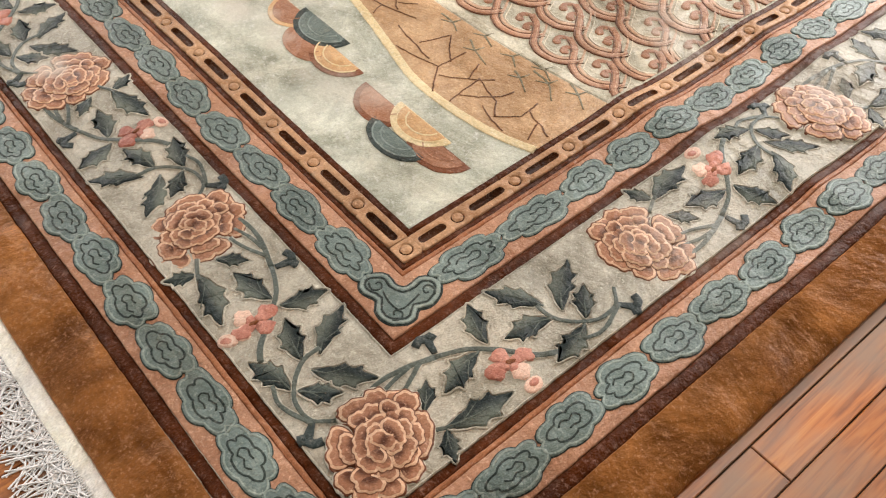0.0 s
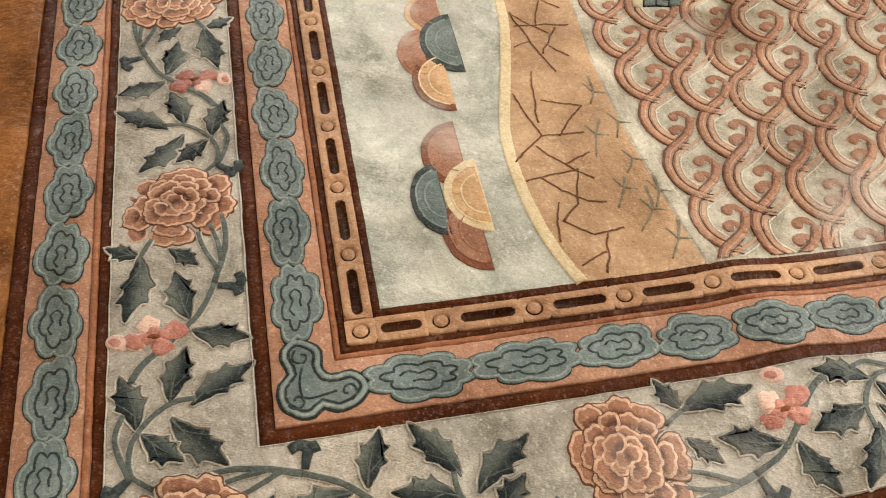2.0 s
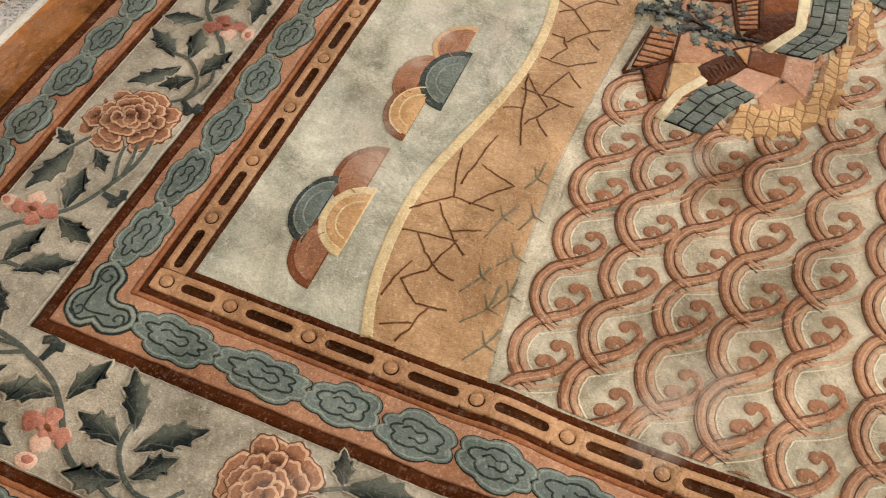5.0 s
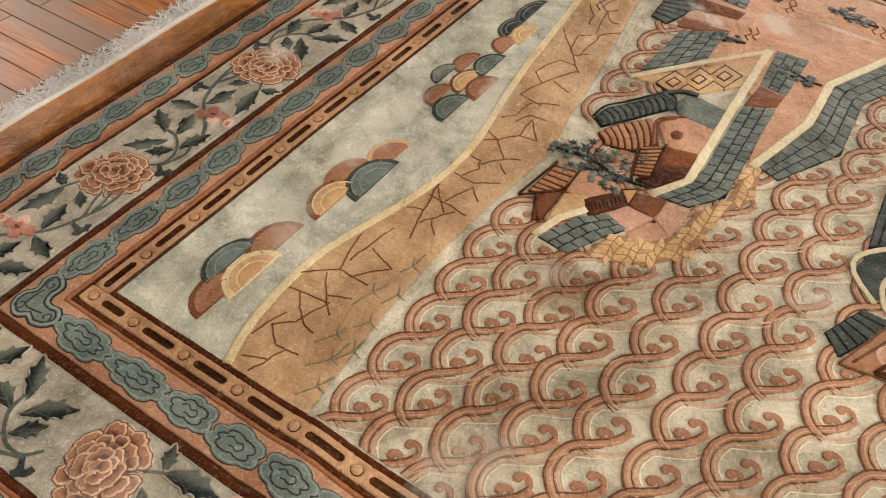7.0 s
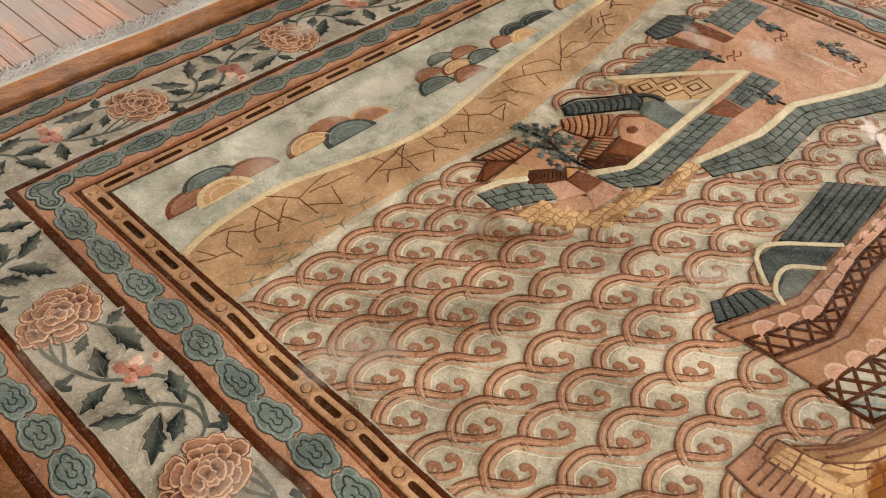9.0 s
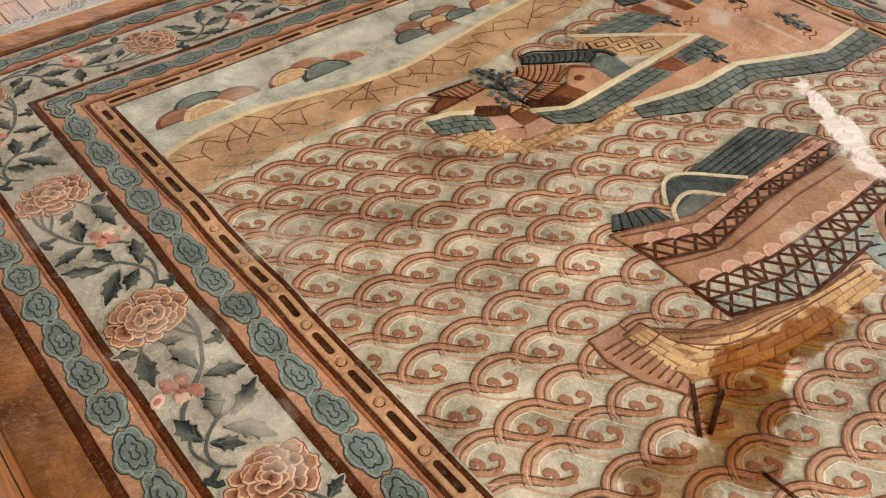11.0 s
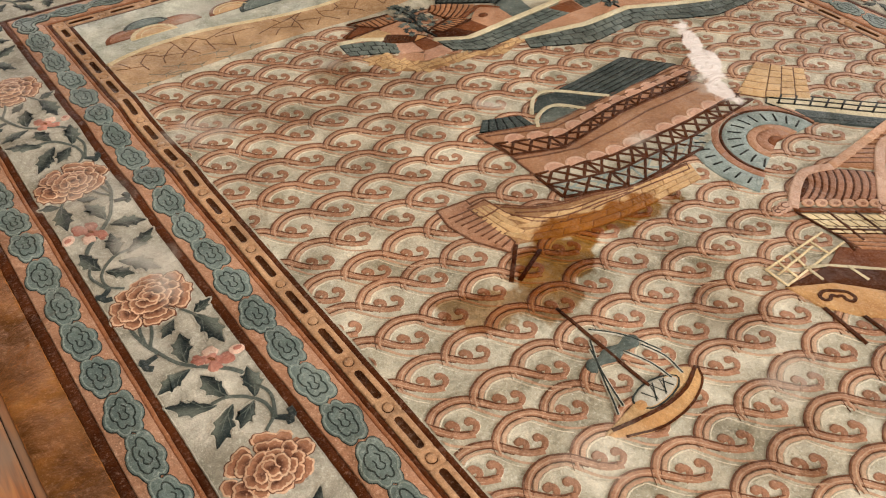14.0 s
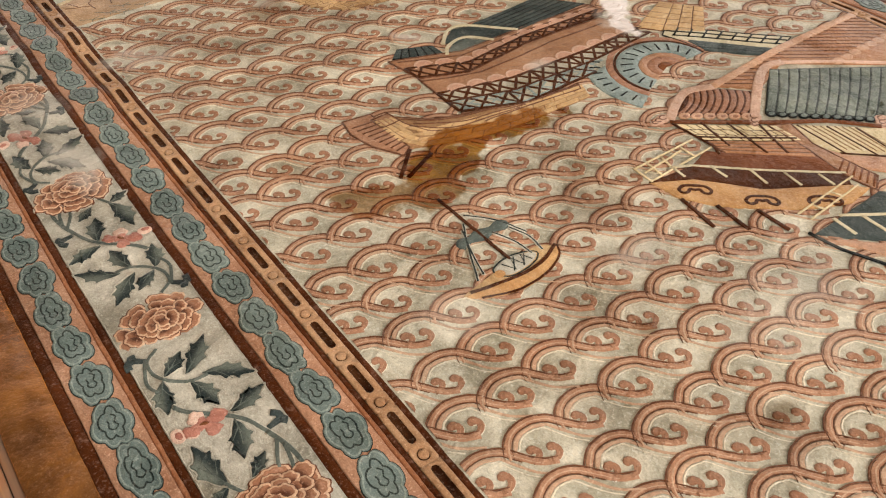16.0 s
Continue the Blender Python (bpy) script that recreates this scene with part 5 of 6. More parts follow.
def tiled(name, top, low, n, mats, parent, h=0.0056, bow=0.0, gap=0.0030, label="", tile="tile"):
    """A roof drawn as raised, slightly curved courses of tiles between its ridge and its eave."""
    roof = piece(name, list(top) + list(low)[::-1], M[mats[0]], h, None, parent, label, wob=0.0006)
    for i in range(n):
        s0, s1 = i / n, (i + 1) / n

        def at(s, t):
            a, b = along_line(top, s), along_line(low, s)
            u = along_line(low, min(1.0, s + 0.02))
            v = along_line(low, max(0.0, s - 0.02))
            d = math.hypot(u[0] - v[0], u[1] - v[1]) or 1.0
            k = bow * 4 * t * (1 - t)
            q = lerp(a, b, t)
            return (q[0] + (u[0] - v[0]) / d * k, q[1] + (u[1] - v[1]) / d * k)

        left = [at(s0, t) for t in np.linspace(0.02, 0.98, 7)]
        right = [at(s1, t) for t in np.linspace(0.02, 0.98, 7)]
        p = Pad()
        p.slab(inset(ccw(left + right[::-1]), gap * 0.38), 0.0016, 0.0028, h, 0)
        part(tile, p, [M[mats[1]]], roof)
    return roof


gate = new("gate_house", None)
gate.parent = rug
gate["label"] = "small gate house with brown fretted roof"
piece("wall", [(0.723, -0.549), (0.745, -0.597), (0.693, -0.611), (0.630, -0.560)], M["yellow"], 0.0055, None, gate)
piece("wall", [(0.808, -0.520), (0.816, -0.628), (0.795, -0.647), (0.739, -0.599), (0.727, -0.549)], M["plaza"], 0.0056, None, gate)
piece("side_roof", [(0.684, -0.503), (0.727, -0.546), (0.696, -0.549), (0.626, -0.551), (0.612, -0.536)], M["maroon"], 0.0062, M["brown"], gate)
tiled("roof", [(0.682, -0.482), (0.800, -0.490)], [(0.690, -0.508), (0.735, -0.546), (0.813, -0.542)], 7, ("brown", "rooforange"), gate, 0.0060, 0.0, 0.0058, tile="slat")
lines("roof_edge", [[(0.660, -0.474), (0.690, -0.506), (0.730, -0.548), (0.815, -0.543)], [(0.664, -0.473), (0.800, -0.489)], [(0.686, -0.504), (0.650, -0.522), (0.616, -0.548)]], 0.0060, 0.0066, M["brown"], gate)
piece("fence", [(0.727, -0.590), (0.804, -0.645), (0.764, -0.678), (0.688, -0.625)], M["brown"], 0.0062, None, gate)
for i in range(8):
    a, b = lerp((0.728, -0.603), (0.788, -0.646), (i + 0.12) / 8), lerp((0.728, -0.603), (0.788, -0.646), (i + 0.80) / 8)
    c, d = lerp((0.703, -0.625), (0.762, -0.667), (i + 0.80) / 8), lerp((0.703, -0.625), (0.762, -0.667), (i + 0.12) / 8)
    piece("fret", [a, b, c, d] if i % 2 else [lerp(a, d, 0.3), lerp(b, c, 0.3), c, d], M["rooforange"], 0.0072, None, gate, wob=0.0)
piece("yellow_step", [(0.800, -0.644), (0.824, -0.674), (0.767, -0.677)], M["gold"], 0.0060, M["brown"], gate)

temple = new("temple", None)
temple.parent = rug
temple["label"] = "temple with slate and orange tiled roofs"
piece("side_wall", [(1.135, -0.605), (1.182, -0.620), (1.196, -0.650), (1.182, -0.728), (1.094, -0.735), (1.094, -0.650)], M["brick"], 0.0054, None, temple, "grey-green side wall")
piece("front_wall", [(1.053, -0.606), (1.105, -0.652), (1.102, -0.735), (0.998, -0.735), (0.985, -0.660)], M["plaza"], 0.0058, None, temple)
piece("door", [(0.988, -0.664), (1.006, -0.730), (0.957, -0.738), (0.915, -0.674)], M["maroon"], 0.0060, None, temple)
piece("door", [(0.917, -0.672), (0.960, -0.738), (0.911, -0.744), (0.844, -0.697), (0.848, -0.652)], M["brown"], 0.0061, None, temple)
pad = Pad()
pad.slab(oval(1.034, -0.664, 0.018, 0.015, 20), 0.0068, 0.002, 0, 0)
part("round_window", pad, [M["maroon"]], temple)
tiled("upper_roof", [(0.985, -0.480), (1.038, -0.487), (1.089, -0.526), (1.165, -0.575)], [(0.962, -0.510), (1.035, -0.560), (1.115, -0.614)], 11, ("joint", "roofdark"), temple, 0.0058, 0.008, 0.0052)
lines("roof_edge", [[(1.108, -0.616), (1.150, -0.600), (1.162, -0.575), (1.195, -0.610), (1.200, -0.645)]], 0.014, 0.0062, M["roofdark"], temple, "", True, 0.003)
lines("roof_line", [[(1.116, -0.622), (1.158, -0.606), (1.172, -0.590), (1.190, -0.615), (1.193, -0.645)], [(0.985, -0.477), (1.038, -0.483), (1.090, -0.521), (1.165, -0.570)]], 0.0052, 0.0076, M["joint"], temple, "", True)
tiled("lower_roof", [(0.940, -0.512), (0.992, -0.534), (1.060, -0.590)], [(0.908, -0.545), (0.928, -0.612), (0.978, -0.640)], 8, ("brown", "rooforange"), temple, 0.0060, 0.007, 0.0050)
lines("roof_line", [[(0.966, -0.638), (1.010, -0.618), (1.056, -0.604), (1.085, -0.625), (1.106, -0.655)], [(0.972, -0.646), (1.016, -0.626), (1.058, -0.614), (1.090, -0.640)]], 0.0058, 0.0070, M["maroon"], temple, "", True)
tiled("porch_roof", [(0.950, -0.614), (0.858, -0.640)], [(0.990, -0.657), (0.872, -0.678)], 8, ("brown", "rooforange"), temple, 0.0064, 0.0, 0.0062, tile="slat")
lines("roof_line", [[(0.950, -0.612), (0.855, -0.640), (0.835, -0.652)], [(0.992, -0.659), (0.872, -0.680), (0.845, -0.655)]], 0.0058, 0.0072, M["brown"], temple)

LATTICE = [(1.180, -0.484), (1.250, -0.548), (1.332, -0.628), (1.426, -0.712), (1.302, -0.724), (1.205, -0.640), (1.185, -0.576)]
screen = piece("lattice_screen", LATTICE, M["yellow"], 0.0056, None, rug, "yellow diamond lattice screen")
for i, t in enumerate((0.02, 0.36, 0.70)):
    c = lerp((1.212, -0.570), (1.345, -0.706), t)
    for k, mt in ((0.052, "brown"), (0.0460, "yellow"), (0.026, "brown"), (0.020, "dtan")):
        d = [(c[0] + k * 1.00, c[1] + k * 0.35), (c[0] + k * 0.55, c[1] - k * 0.80), (c[0] - k * 0.95, c[1] - k * 0.40), (c[0] - k * 0.55, c[1] + k * 0.80)]
        piece("diamond", d, M[mt], 0.0060 + (0.046 - k) * 0.05, None, screen, wob=0.0)
lines("wall_coping", [[(1.176, -0.474), (1.332, -0.600), (1.462, -0.712)]], 0.016, 0.0052, M["cream"], rug, "cream coping line", False, 0.002)
piece("terrace", [(1.444, -0.477), (1.487, -0.473), (1.500, -0.606), (1.462, -0.596)], M["maroon"], 0.0056, None, rug, "maroon terrace slab")
piece("terrace", [(1.492, -0.472), (1.537, -0.476), (1.552, -0.600), (1.504, -0.606)], M["pink"], 0.0056, None, rug, "pink terrace slab")
piece("terrace", [(1.541, -0.472), (1.605, -0.471), (1.606, -0.604), (1.556, -0.600)], M["maroon"], 0.0060, None, rug, "maroon terrace slab")
tiled("tower_roof", [(1.452, -0.400), (1.581, -0.393)], [(1.437, -0.450), (1.542, -0.488), (1.630, -0.458)], 7, ("joint", "roofdark"), rug, 0.0060, 0.0, 0.0046, "slate tower roof")


def little_tree(x, y, angle, length, parent=rug, clumps=26, seed=1):
    """A windblown pine drawn in dark pile: a bough and many small ragged clumps."""
    rng = random.Random(seed)
    tree = new("pine", None)
    tree.parent = parent
    tree["label"] = "dark green windswept pine"
    ca, sa = math.cos(angle), math.sin(angle)
    at = lambda u, v: (x + ca * u - sa * v, y + sa * u + ca * v)
    lines("bough", [[at(0, 0), at(0.3 * length, 0.04 * length), at(0.65 * length, -0.02 * length), at(length, 0.05 * length)],
                    [at(0.45 * length, 0.02 * length), at(0.7 * length, 0.18 * length)]], 0.0075, 0.0068, M["joint"], tree, "", True, 0.0018)
    for i in range(clumps):
        u = rng.uniform(0.2, 1.05) * length
        v = rng.gauss(0, 0.16) * length * (1.2 - 0.6 * u / length)
        cx, cy = at(u, v)
        r = rng.uniform(0.0060, 0.0105)
        turn = rng.uniform(0, 1.2)
        pts = [(cx + r * (1.5 if a % 2 else 0.68) * rng.uniform(0.8, 1.15) * math.cos(turn + a * math.pi / 5), cy + r * (1.5 if a % 2 else 0.68) * rng.uniform(0.8, 1.15) * math.sin(turn + a * math.pi / 5)) for a in range(10)]
        p = Pad()
        p.slab(pts, 0.0022, 0.002, 0.0066 + 0.0004 * (i % 3), 0)
        part("foliage", p, [M["leafdark"] if i % 2 else M["brick"]], tree)


little_tree(0.840, -0.690, math.radians(88), 0.225, clumps=60, seed=2)
little_tree(1.747, -0.680, math.radians(96), 0.085, clumps=16, seed=3)
little_tree(1.750, -0.910, math.radians(84), 0.125, clumps=22, seed=4)
little_tree(1.468, -0.655, math.radians(100), 0.080, clumps=16, seed=5)
little_tree(1.407, -0.872, math.radians(84), 0.110, clumps=20, seed=6)
for x, y in ((1.515, -0.645), (1.526, -0.660), (1.703, -0.684), (1.722, -0.692), (1.742, -0.902), (1.735, -0.925)):
    lines("ripple", [[(x - 0.030, y - 0.010), (x - 0.014, y + 0.004), (x + 0.004, y - 0.006), (x + 0.026, y + 0.008)]], 0.0045, 0.0046, M["maroon"], rug, "", True)

# ---- the river boat
boat = new("river_boat", None)
boat.parent = rug
boat["label"] = "two-decked river boat with slate roofs and brown trusses"
tiled("cabin_roof", [(0.926, -1.122), (0.960, -1.165), (1.015, -1.236)], [(1.192, -1.098), (1.240, -1.155), (1.290, -1.216)], 7, ("joint", "roofdark"), boat, 0.0056, 0.0, 0.0042, tile="rib")
piece("fore_roof", [(0.800, -1.165), (0.862, -1.118), (0.915, -1.128), (1.015, -1.235), (0.916, -1.236), (0.873, -1.182), (0.815, -1.195)], M["roofdark"], 0.0058, None, boat)
lines("roof_trim", [[(0.792, -1.175), (0.850, -1.118), (0.912, -1.122), (1.018, -1.228)], [(0.768, -1.228), (0.800, -1.190), (0.868, -1.178), (0.925, -1.236)]], 0.011, 0.0058, M["cream"], boat, "", True, 0.002)
tiled("fore_roof", [(0.672, -1.120), (0.766, -1.160)], [(0.630, -1.160), (0.683, -1.186), (0.768, -1.222)], 6, ("joint", "roofdark"), boat, 0.0056, 0.0, 0.0042, tile="rib")
piece("arch", [(0.767, -1.225), (0.808, -1.192), (0.868, -1.184), (0.913, -1.234), (0.852, -1.243), (0.791, -1.238)], M["brick"], 0.0060, None, boat)
DECK1 = [(0.618, -1.164), (0.814, -1.234), (1.038, -1.225), (1.291, -1.232), (1.300, -1.290), (0.983, -1.300), (0.761, -1.336), (0.635, -1.284)]
piece("upper_deck", DECK1, M["deck"], 0.0062, M["wavedark"], boat)
DECK2 = [(0.633, -1.286), (0.763, -1.338), (0.980, -1.306), (1.255, -1.312), (1.315, -1.425), (1.101, -1.434), (0.842, -1.424), (0.630, -1.379)]
piece("lower_deck", DECK2, M["deck"], 0.0060, M["wavedark"], boat)
piece("hull_side", [(0.630, -1.379), (0.842, -1.424), (1.101, -1.434), (1.300, -1.433), (1.311, -1.472), (1.037, -1.540), (0.793, -1.548), (0.629, -1.479)], M["sea"], 0.0056, None, boat, "pale panels behind the truss")


def truss(name, up, lo, n, width, mat, parent, z):
    paths = [up, lo]
    for i in range(n):
        a, b = along_line(up, i / n), along_line(up, (i + 1) / n)
        c, d = along_line(lo, i / n), along_line(lo, (i + 1) / n)
        paths += [[a, d], [c, b]] + ([[a, c]] if i % 3 == 0 else [])
    return lines(name, paths, width, z, M[mat], parent)


truss("upper_rail", [(0.632, -1.222), (0.794, -1.294), (0.998, -1.268), (1.287, -1.270)], [(0.636, -1.280), (0.761, -1.334), (0.980, -1.304), (1.280, -1.300)], 14, 0.0080, "brown", boat, 0.0066)
truss("lower_rail", [(0.630, -1.377), (0.832, -1.429), (1.101, -1.434), (1.300, -1.422)], [(0.628, -1.425), (0.803, -1.482), (1.056, -1.488), (1.311, -1.466)], 15, 0.0084, "brown", boat, 0.0066)
truss("hull_truss", [(0.628, -1.425), (0.803, -1.482), (1.050, -1.488)], [(0.629, -1.479), (0.793, -1.547), (1.037, -1.536)], 8, 0.0084, "brown", boat, 0.0062)
truss("teal_brace", [(0.640, -1.432), (0.803, -1.488), (1.040, -1.494)], [(0.640, -1.474), (0.793, -1.540), (1.030, -1.530)], 6, 0.0058, "teal", boat, 0.0060)
for up in ([(0.660, -1.232), (0.794, -1.292), (0.998, -1.266), (1.287, -1.268)], [(0.660, -1.386), (0.832, -1.427), (1.101, -1.432), (1.285, -1.424)]):
    for i in range(11):
        cx, cy = along_line(up, (i + 0.45) / 11)
        half = [(math.cos(radians(a)), math.sin(radians(a))) for a in range(0, 181, 12)]
        pad = Pad()
        pad.slab([(cx + 0.029 * c, cy + 0.033 * q) for c, q in half], 0.0018, 0.003, 0.0062, 1)
        pad.slab([(cx + 0.024 * c, cy + 0.026 * q) for c, q in half], 0.0026, 0.003, 0.0062, 0)
        part("awning", pad, [M["pink"], M["awning"]], boat)
bricked("hull", [(0.475, -1.400), (0.495, -1.490), (0.617, -1.515), (0.744, -1.540), (0.961, -1.562)], [(0.424, -1.390), (0.432, -1.538), (0.570, -1.592), (0.709, -1.618), (0.940, -1.618)], 4, 9, "yellow planked hull", boat, 0.0054, ("pathjoint", "yellow"), 0.0020, "plank")
piece("bow_block", [(0.424, -1.384), (0.475, -1.380), (0.483, -1.425), (0.428, -1.430)], M["deck"], 0.0066, M["wavedark"], boat)
piece("bow", [(0.362, -1.350), (0.438, -1.357), (0.437, -1.536), (0.408, -1.556), (0.367, -1.483), (0.352, -1.408)], M["wave"], 0.0054, M["wavedark"], boat)
lines("bow_slats", [[lerp((0.365, -1.38), (0.405, -1.54), t), lerp((0.434, -1.385), (0.436, -1.53), t)] for t in np.linspace(0.05, 0.95, 9)], 0.0042, 0.0056, M["wavedark"], boat)
piece("hull_rim", [(0.480, -1.405), (0.546, -1.464), (0.620, -1.492), (0.700, -1.512), (0.793, -1.546), (0.955, -1.556), (0.942, -1.578), (0.771, -1.560), (0.672, -1.552), (0.574, -1.547), (0.515, -1.504), (0.484, -1.445)], M["pathjoint"], 0.0060, M["wavedark"], boat, "tan gunwale")
lines("gunwale", [[(0.487, -1.424), (0.546, -1.470), (0.620, -1.500), (0.689, -1.516), (0.784, -1.548), (0.950, -1.562)], [(0.500, -1.458), (0.555, -1.490), (0.616, -1.522), (0.690, -1.534), (0.780, -1.553)],
                  [(0.492, -1.462), (0.540, -1.508), (0.590, -1.532), (0.672, -1.543), (0.760, -1.555)]], 0.0046, 0.0064, M["wavedark"], boat, "", True)
lines("deck_line", [[(0.633, -1.184), (0.720, -1.222), (0.800, -1.254), (1.039, -1.248), (1.288, -1.246)], [(0.632, -1.302), (0.703, -1.331), (0.785, -1.356), (0.935, -1.350), (1.040, -1.340), (1.235, -1.344)]], 0.0050, 0.0066, M["wavedark"], boat)
lines("stem_post", [[(0.433, -1.543), (0.350, -1.628)], [(0.465, -1.586), (0.368, -1.634)]], 0.010, 0.0050, M["brown"], boat)


# paddle wheel drum
def sector(cx, cy, r0, r1, a0, a1, sy=1.0):
    k = 22
    out = [(cx + r1 * math.cos(radians(a0 + (a1 - a0) * i / k)), cy + sy * r1 * math.sin(radians(a0 + (a1 - a0) * i / k))) for i in range(k + 1)]
    return out + [(cx + r0 * math.cos(radians(a1 + (a0 - a1) * i / k)), cy + sy * r0 * math.sin(radians(a1 + (a0 - a1) * i / k))) for i in range(k + 1)]


wheel = new("paddle_wheel", None)
wheel.parent = rug
wheel["label"] = "teal paddle wheel drum with tan hub"
WX, WY = 1.206, -1.628
for r0, r1, mat, z in ((0.0, 0.022, "maroon", 0.0072), (0.022, 0.052, "dpink", 0.0068), (0.050, 0.074, "plaza", 0.0064), (0.074, 0.136, "teal", 0.0060)):
    pad = Pad()
    pad.slab(sector(WX, WY, max(r0, 0.0005), r1, -2, 205), z, 0.002, 0, 0)
    part("wheel_ring", pad, [M[mat]], wheel)
lines("wheel_rim", [sector(WX, WY, 0.136, 0.138, -2, 205)[:23]], 0.0075, 0.0058, M["brown"], wheel)
for a in range(8, 205, 16):
    lines("spoke", [[(WX + r * math.cos(radians(a + (r - 0.09) * 120)), WY + r * math.sin(radians(a + (r - 0.09) * 120))) for r in (0.088, 0.104, 0.122)]], 0.0050, 0.0060, M["joint"], wheel, "", True)
pad = Pad()
pad.slab(sector(WX, WY, 0.162, 0.222, 130, 208), 0.0056, 0.002, 0, 0)
part("fender", pad, [M["teal"]], wheel)
pad = Pad()
pad.slab(sector(WX, WY, 0.141, 0.164, 0, 208), 0.0058, 0.003, 0, 0)
part("fender_band", pad, [M["dpink"]], wheel)
for a in range(136, 206, 9):
    lines("spoke", [[(WX + r * math.cos(radians(a)), WY + r * math.sin(radians(a))) for r in (0.178, 0.206)]], 0.0050, 0.0056, M["joint"], wheel)

bricked("tower", [(1.300, -1.420), (1.475, -1.340)], [(1.345, -1.480), (1.500, -1.375)], 1, 5, "yellow striped tower", rug, 0.0052, ("wavedark", "yellow"))
bricked("tower", [(1.345, -1.480), (1.500, -1.375)], [(1.440, -1.555), (1.555, -1.446)], 3, 5, "yellow striped tower", rug, 0.0052, ("crack", "yellow"))
bridge = piece("footbridge", [(1.367, -1.470), (1.615, -1.715), (1.510, -1.755), (1.350, -1.600), (1.325, -1.498)], M["cream"], 0.0052, M["joint"], rug, "cream and slate footbridge")
lines("rail", [[(1.350, -1.486), (1.590, -1.722)], [(1.345, -1.515), (1.570, -1.738)]], 0.0060, 0.0058, M["joint"], bridge)
for i in range(8):
    a, b = lerp((1.375, -1.482), (1.61, -1.714), (i + 0.5) / 8), lerp((1.340, -1.515), (1.565, -1.740), (i + 0.2) / 8)
    lines("slat", [[a, b]], 0.0055, 0.0058, M["joint"], bridge)
piece("bridge_deck", [(1.350, -1.565), (1.365, -1.560), (1.525, -1.728), (1.480, -1.752), (1.352, -1.626)], M["roofdark"], 0.0060, None, bridge)

# ---- the lakeside hall
hall = new("lakeside_hall", None)
hall.parent = rug
hall["label"] = "lakeside hall with green tiled roof and gold base"
piece("back_roof", [(1.225, -1.768), (1.538, -1.738), (W, -1.730), (W, -1.870), (1.70, -1.975), (1.471, -1.796), (1.318, -1.850)], M["rooforange"], 0.0050, None, hall)
slats = []
for i in range(20):
    x0 = 1.250 + 0.031 * i
    y0 = -1.770 + 0.045 * (x0 - 1.225)
    x1 = x0 + (y0 + 1.862) / 0.72 if x0 > 1.42 else (y0 + 0.72 * x0 + 1.850 + 0.40 * 1.294) / 1.12
    x1 = min(x1, W)
    slats.append([(x0, y0), (x1, y0 - 0.72 * (x1 - x0))])
lines("back_slats", slats, 0.0042, 0.0050, M["wavedark"], hall)
lines("back_ridge", [[(1.225, -1.770), (1.538, -1.740), (W, -1.735)]], 0.026, 0.0056, M["ridge"], hall, "", False, 0.003)
for i in range(7):
    cx, cy = lerp((1.584, -1.880), (W - 0.02, -1.872), (i + 0.5) / 7)
    pad = Pad()
    pad.slab(oval(cx, cy, 0.020, 0.016, 14), 0.0018, 0.004, 0.0056, 0)
    part("back_tile", pad, [M["ridge"]], hall)
tiled("green_roof", [(1.417, -1.796), (1.545, -1.880), (1.69, -1.982)], [(1.236, -1.932), (1.340, -2.030), (1.450, -2.125)], 12, ("scrolldark", "greenroof"), hall, 0.0060, 0.004, 0.0040)
tiled("side_roof", [(1.150, -1.752), (1.216, -1.770), (1.300, -1.850)], [(1.045, -1.808), (1.120, -1.862), (1.208, -1.922)], 10, ("brown", "roofred"), hall, 0.0056, 0.014, 0.0050)
lines("roof_ridge", [[(1.196, -1.932), (1.294, -1.858), (1.385, -1.798), (1.434, -1.784), (1.475, -1.795)], [(1.018, -1.818), (1.095, -1.769), (1.157, -1.748), (1.225, -1.772)]], 0.026, 0.0060, M["awning"], hall, "", True, 0.0042)
lines("roof_ridge", [[(1.46, -1.786), (1.58, -1.868), (1.71, -1.975)]], 0.014, 0.0058, M["awning"], hall, "", True, 0.003)
for cx, cy, tx, ty in ((1.012, -1.802, 0.974, -1.806), (1.200, -1.928, 1.168, -1.956), (1.445, -2.118, 1.420, -2.142)):
    pad = Pad()
    for n, (t, r) in enumerate(((0.0, 0.021), (0.45, 0.018), (0.85, 0.014))):
        dx, dy = lerp((cx, cy), (tx, ty), t)
        pad.slab(oval(dx, dy, r, r * 0.85, 16), 0.0100 - 0.0006 * n, 0.005, 0, 0)
        pad.ribbon([(dx + r * 0.5 * math.cos(a), dy + r * 0.42 * math.sin(a)) for a in np.linspace(0.4, 5.2, 9)], 0.0034, 0.0010, 0.0100 - 0.0006 * n, 1)
    part("ridge_knob", pad, [M["awning"], M["wavedark"]], hall)
lines("eave", [[(1.014, -1.824), (1.110, -1.893), (1.200, -1.958), (1.328, -2.044), (1.415, -2.138)]], 0.015, 0.0056, M["maroon"], hall, "", False, 0.0022)
for i in range(6):
    cx, cy = lerp((1.050, -1.816), (1.200, -1.926), (i + 0.5) / 6)
    pad = Pad()
    pad.slab(oval(cx, cy, 0.0170, 0.0140, 16), 0.0018, 0.004, 0.0058, 0)
    pad.slab(oval(cx, cy - 0.003, 0.009, 0.007, 10), 0.0024, 0.002, 0.0058, 1)
    part("eave_tile", pad, [M["ridge"], M["roofred"]], hall)
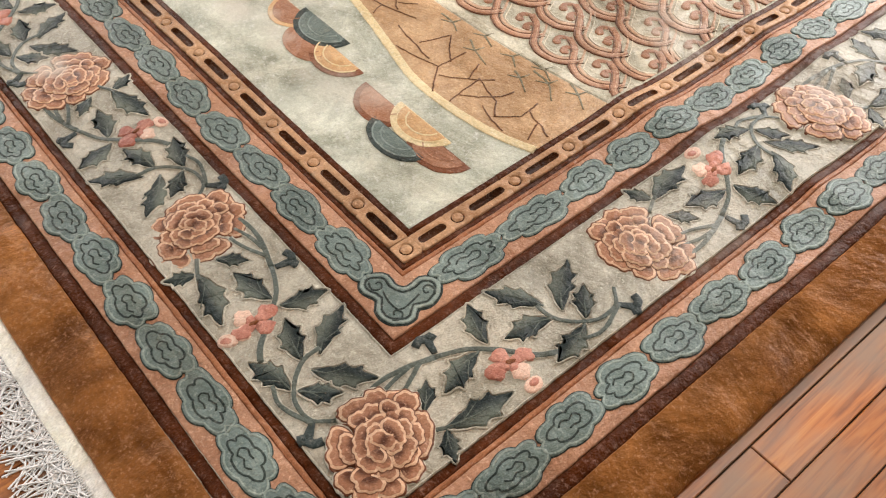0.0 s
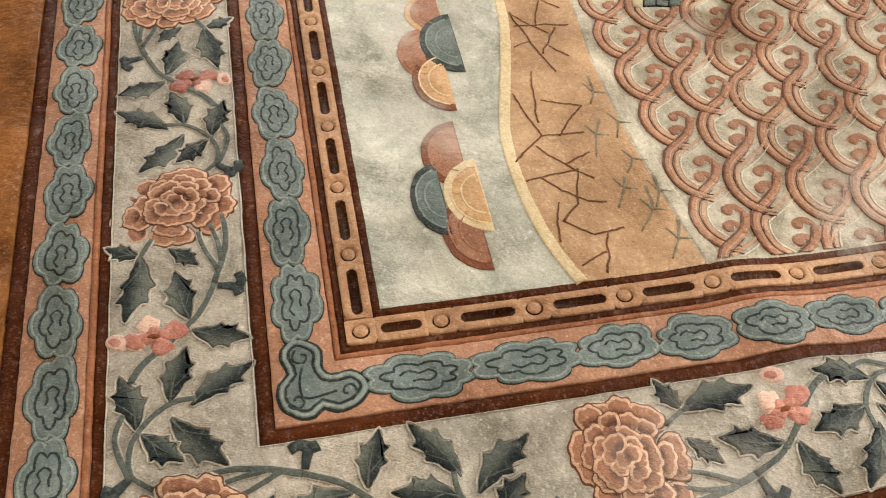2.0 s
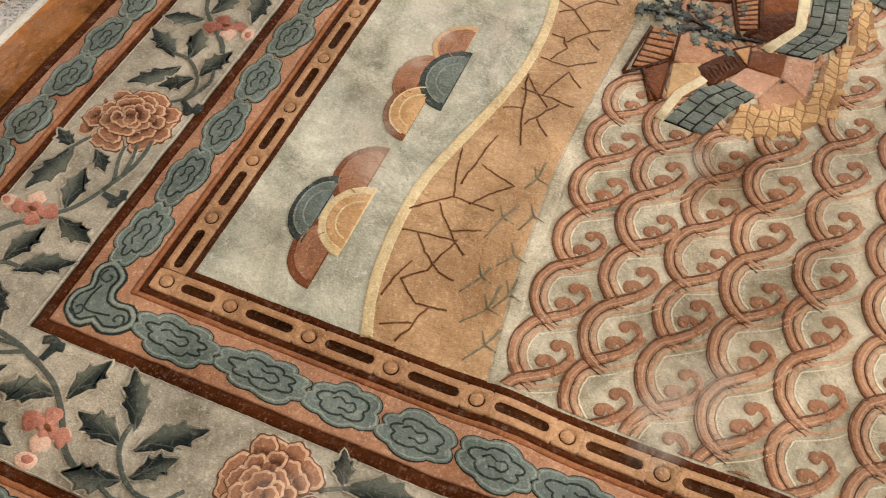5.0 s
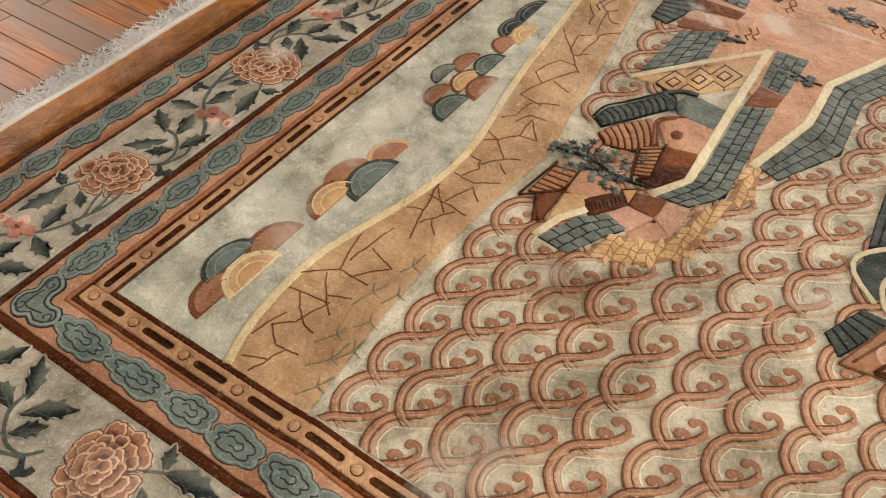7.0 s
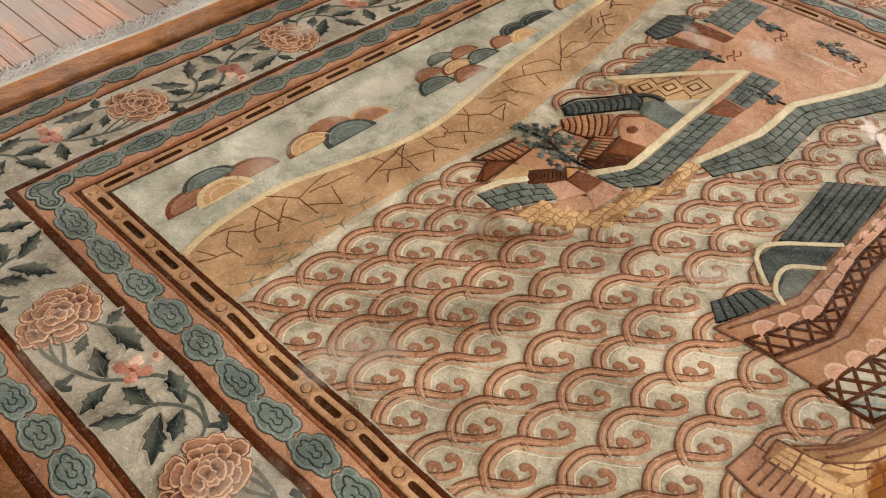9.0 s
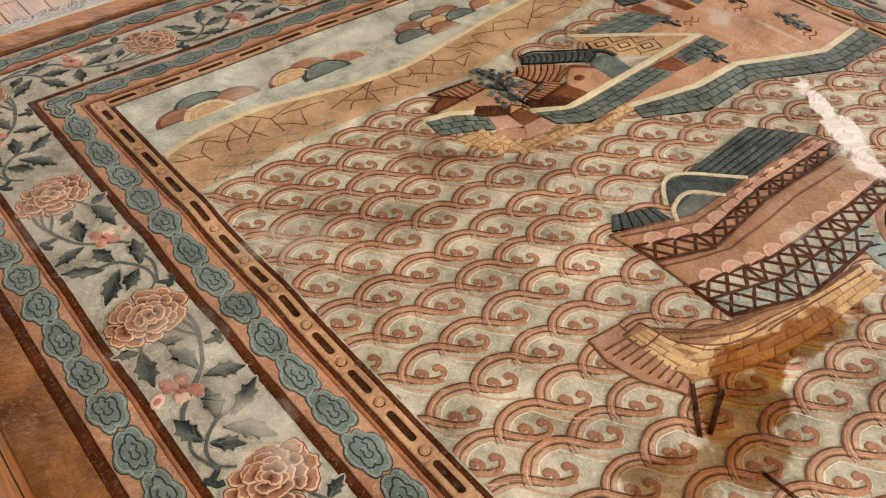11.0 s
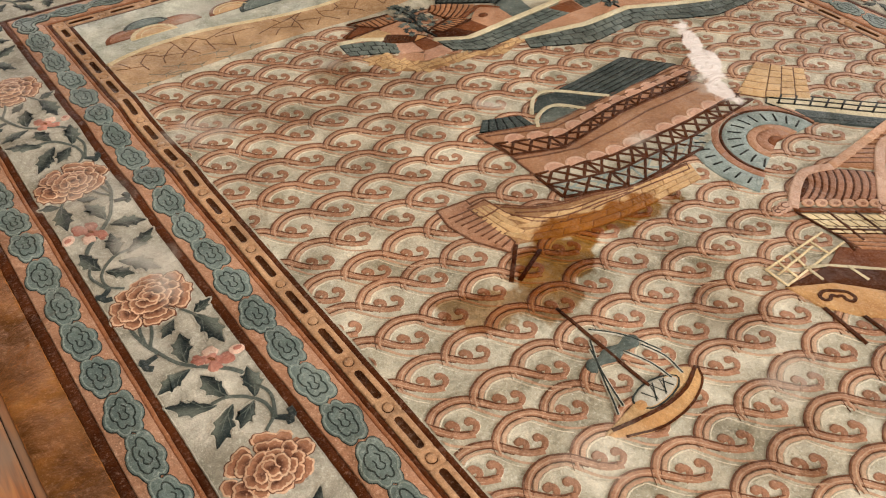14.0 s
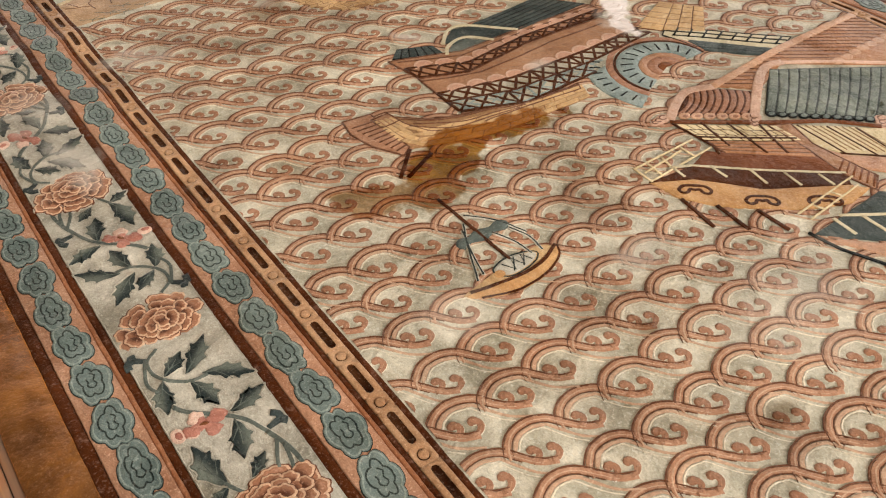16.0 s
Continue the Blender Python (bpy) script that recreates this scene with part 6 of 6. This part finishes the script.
for i in range(11):
    cx, cy = lerp((1.236, -1.936), (1.450, -2.130), (i + 0.5) / 11)
    pad = Pad()
    pad.slab(oval(cx, cy, 0.0150, 0.0120, 16), 0.0018, 0.003, 0.0064, 0)
    pad.slab(oval(cx, cy, 0.0105, 0.0085, 12), 0.0026, 0.003, 0.0064, 1)
    part("eave_tile", pad, [M["joint"], M["brick"]], hall)
bricked("lattice_wall", [(1.014, -1.838), (1.212, -1.984)], [(1.022, -1.926), (1.210, -2.066)], 3, 10, "tan lattice wall", hall, 0.0054, ("brown", "landedge"), 0.0030)
tiled("lower_wall", [(1.020, -1.928), (1.018, -1.990)], [(1.208, -2.068), (1.182, -2.130)], 4, ("wavedark", "rooforange"), hall, 0.0054, 0.0, 0.0034, tile="board")
lines("brace", [[(1.012, -1.832), (1.018, -1.955), (1.004, -1.988)], [(1.071, -1.871), (1.051, -1.979)], [(1.123, -1.908), (1.099, -2.051)], [(1.181, -1.958), (1.137, -2.079)], [(1.018, -1.910), (1.205, -2.050)]], 0.0062, 0.0072, M["brown"], hall)
piece("right_wall", [(1.246, -2.002), (1.42, -2.150), (1.318, -2.224), (1.244, -2.160), (1.218, -2.10)], M["landedge"], 0.0053, None, hall, "pale yellow plank wall")
piece("wall_foot", [(1.218, -2.10), (1.244, -2.160), (1.318, -2.224), (1.262, -2.262), (1.215, -2.20)], M["plaza"], 0.0052, None, hall)
lines("wall_joint", [[(1.255, -2.012), (1.246, -2.158)], [(1.307, -2.060), (1.301, -2.205)], [(1.358, -2.105), (1.348, -2.196)], [(1.238, -2.150), (1.322, -2.226)]], 0.0044, 0.0056, M["brown"], hall)
lines("wall_grain", [[(1.270 + 0.013 * i, -2.026 - 0.0115 * i), (1.262 + 0.013 * i, -2.150 - 0.0112 * i)] for i in range(8)], 0.0026, 0.0054, M["pathjoint"], hall)
piece("stair_band", [(1.196, -1.972), (1.248, -2.000), (1.219, -2.086), (1.228, -2.255), (1.178, -2.285), (1.170, -2.211), (1.189, -2.106), (1.194, -2.031)], M["deck"], 0.0062, M["wavedark"], hall)
lines("stair_treads", [[lerp((1.176, -2.19), (1.182, -2.275), t), lerp((1.220, -2.17), (1.226, -2.250), t)] for t in np.linspace(0, 1, 6)], 0.0048, 0.0064, M["maroon"], hall)
piece("red_band", [(0.990, -1.958), (1.026, -1.992), (1.183, -2.128), (1.182, -2.210), (1.014, -2.072), (0.908, -1.984)], M["maroon"], 0.0056, None, hall)
piece("dark_band", [(0.790, -1.970), (0.912, -1.981), (1.013, -2.067), (1.179, -2.206), (1.152, -2.242), (0.979, -2.136), (0.886, -2.026)], M["brown"], 0.0057, None, hall)
piece("gold_base", [(0.789, -1.972), (0.882, -2.020), (0.978, -2.131), (1.146, -2.236), (1.176, -2.272), (1.096, -2.282), (0.985, -2.229), (0.850, -2.120), (0.799, -2.050)], M["gold"], 0.0060, None, hall)
lines("cream_line", [[(0.870, -1.958), (0.916, -1.980), (1.014, -2.069), (1.180, -2.206)]], 0.0070, 0.0062, M["cream"], hall)
for a, b in (((0.875, -1.961), (0.871, -2.004)), ((0.949, -2.007), (0.948, -2.059)), ((1.014, -2.069), (1.003, -2.127)), ((1.068, -2.122), (1.061, -2.176)), ((1.126, -2.171), (1.120, -2.218))):
    lines("baluster", [[a, b]], 0.0070, 0.0062, M["cream"], hall)
for cx, cy in ((0.853, -2.049), (0.945, -2.160), (1.056, -2.240)):
    bean = [(cx + 0.78 * u + 0.62 * v, cy - 0.62 * u + 0.78 * v) for u, v in ((-0.036, -0.004), (-0.024, 0.011), (0.0, 0.014), (0.024, 0.011), (0.036, -0.004), (0.028, -0.015), (0.016, -0.011), (0.011, 0.0), (0.0, -0.003), (-0.011, 0.0), (-0.016, -0.011), (-0.028, -0.015))]
    bean = spline(bean, 0.004, True)
    pad = Pad()
    pad.ribbon(bean + bean[:1], 0.0088, 0.0022, 0.0060, 0, smooth=False)
    part("scroll_ornament", pad, [M["brown"]], hall)
for a, b in (((0.803, -2.056), (0.788, -2.163)), ((0.849, -2.116), (0.844, -2.210)), ((0.910, -2.179), (0.913, -2.259))):
    lines("post", [[a, b]], 0.0100, 0.0048, M["brown"], hall)
lines("ladder", [[(0.800, -1.915), (1.000, -1.908)], [(0.797, -1.972), (1.012, -1.956)], [(0.808, -1.940), (0.945, -1.925)], [(0.800, -1.913), (0.797, -1.974)], [(0.840, -1.914), (0.835, -1.970)], [(0.886, -1.914), (0.873, -1.966)], [(0.952, -1.912), (0.952, -1.962)]], 0.0050, 0.0050, M["landedge"], hall)
lines("ladder", [[(0.970, -2.236), (1.180, -2.222)], [(0.976, -2.264), (1.160, -2.250)], [(1.02, -2.234), (1.03, -2.262)], [(1.09, -2.229), (1.10, -2.256)]], 0.0048, 0.0066, M["landedge"], hall)
piece("teal_block", [(0.940, -2.297), (1.180, -2.290), (1.30, -2.42), (1.06, -2.42)], M["roofdark"], 0.0054, None, hall)
lines("teal_line", [[(1.037, -2.290), (1.16, -2.378)], [(1.018, -2.289), (1.011, -2.350)], [(1.075, -2.318), (1.070, -2.39)], [(1.13, -2.356), (1.125, -2.415)]], 0.009, 0.0056, M["cream"], hall)
piece("gold_base", [(0.945, -2.31), (1.06, -2.43), (1.30, -2.43), (1.30, -2.56), (1.06, -2.56)], M["plaza"], 0.0050, None, hall)
lines("post", [[(0.936, -2.288), (0.945, -2.36), (1.02, -2.56)]], 0.008, 0.0054, M["joint"], hall)

# ---- the sailing boat
sail = new("sailing_boat", None)
sail.parent = rug
sail["label"] = "small yellow sailing boat with a teal furled sail"
lines("mast", [[(0.374, -1.740), (0.377, -1.990)]], 0.0075, 0.0056, M["brown"], sail)
for rope in ([(0.367, -1.844), (0.335, -1.90), (0.285, -2.003)], [(0.352, -1.86), (0.325, -1.93), (0.305, -1.995)], [(0.439, -1.907), (0.455, -1.955), (0.450, -2.004)], [(0.385, -1.82), (0.43, -1.87), (0.46, -1.94)], [(0.400, -1.90), (0.42, -1.95), (0.425, -2.00)]):
    lines("rope", [rope], 0.0075, 0.0044, M["rim"], sail, "", True)
    lines("rope_edge", [rope], 0.0038, 0.0056, M["scrolldark"], sail, "", True)
pad = Pad()
pad.slab(spline([(0.312, -1.892), (0.330, -1.876), (0.350, -1.882), (0.376, -1.872), (0.405, -1.880), (0.430, -1.872), (0.450, -1.886), (0.438, -1.906), (0.405, -1.902), (0.376, -1.912), (0.345, -1.902), (0.322, -1.910)], closed=True), 0.0072, 0.003, 0, 0)
part("furled_sail", pad, [M["brick"]], sail)
pad = Pad()
pad.slab(spline([(0.236, -2.022), (0.283, -2.010), (0.340, -1.998), (0.437, -1.986), (0.474, -2.003), (0.443, -2.021), (0.365, -2.036), (0.293, -2.040)], closed=True), 0.0052, 0.003, 0, 0)
part("deck", pad, [M["yellow"]], sail)
pad = Pad()
pad.slab(spline([(0.240, -2.024), (0.300, -2.032), (0.360, -2.036), (0.425, -2.026), (0.484, -2.008), (0.466, -2.040), (0.404, -2.066), (0.332, -2.070), (0.276, -2.054)], closed=True), 0.0062, 0.003, 0, 0)
pad.ribbon([(0.252, -2.022), (0.310, -2.032), (0.372, -2.038), (0.430, -2.030), (0.482, -2.006)], 0.0085, 0.0016, 0.0060, 1)
pad.ribbon([(0.262, -2.046), (0.332, -2.068), (0.404, -2.064), (0.464, -2.039), (0.484, -2.009)], 0.0046, 0.0016, 0.0060, 1)
part("hull", pad, [M["gold"], M["brown"]], sail)
CABIN = spline([(0.326, -2.000), (0.346, -1.986), (0.376, -1.980), (0.410, -1.986), (0.436, -2.002), (0.420, -2.020), (0.380, -2.030), (0.342, -2.028)], closed=True)
pad = Pad()
pad.slab(CABIN, 0.0062, 0.006, 0, 0)
pad.ribbon(CABIN + CABIN[:1], 0.0036, 0.0012, 0.0050, 1, smooth=False)
part("cabin", pad, [M["rim"], M["scrolldark"]], sail)
lines("cabin_mat", [[(0.352, -1.992), (0.368, -2.020), (0.378, -1.988), (0.392, -2.018), (0.402, -1.990), (0.414, -2.014)], [(0.362, -2.022), (0.386, -1.988)], [(0.388, -2.020), (0.410, -1.992)]], 0.0028, 0.0062, M["scrolldark"], sail)
pad = Pad()
pad.slab(oval(0.333, -2.012, 0.014, 0.013, 16), 0.0070, 0.003, 0, 0)
part("barrel", pad, [M["gold"]], sail)

# ---------------------------------------------------------------- fringe
RAISE = WOBBLE = 0.0
for (y0, y1) in ((EDGE - 0.004, EDGE + 0.026), (-H - EDGE + 0.004, -H - EDGE - 0.026)):
    pad = Pad()
    k = 150
    r = [pad.ring([(-EDGE + 0.004 + (W + 2 * EDGE - 0.008) * i / k, y + 0.0015 * noise.noise((i * 0.35, y, 0))) for i in range(k + 1)], z) for y, z in ((y0, -0.006), (y0 + 0.001, -0.0042), ((y0 + y1) / 2, -0.0050), (y1, -0.0075), (y1, -0.0115))]
    for a, b in zip(r, r[1:]):
        pad.band(a, b, 0, False)
    part("kilim_end", pad, [M["warp"]], rug, "cream flat-woven end strip")


def strand(verts, faces, pts, rad):
    n0 = len(verts)
    k = len(pts)
    for i, p in enumerate(pts):
        q0, q1 = Vector(pts[max(i - 1, 0)]), Vector(pts[min(i + 1, k - 1)])
        d = (q1 - q0).normalized()
        u = d.cross(Vector((0, 0, 1)))
        u = u.normalized() if u.length > 1e-4 else Vector((1, 0, 0))
        v = u.cross(d)
        for a in range(3):
            o = (u * math.cos(a * 2.094) + v * math.sin(a * 2.094)) * rad
            verts.append(tuple(Vector(p) + o))
    for i in range(k - 1):
        for a in range(3):
            b = (a + 1) % 3
            faces.append((n0 + i * 3 + a, n0 + i * 3 + b, n0 + i * 3 + 3 + b, n0 + i * 3 + 3 + a))


rng = random.Random(77)
fv, ff = [], []
for end, sgn in ((EDGE + 0.021, 1), (-H - EDGE - 0.021, -1)):
    x = -EDGE + 0.006
    while x < W + EDGE - 0.006:
        x += rng.uniform(0.0030, 0.0046)
        # small knot, then two or three loose yarns
        strand(fv, ff, [(x, end, -0.009), (x + rng.uniform(-0.001, 0.001), end + sgn * 0.007, -0.0085)], 0.0016)
        for n in range(rng.choice((2, 3, 3)) if sgn > 0 else 1):
            px, py, a = x, end + sgn * 0.006, rng.gauss(0, 0.55)
            pts = [(px, py, -0.009)]
            curl = rng.gauss(0, 0.45)
            for s in range(5):
                a += curl * 0.5 + rng.gauss(0, 0.25)
                step = rng.uniform(0.010, 0.0200)
                px, py = px + step * math.sin(a), py + sgn * step * max(-0.3, math.cos(a))
                pts.append((px, py, BASE + 0.0014 + rng.uniform(0, 0.006) * (1 - s / 6)))
            strand(fv, ff, pts, rng.uniform(0.0012, 0.0020))
me = bpy.data.meshes.new("fringe")
me.from_pydata(fv, [], ff)
me.materials.append(M["fringe"])
me.polygons.foreach_set("use_smooth", [True] * len(ff))
ob = new("fringe", me)
ob.parent = rug
tagged(ob, "tangled off-white yarn fringe", kind="stuff")


# ---------------------------------------------------------------- room
def wood(name, by_island):
    m, N, L, bsdf = nodes_of(name)
    geo = N.new("ShaderNodeNewGeometry")
    if by_island:
        rnd = geo.outputs["Random Per Island"]
    else:
        rnd = N.new("ShaderNodeObjectInfo").outputs["Random"]
    shift = N.new("ShaderNodeVectorMath")
    shift.operation = "MULTIPLY_ADD"
    comb = N.new("ShaderNodeCombineXYZ")
    for i in range(3):
        L.new(rnd, comb.inputs[i])
    L.new(comb.outputs[0], shift.inputs[0])
    shift.inputs[1].default_value = (37.0, 91.0, 53.0)
    L.new(geo.outputs["Position"], shift.inputs[2])
    mp = N.new("ShaderNodeMapping")
    mp.inputs["Scale"].default_value = (55, 3.0, 20)
    L.new(shift.outputs[0], mp.inputs["Vector"])
    grain = N.new("ShaderNodeTexNoise")
    grain.inputs["Scale"].default_value, grain.inputs["Detail"].default_value, grain.inputs["Distortion"].default_value = 1.6, 8.0, 1.2
    L.new(mp.outputs[0], grain.inputs["Vector"])
    ramp = N.new("ShaderNodeValToRGB")
    e = ramp.color_ramp.elements
    e[0].position, e[0].color = 0.28, lin(98, 52, 20)
    e[1].position, e[1].color = 0.72, lin(196, 132, 66)
    mid = ramp.color_ramp.elements.new(0.5)
    mid.color = lin(172, 102, 44)
    L.new(grain.outputs["Fac"], ramp.inputs["Fac"])
    wearn = N.new("ShaderNodeTexNoise")
    wearn.inputs["Scale"].default_value, wearn.inputs["Detail"].default_value = 1.0, 7.0
    wm = N.new("ShaderNodeMapping")
    wm.inputs["Scale"].default_value = (6, 3.2, 9)
    L.new(geo.outputs["Position"], wm.inputs["Vector"])
    L.new(wm.outputs[0], wearn.inputs["Vector"])
    wr = N.new("ShaderNodeMapRange")
    wr.inputs["From Min"].default_value, wr.inputs["From Max"].default_value = 0.40, 0.58
    wr.inputs["To Max"].default_value = 0.85
    L.new(wearn.outputs["Fac"], wr.inputs["Value"])
    grey = N.new("ShaderNodeMix")
    grey.data_type = "RGBA"
    L.new(wr.outputs[0], grey.inputs["Factor"])
    L.new(ramp.outputs[0], grey.inputs["A"])
    grey.inputs["B"].default_value = lin(136, 114, 96)
    hsv = N.new("ShaderNodeHueSaturation")
    rv = N.new("ShaderNodeMapRange")
    rv.inputs["To Min"].default_value, rv.inputs["To Max"].default_value = 0.86, 1.1
    L.new(rnd, rv.inputs["Value"])
    L.new(rv.outputs[0], hsv.inputs["Value"])
    L.new(grey.outputs["Result"], hsv.inputs["Color"])
    L.new(hsv.outputs[0], bsdf.inputs["Base Color"])
    rr = N.new("ShaderNodeMapRange")
    rr.inputs["To Min"].default_value, rr.inputs["To Max"].default_value = 0.36, 0.52
    bsdf.inputs["Specular IOR Level"].default_value = 0.4
    L.new(wearn.outputs["Fac"], rr.inputs["Value"])
    L.new(rr.outputs[0], bsdf.inputs["Roughness"])
    bp = N.new("ShaderNodeBump")
    bp.inputs["Strength"].default_value, bp.inputs["Distance"].default_value = 0.35, 0.001
    L.new(grain.outputs["Fac"], bp.inputs["Height"])
    L.new(bp.outputs[0], bsdf.inputs["Normal"])
    return m


def plaster(name, colour):
    m, N, L, bsdf = nodes_of(name)
    geo = N.new("ShaderNodeNewGeometry")
    n = N.new("ShaderNodeTexNoise")
    n.inputs["Scale"].default_value, n.inputs["Detail"].default_value = 3.0, 6.0
    L.new(geo.outputs["Position"], n.inputs["Vector"])
    mix = N.new("ShaderNodeMix")
    mix.data_type = "RGBA"
    L.new(n.outputs["Fac"], mix.inputs["Factor"])
    mix.inputs["A"].default_value, mix.inputs["B"].default_value = lin(*colour), lin(*[c * 0.93 for c in colour])
    L.new(mix.outputs["Result"], bsdf.inputs["Base Color"])
    bsdf.inputs["Roughness"].default_value = 0.85
    return m


def block(pad, x0, x1, y0, y1, z0, z1, bev=0.0):
    if bev:
        a = pad.ring([(x0, y0), (x1, y0), (x1, y1), (x0, y1)], z0)
        b = pad.ring([(x0, y0), (x1, y0), (x1, y1), (x0, y1)], z1 - bev)
        c = pad.ring([(x0 + bev, y0 + bev), (x1 - bev, y0 + bev), (x1 - bev, y1 - bev), (x0 + bev, y1 - bev)], z1)
        pad.band(a, b)
        pad.band(b, c)
        pad.face(c)
        pad.face(a[::-1])
    else:
        a = pad.ring([(x0, y0), (x1, y0), (x1, y1), (x0, y1)], z0)
        b = pad.ring([(x0, y0), (x1, y0), (x1, y1), (x0, y1)], z1)
        pad.band(a, b)
        pad.face(b)
        pad.face(a[::-1])


X0, X1, Y0, Y1, Z0, Z1 = ROOM
PLASTER, CEIL = plaster("wall_paint", (214, 204, 186)), plaster("ceiling_paint", (226, 222, 214))


def setting(name, boxes, mat, label, category):
    p = Pad()
    for b in boxes:
        block(p, *b)
    ob = new(name, p.mesh(name, [mat], low=1.0))
    ob.data.polygons.foreach_set("use_smooth", [False] * len(ob.data.polygons))
    return tagged(ob, label, category, kind="structure")


setting("wall_west", [(X0 - 0.15, X0, Y0 - 0.15, Y1 + 0.15, Z0 - 0.03, Z1)], PLASTER, "plain painted wall", "wall")
# South and north openings only hold the added lights.
sx0, sx1, sz0, sz1 = -0.7, 2.1, 0.95, 2.55
setting("wall_south", [(X0, sx0, Y0 - 0.15, Y0, Z0 - 0.03, Z1), (sx1, X1, Y0 - 0.15, Y0, Z0 - 0.03, Z1), (sx0, sx1, Y0 - 0.15, Y0, Z0 - 0.03, sz0), (sx0, sx1, Y0 - 0.15, Y0, sz1, Z1)], PLASTER, "plain painted wall with a wide opening for an unseen light", "wall")
nx0, nx1, nz0, nz1 = 0.0, 1.8, 0.75, 1.95
setting("wall_north", [(X0, nx0, Y1, Y1 + 0.15, Z0 - 0.03, Z1), (nx1, X1, Y1, Y1 + 0.15, Z0 - 0.03, Z1), (nx0, nx1, Y1, Y1 + 0.15, Z0 - 0.03, nz0), (nx0, nx1, Y1, Y1 + 0.15, nz1, Z1)], PLASTER, "plain painted wall with an opening for an added light", "wall")
wy0, wy1, wz0, wz1 = -2.3, 0.5, 0.95, 2.65
setting("wall_east", [(X1, X1 + 0.15, Y0 - 0.15, wy0, Z0 - 0.03, Z1), (X1, X1 + 0.15, wy1, Y1 + 0.15, Z0 - 0.03, Z1), (X1, X1 + 0.15, wy0, wy1, Z0 - 0.03, wz0), (X1, X1 + 0.15, wy0, wy1, wz1, Z1)], PLASTER, "plain painted wall with a wide opening for an unseen light", "wall")
setting("ceiling", [(X0 - 0.15, X1 + 0.15, Y0 - 0.15, Y1 + 0.15, Z1, Z1 + 0.12)], CEIL, "plain white ceiling", "ceiling")
SUB = plaster("subfloor_dark", (46, 34, 24))
floor = setting("floor", [(X0, X1, Y0, Y1, Z0 - 0.03, Z0 - 0.006)], SUB, "worn honey-coloured strip wood floor", "floor")

WOOD, WOOD_FAR = wood("floor_wood", False), wood("floor_wood_far", True)
rng = random.Random(5)
far = Pad()
PITCH = 0.0682
x = 0.0146 - PITCH * 48
while x < X1 - 0.01:
    if x > X0:
        y = Y0 + rng.uniform(0.1, 0.9)
        prev = Y0
        while prev < Y1:
            a, b = prev + 0.0012, min(y, Y1) - 0.0012
            near = (-1.25 < x < -0.50 and b > -3.2 and a < 0.9) or (-0.9 < x < 1.6 and b > 0.55 and a < 2.0)
            if b - a > 0.02:
                if near:
                    p = Pad()
                    block(p, x + 0.0011, x + PITCH - 0.0011, a, b, Z0 - 0.006, Z0 + rng.uniform(-0.0006, 0.0), 0.0012)
                    o = part("plank", p, [WOOD], floor, "", False)
                    o.data.polygons.foreach_set("use_smooth", [False] * len(o.data.polygons))
                else:
                    block(far, x + 0.0011, x + PITCH - 0.0011, a, b, Z0 - 0.006, Z0 + rng.uniform(-0.0006, 0.0), 0.0012)
            prev = y
            y += rng.uniform(0.35, 1.25)
    x += PITCH
ob = new("far_planks", far.mesh("far_planks", [WOOD_FAR]))
ob.data.polygons.foreach_set("use_smooth", [False] * len(ob.data.polygons))
ob.parent = floor
tagged(ob, "worn strip wood floor", kind="stuff")
